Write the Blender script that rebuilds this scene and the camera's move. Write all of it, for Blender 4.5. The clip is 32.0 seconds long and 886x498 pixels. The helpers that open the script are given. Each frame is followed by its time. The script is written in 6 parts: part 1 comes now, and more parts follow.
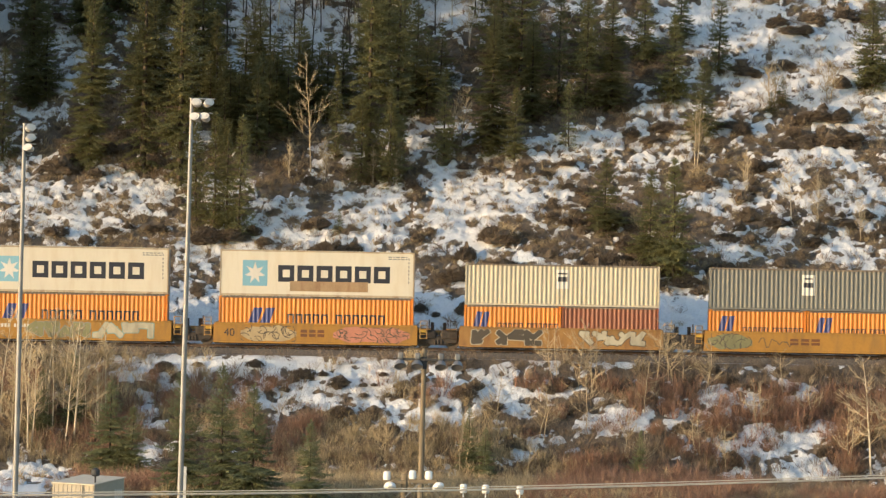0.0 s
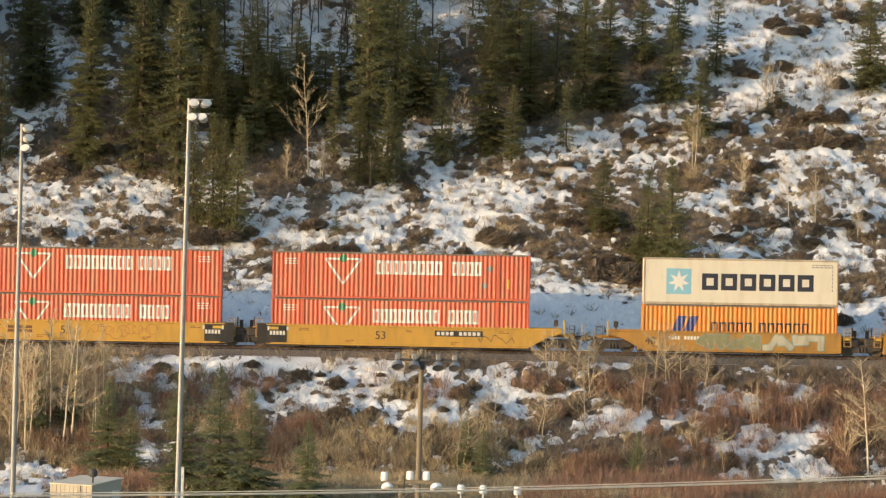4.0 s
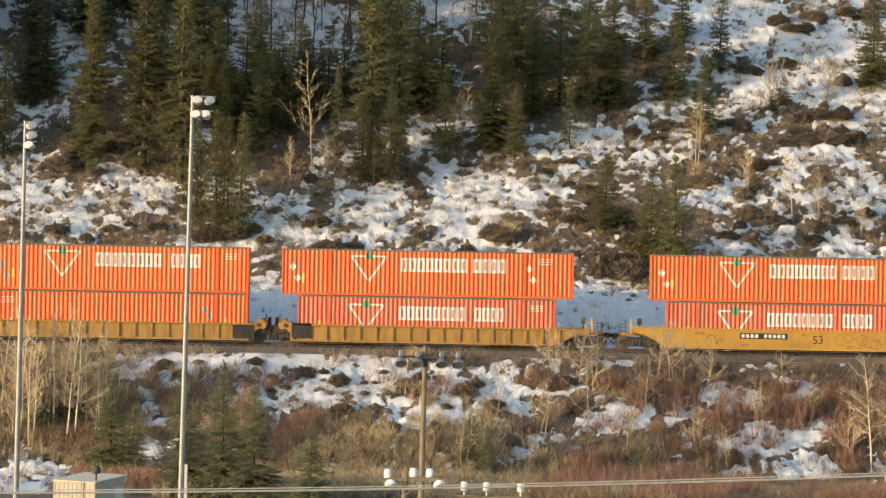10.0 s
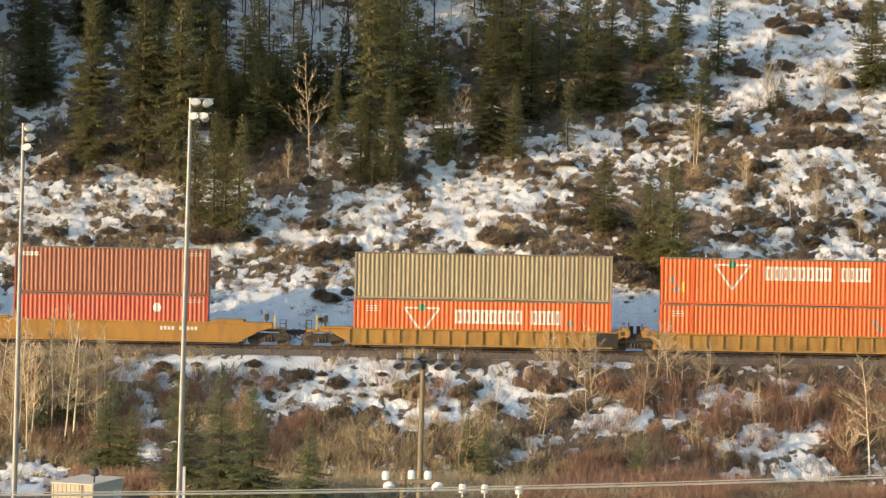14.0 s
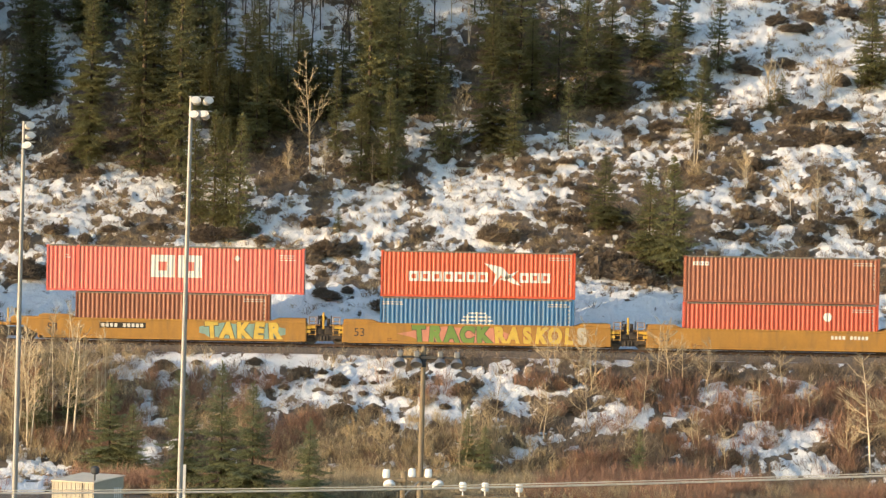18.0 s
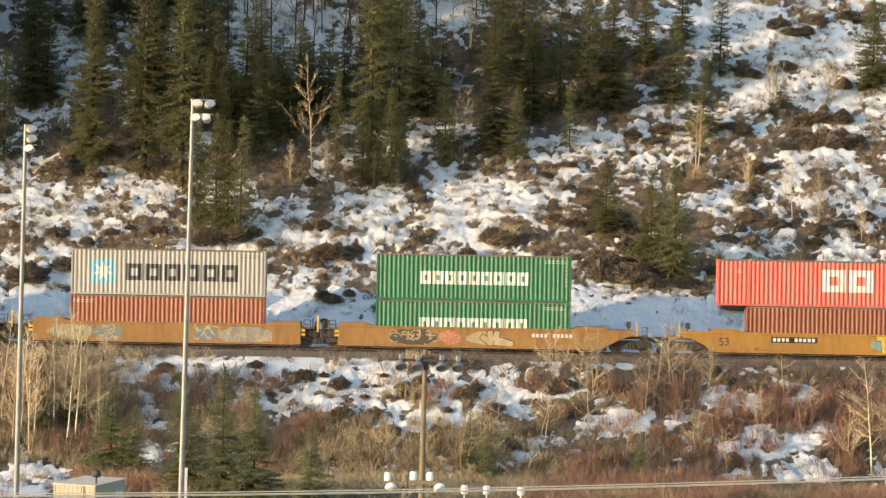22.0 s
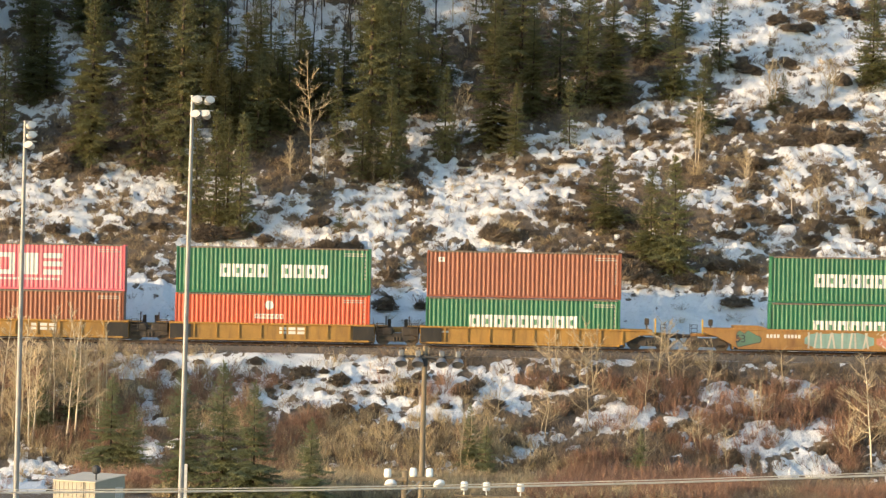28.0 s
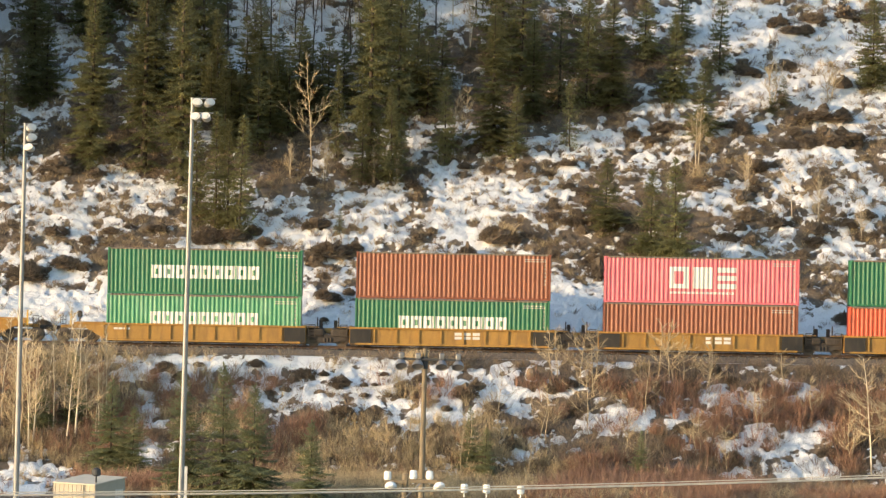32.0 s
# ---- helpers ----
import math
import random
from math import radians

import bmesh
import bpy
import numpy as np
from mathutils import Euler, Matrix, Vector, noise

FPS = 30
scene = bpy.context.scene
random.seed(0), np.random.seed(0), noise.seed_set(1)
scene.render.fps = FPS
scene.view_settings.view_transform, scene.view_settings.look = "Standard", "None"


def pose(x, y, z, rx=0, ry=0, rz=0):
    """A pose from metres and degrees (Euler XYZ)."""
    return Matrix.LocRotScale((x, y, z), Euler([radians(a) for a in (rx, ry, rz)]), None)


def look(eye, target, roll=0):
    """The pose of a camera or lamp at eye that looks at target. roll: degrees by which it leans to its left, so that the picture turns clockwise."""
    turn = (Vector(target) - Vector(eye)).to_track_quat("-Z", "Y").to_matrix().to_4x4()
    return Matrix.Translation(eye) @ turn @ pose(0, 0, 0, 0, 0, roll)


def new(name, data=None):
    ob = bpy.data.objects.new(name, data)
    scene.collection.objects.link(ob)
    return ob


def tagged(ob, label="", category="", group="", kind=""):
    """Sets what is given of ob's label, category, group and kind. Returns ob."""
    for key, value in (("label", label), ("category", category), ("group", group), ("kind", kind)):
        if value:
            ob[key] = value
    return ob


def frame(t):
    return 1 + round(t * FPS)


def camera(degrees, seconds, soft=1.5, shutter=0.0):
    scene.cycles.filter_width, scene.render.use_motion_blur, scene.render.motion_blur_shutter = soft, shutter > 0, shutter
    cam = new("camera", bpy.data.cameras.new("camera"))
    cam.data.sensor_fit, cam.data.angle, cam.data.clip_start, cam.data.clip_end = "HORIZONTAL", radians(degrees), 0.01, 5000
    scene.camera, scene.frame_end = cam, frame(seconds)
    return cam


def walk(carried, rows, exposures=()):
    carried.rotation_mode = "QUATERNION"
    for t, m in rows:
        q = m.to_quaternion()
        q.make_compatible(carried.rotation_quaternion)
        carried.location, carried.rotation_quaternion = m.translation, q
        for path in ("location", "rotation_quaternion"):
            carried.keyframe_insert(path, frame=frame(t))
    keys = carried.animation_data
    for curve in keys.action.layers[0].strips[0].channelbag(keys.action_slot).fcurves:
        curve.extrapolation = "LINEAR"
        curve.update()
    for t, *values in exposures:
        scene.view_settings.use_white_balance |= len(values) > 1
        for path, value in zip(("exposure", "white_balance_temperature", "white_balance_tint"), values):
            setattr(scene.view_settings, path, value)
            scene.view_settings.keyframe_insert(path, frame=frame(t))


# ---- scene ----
# ---- camera: a long lens that stands on the near side of the valley, held by hand ----
EYE = (0.0, 0.0, 6.53)
FOCAL = 9852.0      # picture widths of 1568 units
ROLL = 1.6
TRACK_Z = 0.30      # top of the rails where the camera looks
GRADE = 0.010       # the track climbs one in a hundred
TRACK_Y = 350.0
UNIT = 28.15        # picture units to a metre at the track

cam = camera(9.10, 32.0, soft=1.3, shutter=0.12)


def aim(dx, dy):
    """The camera's pose when the hand has shifted the picture by dx, dy units."""
    r = radians(ROLL)
    ax, ay = -dx * math.cos(r) - dy * math.sin(r), -(-dx * math.sin(r) + dy * math.cos(r))
    return look(EYE, (ax / FOCAL * 350, 350, EYE[2] - ay / FOCAL * 350), ROLL)


walk(cam, [(t, aim(dx, dy)) for t, dx, dy in (
    (0,0.0,0.0),(0.5,-1.4,-0.2),(1,-1.5,-2.0),(1.5,-1.5,0.0),(2,-1.5,0.5),(2.5,-3.5,1.5),(3,-1.1,1.3),(3.5,-2.7,0.8),
    (5.5,-5.6,4.2),(6,-4.8,4.9),(6.5,-1.6,1.4),(7,-6.0,2.1),(7.5,-3.1,0.8),(8,-1.9,1.3),(8.5,-4.7,2.1),(9,-2.1,0.1),
    (9.5,2.8,-2.0),(10,1.6,-4.1),(10.5,3.6,-1.6),(11,4.3,-0.6),(11.5,2.7,0.8),(12,-0.3,0.1),(12.5,-0.4,-0.1),(13,1.7,-0.1),
    (13.5,1.6,-1.2),(14,-1.7,-0.1),(14.5,-2.7,-2.1),(16.5,0.5,-1.8),(17,1.3,-3.8),(17.5,0.1,-2.1),(18,-1.0,-3.6),
    (18.5,-1.4,-5.0),(19,-1.4,-5.0),(19.5,-2.7,-1.0),(20,-1.5,3.9),(20.5,-1.5,4.5),(21,-4.5,4.3),(21.5,-1.5,4.4),
    (22,1.8,1.9),(22.5,1.2,-0.1),(23,1.6,1.1),(23.5,1.0,-0.2),(24,-1.6,-0.5),(24.5,-1.0,-3.6),(25,-0.8,-3.1),
    (25.5,-1.3,-2.0),(27.5,1.7,0.0),(28,1.4,-4.6),(28.5,-0.1,-5.0),(29,-1.6,-1.7),(29.5,0.2,-0.7),(30,1.8,0.1),
    (30.5,3.1,0.3),(31,1.7,1.3),(31.5,2.9,0.1),(32,1.5,-0.3))],
    # the clip's camera opens up a little on the way
    exposures=((0, 1.44), (3, 1.46), (6, 1.51), (13, 1.57), (19, 1.69), (25, 1.71), (32, 1.74)))

# ---- light: a low winter sun behind the camera's left shoulder, clear sky ----
SUN_AZ, SUN_EL = 62.0, 6.8     # degrees left of the way the camera looks back, and up
world = bpy.data.worlds.new("sky")
scene.world = world
world.use_nodes = True
wn = world.node_tree.nodes
sky = wn.new("ShaderNodeTexSky")
sky.sky_type, sky.sun_disc = "NISHITA", False
sky.sun_elevation, sky.sun_rotation = radians(SUN_EL), radians(180 + SUN_AZ)
sky.air_density, sky.dust_density, sky.ozone_density = 1.15, 0.9, 1.4
clear = wn.new("ShaderNodeMix")      # the deep blue of a cold clear afternoon
clear.data_type, clear.blend_type = "RGBA", "MULTIPLY"
clear.inputs[0].default_value, clear.inputs[7].default_value = 1.0, (0.94, 0.985, 1.07, 1)
world.node_tree.links.new(sky.outputs[0], clear.inputs[6])
world.node_tree.links.new(clear.outputs[2], wn["Background"].inputs[0])
wn["Background"].inputs[1].default_value = 0.15
sun = new("sun", bpy.data.lights.new("sun", "SUN"))
sun.data.energy, sun.data.angle, sun.data.color = 1.92, radians(0.6), (1.0, 0.75, 0.47)
sa, se = radians(SUN_AZ), radians(SUN_EL)
sun.matrix_world = look((-math.sin(sa) * math.cos(se) * 100, 350 - math.cos(sa) * math.cos(se) * 100, math.sin(se) * 100), (0, 350, 0))


# ---- materials ----
def surf(name, c1, c2, scale=3.0, rough=0.7, bump=0.0, metal=0.0, fine=14.0, dirt=None, dirt_amount=0.0, by_object=0.0, stretch=(1, 1, 1), by_island=0.0):
    """A painted or natural surface: two colours mixed by noise at two scales, with optional dirt and relief."""
    m = bpy.data.materials.new(name)
    m.use_nodes = True
    nt = m.node_tree
    n, l = nt.nodes, nt.links
    b = n["Principled BSDF"]
    tc = n.new("ShaderNodeTexCoord")
    mp = n.new("ShaderNodeMapping")
    mp.inputs["Scale"].default_value = stretch
    l.new(tc.outputs["Object"], mp.inputs[0])
    big = n.new("ShaderNodeTexNoise")
    big.inputs["Scale"].default_value, big.inputs["Detail"].default_value = scale, 5
    small = n.new("ShaderNodeTexNoise")
    small.inputs["Scale"].default_value, small.inputs["Detail"].default_value = scale * fine, 3
    l.new(mp.outputs[0], big.inputs[0])
    l.new(mp.outputs[0], small.inputs[0])
    add = n.new("ShaderNodeMath")
    add.operation = "MULTIPLY_ADD"
    add.inputs[1].default_value, add.inputs[2].default_value = 0.45, 0.0
    l.new(small.outputs[0], add.inputs[0])
    sm = n.new("ShaderNodeMath")
    sm.operation = "MULTIPLY_ADD"
    sm.inputs[1].default_value = 0.8
    l.new(big.outputs[0], sm.inputs[0])
    l.new(add.outputs[0], sm.inputs[2])
    ramp = n.new("ShaderNodeMapRange")
    ramp.inputs[1].default_value, ramp.inputs[2].default_value = 0.40, 0.85
    l.new(sm.outputs[0], ramp.inputs[0])
    mix = n.new("ShaderNodeMix")
    mix.data_type = "RGBA"
    mix.inputs[6].default_value, mix.inputs[7].default_value = (*c1, 1), (*c2, 1)
    l.new(ramp.outputs[0], mix.inputs[0])
    out = mix.outputs[2]
    if dirt:
        dn = n.new("ShaderNodeTexNoise")
        dn.inputs["Scale"].default_value, dn.inputs["Detail"].default_value = 1.3, 6
        dm = n.new("ShaderNodeMapping")
        dm.inputs["Scale"].default_value = (2.2, 2.2, 0.45)
        l.new(tc.outputs["Object"], dm.inputs[0])
        l.new(dm.outputs[0], dn.inputs[0])
        dr = n.new("ShaderNodeMapRange")
        dr.inputs[1].default_value, dr.inputs[2].default_value, dr.inputs[4].default_value = 0.46, 0.74, dirt_amount
        l.new(dn.outputs[0], dr.inputs[0])
        dx = n.new("ShaderNodeMix")
        dx.data_type = "RGBA"
        dx.inputs[7].default_value = (*dirt, 1)
        l.new(dr.outputs[0], dx.inputs[0])
        l.new(out, dx.inputs[6])
        out = dx.outputs[2]
    for amount, node, socket in ((by_object, "ShaderNodeObjectInfo", "Random"), (by_island, "ShaderNodeNewGeometry", "Random Per Island")):
        if amount:
            oi = n.new(node)
            hv = n.new("ShaderNodeHueSaturation")
            vr = n.new("ShaderNodeMapRange")
            vr.inputs[3].default_value, vr.inputs[4].default_value = 1 - amount, 1 + amount
            l.new(oi.outputs[socket], vr.inputs[0])
            l.new(vr.outputs[0], hv.inputs["Value"])
            l.new(out, hv.inputs["Color"])
            out = hv.outputs[0]
    l.new(out, b.inputs["Base Color"])
    b.inputs["Roughness"].default_value, b.inputs["Metallic"].default_value = rough, metal
    if bump:
        bp = n.new("ShaderNodeBump")
        bp.inputs["Strength"].default_value, bp.inputs["Distance"].default_value = bump, 0.03
        l.new(sm.outputs[0], bp.inputs["Height"])
        l.new(bp.outputs[0], b.inputs["Normal"])
    return m


def ground_material():
    """Snow lying in drifts over dead grass and earth: the mesh says how deep the snow is."""
    m = surf("snow_and_dead_grass", (0.085, 0.064, 0.048), (0.20, 0.152, 0.106), 1.6, 0.95, 0.5, fine=9)
    nt = m.node_tree
    n, l = nt.nodes, nt.links
    b = n["Principled BSDF"]
    earth = b.inputs["Base Color"].links[0].from_socket
    at = n.new("ShaderNodeAttribute")
    at.attribute_name = "snow"
    tc = n.new("ShaderNodeTexCoord")
    nz = n.new("ShaderNodeTexNoise")
    nz.inputs["Scale"].default_value, nz.inputs["Detail"].default_value, nz.inputs["Roughness"].default_value = 5.0, 8, 0.80
    l.new(tc.outputs["Object"], nz.inputs[0])
    ad = n.new("ShaderNodeMath")
    ad.operation = "MULTIPLY_ADD"
    ad.inputs[1].default_value = 0.85
    l.new(nz.outputs[0], ad.inputs[0])
    l.new(at.outputs["Fac"], ad.inputs[2])
    mr = n.new("ShaderNodeMapRange")
    mr.interpolation_type = "SMOOTHSTEP"
    mr.inputs[1].default_value, mr.inputs[2].default_value = 0.885, 0.92
    l.new(ad.outputs[0], mr.inputs[0])
    mx = n.new("ShaderNodeMix")
    mx.data_type = "RGBA"
    crumb = n.new("ShaderNodeTexNoise")
    crumb.inputs["Scale"].default_value, crumb.inputs["Detail"].default_value, crumb.inputs["Roughness"].default_value = 6.5, 6, 0.75
    l.new(tc.outputs["Object"], crumb.inputs[0])
    grit = n.new("ShaderNodeMapRange")
    grit.inputs[1].default_value, grit.inputs[2].default_value, grit.inputs[3].default_value, grit.inputs[4].default_value = 0.43, 0.33, 0.0, 0.65
    l.new(crumb.outputs[0], grit.inputs[0])
    old = n.new("ShaderNodeMix")
    old.data_type = "RGBA"
    old.inputs[6].default_value, old.inputs[7].default_value = (0.76, 0.755, 0.75, 1), (0.36, 0.32, 0.28, 1)      # clean snow, and litter melted into it
    l.new(grit.outputs[0], old.inputs[0])
    l.new(old.outputs[2], mx.inputs[7])
    l.new(mr.outputs[0], mx.inputs[0])
    l.new(earth, mx.inputs[6])
    l.new(mx.outputs[2], b.inputs["Base Color"])
    b.inputs["Roughness"].default_value = 0.85
    crust = n.new("ShaderNodeTexNoise")
    crust.inputs["Scale"].default_value, crust.inputs["Detail"].default_value, crust.inputs["Roughness"].default_value = 6.0, 8, 0.74
    l.new(tc.outputs["Object"], crust.inputs[0])
    bp = n.new("ShaderNodeBump")
    bp.inputs["Strength"].default_value, bp.inputs["Distance"].default_value = 1.0, 0.13
    l.new(crust.outputs[0], bp.inputs["Height"])
    l.new(bp.outputs[0], b.inputs["Normal"])
    return m


M_GROUND = ground_material()
M_BALLAST = surf("ballast", (0.062, 0.048, 0.038), (0.185, 0.150, 0.118), 9, 0.95, 1.0, fine=5)
M_RAIL = surf("rail_steel", (0.08, 0.05, 0.035), (0.14, 0.09, 0.06), 3, 0.6, metal=0.5)
M_TIE = surf("tie_wood", (0.05, 0.035, 0.025), (0.10, 0.07, 0.05), 3, 0.9, 0.3)
M_NEEDLE = surf("spruce_needles", (0.135, 0.142, 0.062), (0.240, 0.225, 0.095), 0.9, 0.7, by_object=0.18, by_island=0.12)
M_NEEDLE_BLUE = surf("blue_green_needles", (0.165, 0.185, 0.092), (0.265, 0.268, 0.135), 0.9, 0.7, by_object=0.12, by_island=0.12)


def let_light_through(m, amount):
    """Needles pass a part of the light to their far side."""
    n, l = m.node_tree.nodes, m.node_tree.links
    b, out = n["Principled BSDF"], n["Material Output"]
    tr = n.new("ShaderNodeBsdfTranslucent")
    l.new(b.inputs["Base Color"].links[0].from_socket, tr.inputs["Color"])
    mix = n.new("ShaderNodeMixShader")
    mix.inputs[0].default_value = amount
    l.new(b.outputs[0], mix.inputs[1])
    l.new(tr.outputs[0], mix.inputs[2])
    l.new(mix.outputs[0], out.inputs["Surface"])


let_light_through(M_NEEDLE, 0.45)
let_light_through(M_NEEDLE_BLUE, 0.35)
M_BARK = surf("spruce_bark", (0.05, 0.038, 0.028), (0.10, 0.075, 0.055), 6, 0.95, 0.5)
M_ASPEN = surf("aspen_bark", (0.50, 0.43, 0.31), (0.68, 0.59, 0.44), 5, 0.85, 0.2, by_object=0.15)
M_BRANCH = surf("brown_branches", (0.32, 0.25, 0.155), (0.48, 0.39, 0.255), 3, 0.9, by_object=0.2)
M_SHRUB = surf("dark_shrub", (0.080, 0.060, 0.043), (0.168, 0.126, 0.086), 1.2, 0.95, by_object=0.2, by_island=0.3)
M_TWIG = surf("brown_twigs", (0.136, 0.098, 0.066), (0.255, 0.190, 0.128), 1.2, 0.9, by_object=0.25, by_island=0.3)
M_TWIG_RED = surf("red_willow_twigs", (0.176, 0.094, 0.064), (0.290, 0.166, 0.108), 1.2, 0.9, by_object=0.25, by_island=0.3)
M_TWIG_TAN = surf("tan_dead_grass", (0.32, 0.245, 0.14), (0.47, 0.37, 0.225), 1.2, 0.9, by_object=0.2, by_island=0.3)
M_GALV = surf("galvanised_steel", (0.20, 0.20, 0.205), (0.30, 0.295, 0.29), 2, 0.45, metal=0.6)
M_LAMP = surf("white_lamp_housing", (0.50, 0.485, 0.455), (0.64, 0.62, 0.585), 6, 0.5)
M_POLEWOOD = surf("weathered_pole_wood", (0.15, 0.115, 0.075), (0.26, 0.205, 0.135), 3, 0.9, 0.3, stretch=(4, 4, 0.5))
M_CERAMIC = surf("white_ceramic", (0.78, 0.77, 0.74), (0.86, 0.85, 0.82), 8, 0.25)
M_WIRE = surf("aluminium_wire", (0.50, 0.46, 0.38), (0.6, 0.56, 0.48), 2, 0.5, metal=0.3)
M_SHED = surf("cream_siding", (0.31, 0.275, 0.215), (0.38, 0.34, 0.265), 2, 0.7)
M_ROOFMETAL = surf("pale_roof_metal", (0.44, 0.395, 0.315), (0.53, 0.475, 0.38), 2, 0.6)
M_LENS = surf("pale_lamp_glass", (0.45, 0.45, 0.43), (0.6, 0.6, 0.57), 3, 0.2)
M_STONE = surf("tan_stone", (0.12, 0.09, 0.06), (0.26, 0.20, 0.13), 3, 0.9, 0.7)
P_BRACKET = surf("dark_bracket_steel", (0.03, 0.03, 0.032), (0.06, 0.058, 0.056), 4, 0.7)
RUST = (0.16, 0.065, 0.03)
GRIME = (0.10, 0.075, 0.05)


def paint(name, c, d=0.25, dirt=GRIME, amount=0.45, rough=0.5):
    grey = 0.3 * c[0] + 0.6 * c[1] + 0.1 * c[2]
    c = tuple(0.80 * v + 0.035 * grey + 0.004 for v in c)      # faded, with distance haze put into the colour: greyer, lifted
    return surf(name, tuple(v * (1 - d) for v in c), c, 0.7, rough, dirt=dirt, dirt_amount=amount, by_object=0.06)


P_YELLOW = paint("well_yellow", (0.50, 0.245, 0.03), 0.25, GRIME, 0.40)
P_YELLOW_NEW = paint("well_yellow_clean", (0.62, 0.335, 0.035), 0.14, GRIME, 0.25)
P_RUSTY = paint("well_orange_rusty", (0.43, 0.222, 0.055), 0.3, RUST, 0.6)
P_OCHRE = paint("well_ochre_dirty", (0.49, 0.26, 0.04), 0.3, (0.09, 0.05, 0.025), 0.6)
P_OCHRE_DARK = paint("well_ochre_panel", (0.47, 0.252, 0.045), 0.3, (0.09, 0.05, 0.025), 0.6)
# rail dust, browned and darkened to carry the shadow between stacked boxes
P_DUST_SHADE = paint("dusty_shaded_top_rail", (0.27, 0.21, 0.15), 0.25, GRIME, 0.5)
P_BLACK = paint("black_panel", (0.026, 0.024, 0.022), 0.3, GRIME, 0.3, 0.85)
P_TRUCK = surf("truck_cast_steel", (0.026, 0.022, 0.018), (0.075, 0.058, 0.045), 4, 0.8)
P_TYRE = surf("worn_wheel_steel", (0.10, 0.075, 0.055), (0.16, 0.13, 0.10), 4, 0.5, metal=0.4)
P_WHITE = paint("marking_white", (0.80, 0.77, 0.70), 0.12, GRIME, 0.15)
P_DARK = paint("marking_dark_navy", (0.025, 0.028, 0.045), 0.2, GRIME, 0.1)
P_BROWNMARK = paint("marking_brown", (0.20, 0.07, 0.02), 0.2)
P_SKY = paint("marking_light_blue", (0.24, 0.52, 0.66), 0.1, GRIME, 0.1)
P_BLUE = paint("marking_blue", (0.045, 0.07, 0.26), 0.15, GRIME, 0.15)
P_LEAF = paint("marking_green", (0.03, 0.27, 0.12), 0.15, GRIME, 0.1)
P_GREYMARK = paint("marking_grey", (0.28, 0.30, 0.29), 0.15)
P_CODE = paint("faded_code_white", (0.52, 0.46, 0.38), 0.2, GRIME, 0.3)
P_GOLD = paint("marking_yellow", (0.75, 0.45, 0.03), 0.1)
P_STAIN = paint("rusty_stain", (0.45, 0.30, 0.16), 0.3, RUST, 0.5)
BOX = {
    "reefer": paint("container_reefer_white", (0.80, 0.74, 0.60), 0.06, (0.45, 0.33, 0.18), 0.25),
    "hapag": paint("container_orange", (0.84, 0.265, 0.010), 0.14, RUST, 0.22),
    "beige": paint("container_beige", (0.62, 0.55, 0.40), 0.10, GRIME, 0.2),
    "grey": paint("container_grey", (0.20, 0.20, 0.175), 0.10, GRIME, 0.2),
    "brown": paint("container_brown", (0.30, 0.085, 0.035), 0.15, RUST, 0.3),
    "brick": paint("container_brick", (0.36, 0.105, 0.050), 0.15, RUST, 0.25),
    "tire": paint("container_orange_red", (0.84, 0.140, 0.010), 0.10, RUST, 0.15),
    "faded": paint("container_faded_red", (0.70, 0.125, 0.050), 0.14, (0.5, 0.2, 0.12), 0.4),
    "khaki": paint("container_khaki", (0.36, 0.29, 0.17), 0.10, GRIME, 0.2),
    "red": paint("container_red", (0.62, 0.085, 0.035), 0.12, RUST, 0.25),
    "sud": paint("container_vermilion", (0.74, 0.10, 0.030), 0.10, RUST, 0.15),
    "rail": paint("container_coral_red", (0.76, 0.140, 0.105), 0.10, (0.6, 0.2, 0.12), 0.3),
    "blue": paint("container_blue", (0.035, 0.19, 0.42), 0.12, GRIME, 0.2),
    "green": paint("container_green", (0.018, 0.190, 0.082), 0.14, GRIME, 0.2),
    "palegreen": paint("container_pale_green", (0.07, 0.34, 0.16), 0.14, (0.3, 0.42, 0.3), 0.4),
    "steel": paint("container_light_grey", (0.445, 0.425, 0.385), 0.08, GRIME, 0.15),
    "pink": paint("container_magenta", (0.78, 0.150, 0.185), 0.10, (0.8, 0.3, 0.33), 0.3),
}


# ---- mesh helpers ----
def part(name, bm, material, parent=None, label=""):
    me = bpy.data.meshes.new(name)
    bm.to_mesh(me)
    bm.free()
    me.materials.append(material)
    ob = new(name, me)
    ob.parent = parent
    if label:
        ob["label"] = label
    return ob


def share(ob, name, parent, m):
    """One more part on the mesh of ob."""
    o = new(name, ob.data)
    o.parent, o.matrix_basis = parent, m
    return o


def box(bm, x0, x1, y0, y1, z0, z1, bevel=0.0):
    vs = bmesh.ops.create_cube(bm, size=1, matrix=Matrix.LocRotScale(((x0 + x1) / 2, (y0 + y1) / 2, (z0 + z1) / 2), None, (x1 - x0, y1 - y0, z1 - z0)))["verts"]
    if bevel:
        es = list({e for v in vs for e in v.link_edges})
        bmesh.ops.bevel(bm, geom=es, offset=bevel, segments=1, affect="EDGES")
    return bm


def boxes(*rows, bevel=0.0):
    bm = bmesh.new()
    for r in rows:
        box(bm, *r, bevel=bevel)
    return bm


def rod(bm, a, b, r0, r1=None, n=8):
    a, b = Vector(a), Vector(b)
    m = Matrix.Translation((a + b) / 2) @ (b - a).to_track_quat("Z", "Y").to_matrix().to_4x4()
    bmesh.ops.create_cone(bm, cap_ends=True, segments=n, radius1=r0, radius2=r0 if r1 is None else r1, depth=(b - a).length, matrix=m)
    return bm


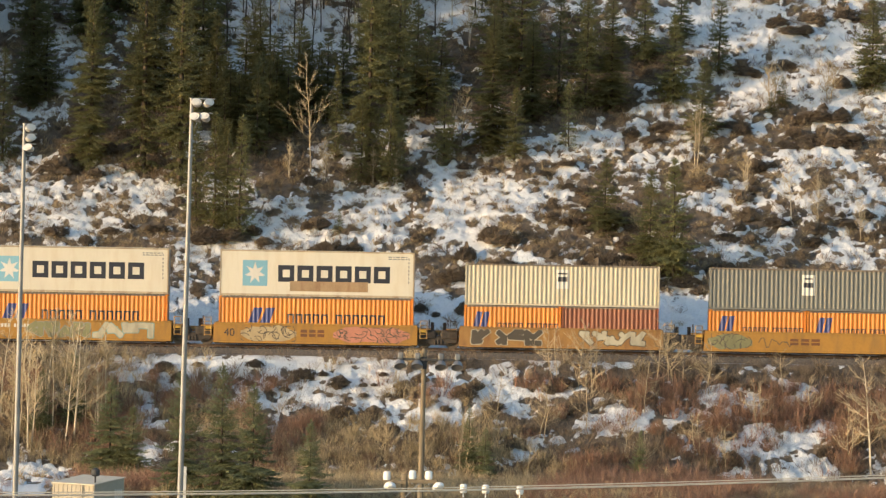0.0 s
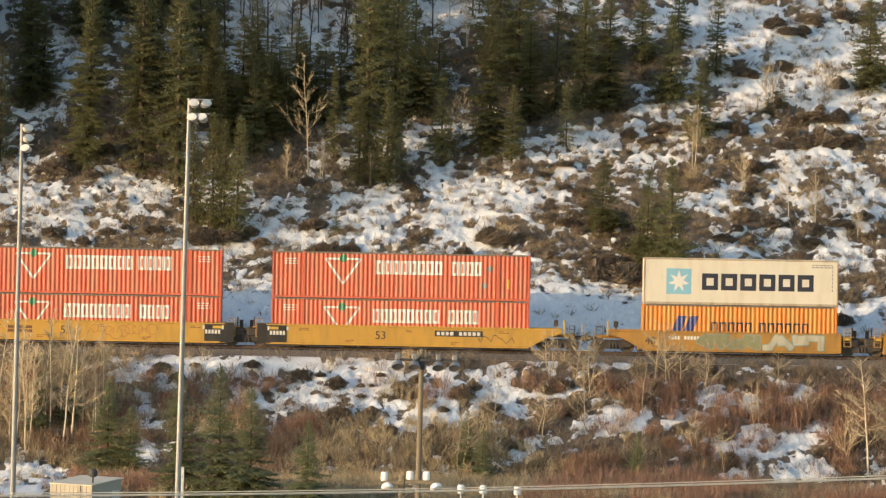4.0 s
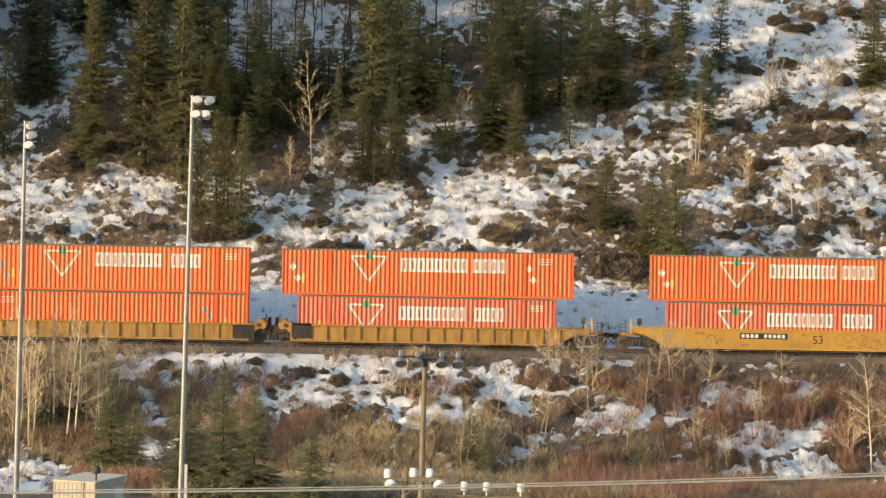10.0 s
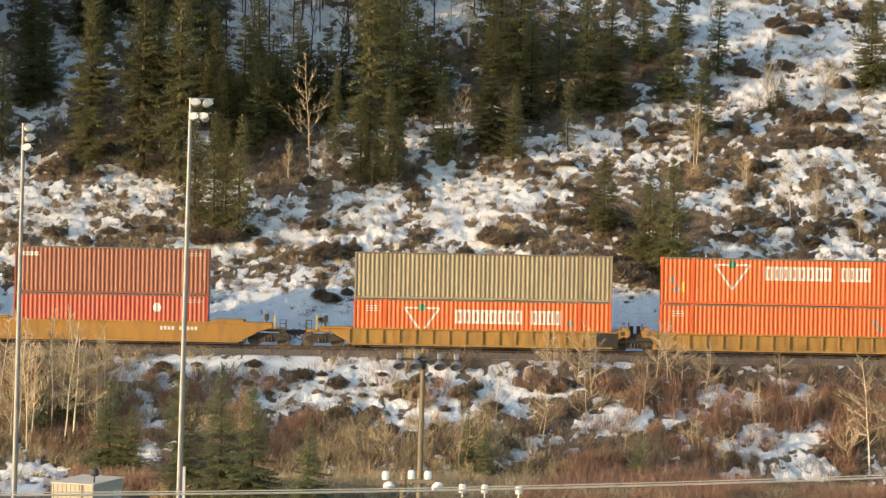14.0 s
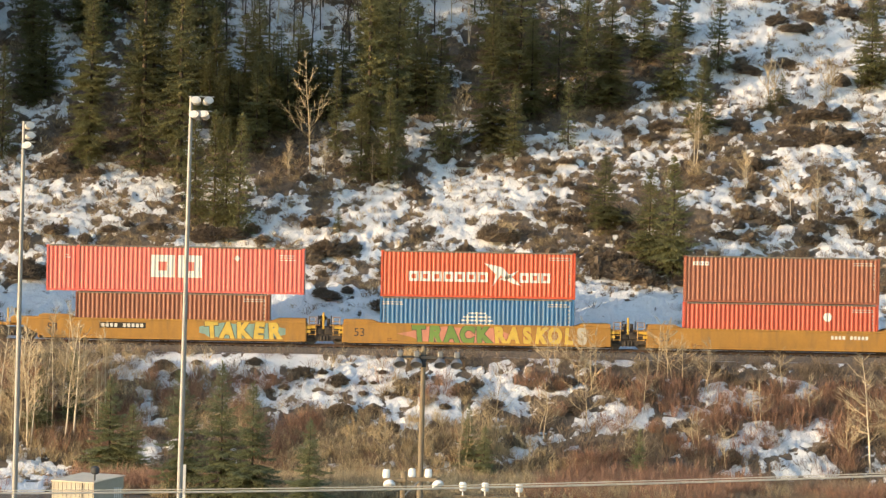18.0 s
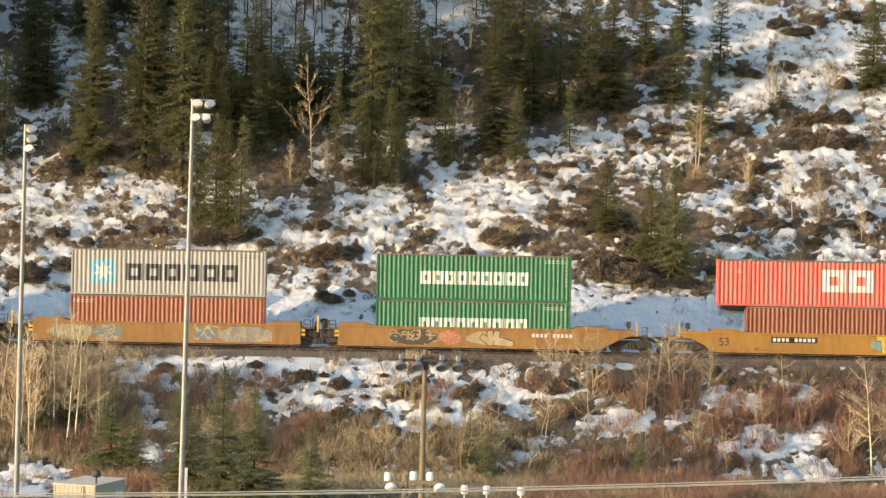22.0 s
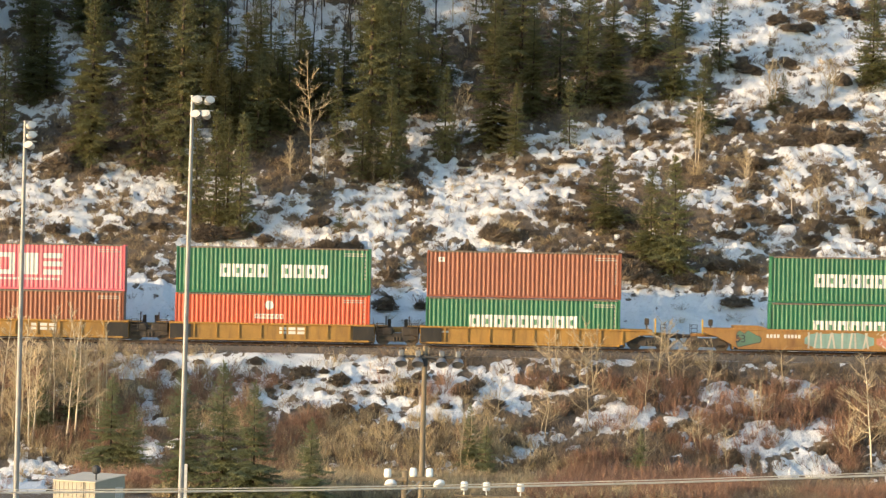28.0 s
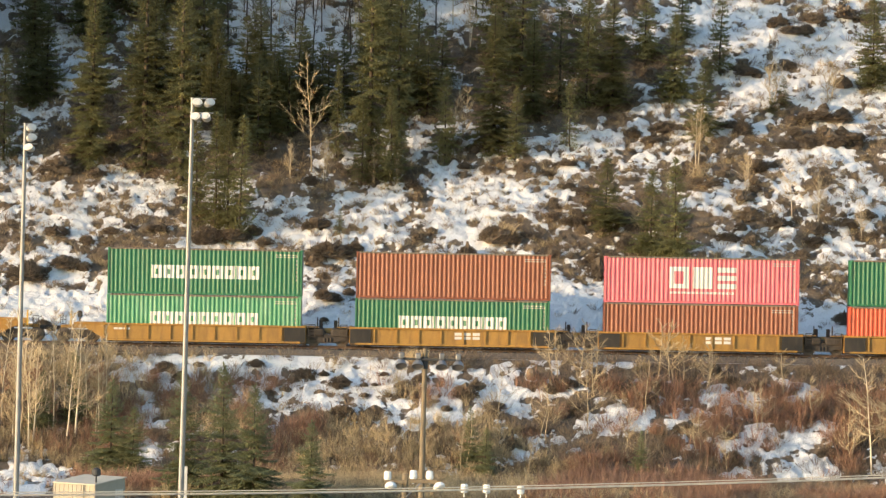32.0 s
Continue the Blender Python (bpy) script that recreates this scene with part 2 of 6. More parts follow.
def prism(bm, outline, y0, y1):
    """An outline in x, z drawn out from y0 to y1."""
    lo = [bm.verts.new((x, y0, z)) for x, z in outline]
    hi = [bm.verts.new((x, y1, z)) for x, z in outline]
    bm.faces.new(lo)
    bm.faces.new(hi[::-1])
    for i in range(len(lo)):
        j = (i + 1) % len(lo)
        bm.faces.new((lo[j], lo[i], hi[i], hi[j]))
    bmesh.ops.recalc_face_normals(bm, faces=bm.faces)
    return bm


def mesh_of(name, verts, faces, material, smooth=False):
    me = bpy.data.meshes.new(name)
    me.from_pydata(verts, [], faces)
    me.materials.append(material)
    if smooth:
        me.shade_smooth()
    return me


# ---- noise for the land ----
def lattice(ix, iy, seed):
    h = (ix.astype(np.int64) * 374761393 + iy.astype(np.int64) * 668265263 + seed * 974711) & 0x7FFFFFFF
    h = ((h ^ (h >> 13)) * 1274126177) & 0x7FFFFFFF
    return ((h ^ (h >> 16)) & 0xFFFF) / 65535.0


def value_noise(x, y, seed):
    ix, iy = np.floor(x), np.floor(y)
    fx, fy = x - ix, y - iy
    fx, fy = fx * fx * (3 - 2 * fx), fy * fy * (3 - 2 * fy)
    a, b = lattice(ix, iy, seed), lattice(ix + 1, iy, seed)
    c, d = lattice(ix, iy + 1, seed), lattice(ix + 1, iy + 1, seed)
    return (a * (1 - fx) + b * fx) * (1 - fy) + (c * (1 - fx) + d * fx) * fy


def fbm(x, y, scale, seed, octaves=4):
    total, weight = 0.0, 0.0
    for k in range(octaves):
        total = total + value_noise(x * scale * 2 ** k + 17.3 * k, y * scale * 2 ** k - 9.1 * k, seed + k) * 0.55 ** k
        weight += 0.55 ** k
    return total / weight


# ---- land ----
def base_height(x, y):
    """The plain shape of the land: near hill, valley floor, railway bank, track bed, far hillside."""
    g = GRADE * np.clip(x, -150, 150) * np.clip((y - 200) / 120, 0, 1)
    z = -7.4 - np.clip((333 - y) * 0.045, 0, 2.4)
    near = np.clip((95 - y) / 85, 0, 1)
    z = z + (14.7) * near * near * (3 - 2 * near)
    z = z + np.clip((y - 333) / 13.2, 0, 1) * 7.1
    d = y - 353
    z = z + np.clip(d, 0, 1) * 0.3 + 0.58 * np.clip(d - 1, 0, 12) + 0.62 * np.clip(d - 13, 0, 90) + 0.25 * np.clip(d - 103, 0, 300)
    return z + g


BANK_SNOW = ((-10.5, 343.9, 7.5, 2.2), (-3.6, 342.6, 4.0, 2.6), (0.9, 341.0, 2.3, 2.2), (-1.6, 340.2, 1.6, 1.4), (6.2, 343.0, 2.4, 1.4), (-25.5, 325.5, 4.2, 7.0), (-9.7, 343.1, 4.4, 2.9), (-16.7, 344.2, 4.4, 1.8), (-4.8, 344.5, 3.6, 1.8), (-0.2, 341.6, 2.0, 2.9), (-1.9, 339.4, 1.8, 1.3), (-4.2, 342.1, 2.4, 2.5), (4.6, 342.4, 1.8, 2.2), (2.5, 344.8, 1.6, 0.9), (10.8, 339.6, 2.2, 1.4), (17.8, 341.9, 2.4, 1.6), (16.4, 340.3, 1.6, 1.0))
BANK_SNOW_LOW = ((22.1, 343.5, 1.1, 1.0), (19.3, 336.8, 1.8, 1.6), (22.0, 335.1, 2.1, 1.5), (14.6, 340.2, 1.0, 1.0), (-17.8, 340.4, 1.0, 2.8), (-18.0, 335.6, 1.0, 1.7), (-23.9, 331.0, 2.0, 1.1), (22.9, 338.7, 1.1, 1.0), (5.0, 336.9, 1.0, 1.4), (7.0, 338.2, 1.0, 0.8), (-24.0, 331.5, 2.8, 3.0), (14.0, 331.4, 1.8, 0.7), (24.0, 331.6, 2.3, 0.9), (18.0, 336.7, 1.5, 1.4), (19.6, 338.4, 1.3, 1.2), (21.5, 338.3, 1.7, 1.4), (23.1, 339.1, 1.6, 1.3), (18.6, 334.6, 1.4, 1.1))
HILL_SNOW = ((1.7, 369.7, 4.5, 3.4), (-4.0, 371.4, 3.0, 1.9), (-10.7, 368.1, 2.2, 2.5), (-20.2, 370.9, 2.3, 2.5), (-27.6, 373.2, 2.3, 2.2), (-23.3, 367.8, 3.0, 2.5), (-27.9, 368.8, 2.2, 2.4), (10.4, 377.5, 1.7, 1.2), (6.5, 376.1, 1.1, 1.2), (25.5, 389.1, 2.8, 2.4), (20.1, 391.7, 3.6, 2.8), (21.0, 384.3, 2.3, 2.7), (24.8, 374.7, 3.0, 1.9), (20.3, 366.6, 3.7, 1.6), (18.2, 371.4, 2.3, 2.5), (26.6, 365.6, 2.6, 1.6), (-25.1, 362.7, 2.2, 1.9), (-22.3, 374.0, 1.5, 1.3), (-6.1, 367.0, 2.2, 1.9), (26.8, 383.1, 1.6, 4.0))
HILL_SNOW_LOW = ((22.4, 372.2, 1.5, 3.7), (-8.7, 366.4, 2.2, 0.9), (-14.3, 365.6, 2.2, 1.0), (27.0, 372.9, 2.3, 2.5), (3.2, 362.3, 2.2, 0.9),
    (0, 357.0, 40, 2.6), (-11, 391, 4.5, 7), (-0.5, 394, 3, 4), (-27, 385, 2, 3))
HILL_BARE = ((12.6, 367.6, 4.4, 4.2), (0.2, 363.8, 2.4, 2.5), (11.0, 370.0, 3.0, 3.7), (14.0, 366.4, 2.2, 3.1), (-25.7, 373.2, 1.5, 1.4), (-18.5, 373.4, 2.3, 1.6), (-21.9, 364.1, 2.2, 1.9), (25.5, 381.1, 3.1, 2.0), (18.1, 380.3, 2.7, 2.6), (17.5, 373.9, 2.3, 1.9), (23.7, 393.1, 1.6, 2.1), (-8.5, 371.2, 1.9, 1.5), (5.4, 367.4, 1.9, 1.5), (-2.6, 373.9, 1.9, 1.3), (9.6, 380.7, 2.3, 2.0), (20.6, 375.2, 2.3, 1.9), (27.7, 385.8, 1.6, 2.0), (-15.4, 366.8, 1.9, 1.5), (-5.2, 373.8, 2.3, 1.9), (27.2, 377.3, 2.7, 1.2), (-20.9, 375.3, 2.3, 1.6), (6.5, 365.6, 1.5, 1.3), (23.0, 369.7, 1.5, 1.1), (17.8, 382.9, 1.9, 1.3), (23.0, 377.8, 2.3, 1.0))

UNDERSTORY = ((12.5, 384.5, 3.8, 3.4), (-13.0, 375.0, 3.6, 3.4), (-10.2, 378.0, 3.0, 3.0), (-20.0, 379.5, 5.0, 3.6), (-12.8, 380.2, 5.0, 4.2), (-2.0, 381.0, 5.0, 3.6), (7.0, 383.0, 6.5, 4.6), (13.5, 387.0, 2.5, 2.5), (5.5, 389.0, 8.0, 5.5))   # dark ground under the spruces


def snow_depth(x, y):
    """0 where the grass is bare, 1 where snow lies; drifts where the wind and sun left them."""
    on_bank = (y < 347).astype(float)
    s = 0.51 - 0.28 * on_bank - 0.05 * (x > 13) * (y > 361) * (y < 375) + 0.07 * (x > 13) * (y > 378) + 0.22 * np.clip(1 - np.abs(y - 357) / 3.5, 0, 1)
    wx = x + 1.6 * (fbm(x, y, 0.8, 41, 3) - 0.5)
    wy = y + 1.6 * (fbm(x, y, 0.8, 57, 3) - 0.5)
    up = np.zeros_like(x)
    for rows in (BANK_SNOW, BANK_SNOW_LOW, HILL_SNOW, HILL_SNOW_LOW):
        for cx, cy, rx, ry in rows:
            up = np.maximum(up, 1 - np.clip(((wx - cx) / rx) ** 2 + ((wy - cy) / ry) ** 2, 0, 1.6) / 1.6)
    down = np.zeros_like(x)
    for cx, cy, rx, ry in HILL_BARE:
        down = np.maximum(down, 1 - np.clip(((wx - cx) / rx) ** 2 + ((wy - cy) / ry) ** 2, 0, 1.6) / 1.6)
    s = s + (0.20 + 0.36 * on_bank + 0.15 * (x > 14) * (y > 379)) * np.clip(up * 1.8, 0, 1) - (0.22 - 0.12 * (x > 15)) * np.clip(down * 1.8, 0, 1)
    s = s - 0.08 * np.clip((x - 13) / 3, 0, 1) * np.clip((y - 361) / 3, 0, 1) * np.clip((376 - y) / 2, 0, 1) - 0.08 * np.clip((-17 - x) / 3, 0, 1) * np.clip((y - 361) / 3, 0, 1)
    s = s + 0.75 * (fbm(x, y * 0.8, 0.6, 3, 4) - 0.5) + 0.80 * (fbm(x, y, 1.4, 23, 3) - 0.5) + 0.75 * (fbm(x, y, 2.6, 29, 2) - 0.5)
    belt = np.clip(1.4 - np.abs(y - 357.2) / 3.2, 0, 1) * (y > 352)
    s = s * (1 - 0.6 * belt) + 0.6 * belt * 0.72
    s = s + 0.16 * np.clip(1.5 - np.abs(y - 345.7) / 0.6, 0, 1)
    s = s - on_bank * 0.40 * np.clip((value_noise(x * 1.15, y * 0.95, 301) - 0.68) / 0.16, 0, 1)
    s = s - (0.20 + 0.22 * on_bank) * np.clip((value_noise(x * 2.1, y * 1.7, 331) - 0.70) / 0.10, 0, 1)      # melted pits
    for cx, cy, rx, ry in UNDERSTORY:
        s = s - 0.27 * np.clip(1.5 - 1.5 * (((wx - cx) / rx) ** 2 + ((wy - cy) / ry) ** 2), 0, 1)
    seen = np.clip((36 - np.abs(x)) / 3, 0, 1) * np.clip((y - 318) / 5, 0, 1) * np.clip((406 - y) / 4, 0, 1)
    return np.clip(s, 0, 1) * seen + 0.38 * (1 - seen)


def lumps(x, y):
    """Hummocks and tussocks on the slopes; none on the track bed."""
    off = np.clip(np.abs(y - 349.7) / 1.2 - 2.9, 0, 1)
    off = off * np.clip((36 - np.abs(x)) / 3, 0, 1) * np.clip((y - 322) / 5, 0, 1) * np.clip((406 - y) / 4, 0, 1)
    return off * (0.9 * (fbm(x, y, 0.16, 71, 3) - 0.5) + 0.40 * (fbm(x, y, 0.7, 83, 3) - 0.5) - 0.35 * np.abs(fbm(x, y, 1.3, 91, 2) - 0.5) + 0.26 * (fbm(x, y, 2.6, 97, 2) - 0.5))


def land_height(x, y):
    return base_height(x, y) + lumps(x, y) + 0.11 * np.clip((snow_depth(x, y) - 0.40) / 0.16, 0, 1) * np.clip(np.abs(y - 349.7) / 1.2 - 2.9, 0, 1)


def height_at(x, y):
    return float(land_height(np.array([float(x)]), np.array([float(y)]))[0])


def axis(lo, hi, step, far_lo, far_hi, n):
    mid = np.arange(lo, hi + step / 2, step)
    k = np.linspace(0, 1, n + 1)[1:]
    return np.concatenate([(lo - (lo - far_lo) * k ** 2.6)[::-1], mid, hi + (far_hi - hi) * k ** 2.6])


def build_ground():
    xs = axis(-34, 34, 0.135, -2500, 2500, 34)
    ys = axis(328, 402, 0.135, -600, 3000, 34)
    X, Y = np.meshgrid(xs, ys)
    S = snow_depth(X, Y)
    Z = land_height(X, Y)
    nx, ny = len(xs), len(ys)
    me = bpy.data.meshes.new("ground")
    co = np.stack([X, Y, Z], -1).reshape(-1, 3)
    idx = np.arange(nx * ny).reshape(ny, nx)
    quads = np.stack([idx[:-1, :-1], idx[:-1, 1:], idx[1:, 1:], idx[1:, :-1]], -1).reshape(-1, 4)
    me.vertices.add(len(co))
    me.vertices.foreach_set("co", co.ravel().astype(np.float32))
    me.loops.add(quads.size)
    me.loops.foreach_set("vertex_index", quads.ravel().astype(np.int32))
    me.polygons.add(len(quads))
    me.polygons.foreach_set("loop_start", np.arange(0, quads.size, 4, dtype=np.int32))
    me.update(calc_edges=True)
    me.shade_smooth()
    me.attributes.new("snow", "FLOAT", "POINT").data.foreach_set("value", S.ravel().astype(np.float32))
    me.materials.append(M_GROUND)
    tagged(new("ground", me), "snow-patched hillside, railway bank and valley floor with dead grass", "ground", kind="structure")


build_ground()


# ---- track ----
def build_track():
    slope = pose(0, TRACK_Y, TRACK_Z, 0, -math.degrees(math.atan(GRADE)), 0)
    bed = prism(bmesh.new(), [(-2.8, -0.85), (-1.75, -0.22), (1.75, -0.22), (2.8, -0.85)], -160, 160)
    ob = part("ballast", bed, M_BALLAST)
    ob.matrix_world = slope @ pose(0, 0, 0, 0, 0, 90)
    tagged(ob, "brown gravel ballast bed under the rails", "track bed", kind="structure")
    tie = None
    rail = None
    track = tagged(new("railway_track"), "rusty steel rails on dark wooden ties", "railway track", kind="structure")
    track.matrix_world = slope
    for side in (-1, 1):
        y = side * 0.755
        bm = boxes((-160, 160, y - 0.036, y + 0.036, -0.045, 0.0), (-160, 160, y - 0.01, y + 0.01, -0.135, -0.04), (-160, 160, y - 0.07, y + 0.07, -0.16, -0.13))
        part("rail", bm, M_RAIL, track)
    first = part("tie", boxes((-0.115, 0.115, -1.3, 1.3, -0.33, -0.165), bevel=0.01), M_TIE, track)
    first.matrix_basis = pose(-36, 0, 0)
    for i in range(1, 133):
        share(first, "tie", track, pose(-36 + i * 0.545 + random.uniform(-0.03, 0.03), 0, 0, 0, 0, random.uniform(-1.5, 1.5)))


build_track()


# ---- trees ----
def spruce_meshes(seed, height, width, bare=0.06, gap=0.40, boughs=5, needles=None, fine=1.0, power=0.80):
    """A spruce: a tapered trunk and uneven whorls of drooping boughs; each bough is a spine with side twigs that carry flat sprays of needles."""
    rng = random.Random(seed)
    tv, tf = [], []
    rings, sides = 7, 6
    for i in range(rings):
        k = i / (rings - 1)
        r = 0.011 * height * (1 - k) + 0.012
        for s in range(sides):
            a = 2 * math.pi * s / sides
            tv.append((r * math.cos(a) + 0.008 * height * math.sin(3 * k + seed) * k, r * math.sin(a), k * height * 0.985 - 0.3 * (i == 0)))
    for i in range(rings - 1):
        for s in range(sides):
            t = (s + 1) % sides
            tf.append((i * sides + s, i * sides + t, (i + 1) * sides + t, (i + 1) * sides + s))
    v, f = [], []
    down = Vector((0, 0, -1))

    def spray(p, d, wing, length, wide):
        """One flat spray of needles, folded along its spine."""
        i = len(v)
        mid = p + d * length * 0.45
        fold = down * (wide * 0.5)
        v.extend((p, mid + wing * wide + fold, p + d * length, mid - wing * wide + fold))
        f.append((i, i + 1, i + 2))
        f.append((i, i + 2, i + 3))

    def twig(p, d, length, size):
        """A side twig: sprays to both sides and some that hang."""
        wing = d.cross(down)
        wing = wing.normalized() if wing.length > 0.01 else Vector((1, 0, 0))
        n = max(1, int(length / (0.15 * fine)))
        for j in range(n):
            q = p + d * (length * (j + 0.4) / n) + down * (length * 0.16 * (j / n) ** 2)
            for turn in (-1, 1):
                e = (d * rng.uniform(0.5, 1.0) + wing * turn * rng.uniform(0.35, 0.9) + down * rng.uniform(-0.15, 0.55)).normalized()
                spray(q, e, e.cross(down).normalized(), size * rng.uniform(0.75, 1.25), size * rng.uniform(0.20, 0.32))
            if rng.random() < 0.55:
                e = (down + d * rng.uniform(-0.2, 0.5) + wing * rng.uniform(-0.3, 0.3)).normalized()
                spray(q, e, wing, size * rng.uniform(0.7, 1.2), size * 0.24)
        spray(p + d * length * 0.93 + down * (length * 0.12), (d + Vector((0, 0, 0.12))).normalized(), wing, size * 1.15, size * 0.25)

    z = height * bare
    sector = [[rng.uniform(0.55, 1.22) for _ in range(7)] for _ in range(12)]
    while z < height * 0.975:
        k = z / height
        reach = width * 1.08 * (1 - k) ** power * min(1.0, 0.62 + 2.4 * (k - bare)) + 0.05
        count = max(3, int(round(boughs * rng.uniform(0.75, 1.25) * (0.65 + 0.35 * min(1, reach / (0.6 * width))))))
        turn0 = rng.uniform(0, 6.28)
        for b in range(count):
            a = turn0 + 2 * math.pi * (b + rng.uniform(-0.35, 0.35)) / count
            L = reach * sector[int(k * 11.99)][int((a % 6.2831) / 6.2832 * 7)] * rng.uniform(0.72, 1.15)
            if rng.random() < 0.07:
                L *= 0.4
            out = Vector((math.cos(a), math.sin(a), 0))
            wing = Vector((-out.y, out.x, 0))
            rise = 0.75 * k - 0.30 + rng.uniform(-0.16, 0.16)
            sag = 0.34 * (1 - k) + 0.06
            zb = z + rng.uniform(-0.4, 0.4) * gap
            size = (0.12 + 0.075 * min(1.6, L)) * fine
            n = max(2, int(L / (0.19 * fine)))
            for j in range(n):
                q = (j + 0.75) / n
                p = out * (L * q) + Vector((0, 0, zb + L * (rise * q - sag * q * q + 0.22 * q ** 3)))
                for turn in (-1, 1):
                    e = (out * rng.uniform(0.55, 0.9) + wing * turn * rng.uniform(0.5, 0.95) + down * rng.uniform(-0.05, 0.35)).normalized()
                    twig(p, e, (0.40 * L * (1 - q) ** 0.7 + 0.10) * rng.uniform(0.6, 1.15), size)
            tip = out * L + Vector((0, 0, zb + L * (rise - sag + 0.22)))
            twig(tip - out * 0.08 * L, (out + Vector((0, 0, 0.2))).normalized(), 0.12 * L + 0.05, size)
        z += gap * rng.uniform(0.7, 1.3) * (1 - 0.55 * k)
    for s in range(6):
        a = s * 1.05
        spray(Vector((0, 0, height * (0.93 + 0.008 * s))), Vector((0.45 * math.cos(a), 0.45 * math.sin(a), 1)).normalized(), Vector((-math.sin(a), math.cos(a), 0)), height * 0.028 + 0.1, 0.05)
    return mesh_of("trunk", tv, tf, M_BARK, True), mesh_of("crown", v, f, needles or M_NEEDLE)


# height, half width and meshes of each grown form
SPRUCE = [(16.0, w, spruce_meshes(s, 16.0, w, b, 0.44, n, fine=0.9)) for s, w, b, n in ((11, 1.75, 0.02, 9), (12, 2.1, 0.02, 9), (13, 1.5, 0.03, 8), (14, 1.95, 0.02, 9), (18, 1.8, 0.02, 9))]
YOUNG = [(7.0, w, spruce_meshes(s, 7.0, w, 0.03, 0.33, 7)) for s, w in ((15, 0.95), (16, 1.25), (17, 1.5))]
SMALL_SPRUCE = [(4.0, w, spruce_meshes(s, 4.0, w, 0.03, 0.28, 5, fine=0.8)) for s, w in ((21, 0.8), (22, 1.1))]
BROAD = [(7.2, w, spruce_meshes(s, 7.2, w, 0.02, 0.40, 10, M_NEEDLE_BLUE, 0.84, 0.95)) for s, w in ((24, 1.9), (25, 2.1), (26, 1.65))]
FOREST = [(12.0, w, spruce_meshes(s, 12.0, w, 0.03, 0.62, 6, fine=1.5)) for s, w in ((27, 1.6), (28, 2.0))]


def plant_spruce(x, y, height, half_width, label, group, turn, forest=False):
    bank = FOREST if forest else BROAD if y < 340 else SPRUCE if height > 8.5 else YOUNG if height > 4.6 else SMALL_SPRUCE
    native, width, meshes = min(bank, key=lambda g: abs(g[1] * height / g[0] - half_width) + 0.25 * random.random())
    s = height / native
    wide = min(1.45, max(0.75, half_width / (width * s)))
    tree = tagged(new("spruce_tree"), label, "tree", group)
    tree.matrix_world = Matrix.LocRotScale((x, y, height_at(x, y) - 0.1), Euler((0, radians(random.uniform(-1.5, 1.5)), turn)), (s * wide, s * wide, s))
    for name, me in zip(("trunk", "crown"), meshes):
        new(name, me).parent = tree


FRONT = ((-23.9, 374.2, 10.8, 1.95), (-20.3, 373.4, 13.5, 2.05), (-17.7, 371.6, 14.0, 2.0), (-16.4, 368.0, 7.9, 1.0), (-15.1, 367.0, 7.8, 1.15), (-14.3, 366.8, 7.3, 1.0), (-13.5, 366.0, 8.2, 1.15), (-5.2, 373.8, 15.6, 1.82), (-3.7, 372.0, 6.8, 1.21), (-5.6, 372.3, 6.2, 0.98), (3.1, 376.0, 11.1, 1.76), (4.6, 374.8, 5.3, 0.91), (-0.1, 375.2, 6.4, 1.07), (8.3, 376.4, 4.4, 0.84), (11.2, 381.0, 9.1, 1.62), (15.0, 362.0, 8.0, 1.6), (13.5, 363.9, 6.3, 1.48), (17.3, 378.0, 5.6, 1.38), (18.7, 385.5, 6.3, 0.94), (29.3, 383.9, 6.6, 1.75), (-29.8, 374.4, 7.8, 0.99))
SECOND = ((13.6, 387.0, 6.0, 1.2), (9.6, 385.5, 8.2, 1.4), (16.2, 389.5, 5.4, 1.0), (23.0, 381.9, 2.2, 0.7), (22.2, 381.0, 1.6, 0.6), (15.5, 382.1, 6.2, 1.40), (-12.8, 380.6, 8.9, 1.74), (5.8, 379.6, 8.6, 1.3), (7.6, 380.6, 8.4, 1.2), (9.4, 380.6, 8.0, 1.2), (-7.4, 375.2, 6.4, 0.60), (-28.4, 380.8, 10.0, 1.55), (-3.4, 374.5, 12.9, 1.29), (10.6, 367.4, 5.0, 1.86), (-6.9, 366.4, 1.7, 0.52))
BANK_SPRUCE = ((-19.5, 331.5, 6.3, 2.1), (-18.2, 331.0, 4.6, 1.7), (-14.6, 319.5, 7.6, 1.9), (-12.3, 317.2, 8.1, 2.0), (-10.4, 315.2, 7.1, 2.1), (-7.2, 313.6, 5.2, 1.6), (2.8, 333.5, 3.4, 1.1), (1.9, 334.6, 3.9, 0.9), (12.1, 333.2, 3.3, 0.8), (-24.1, 337.7, 4.0, 1.2), (-22.1, 338.7, 4.6, 1.1))


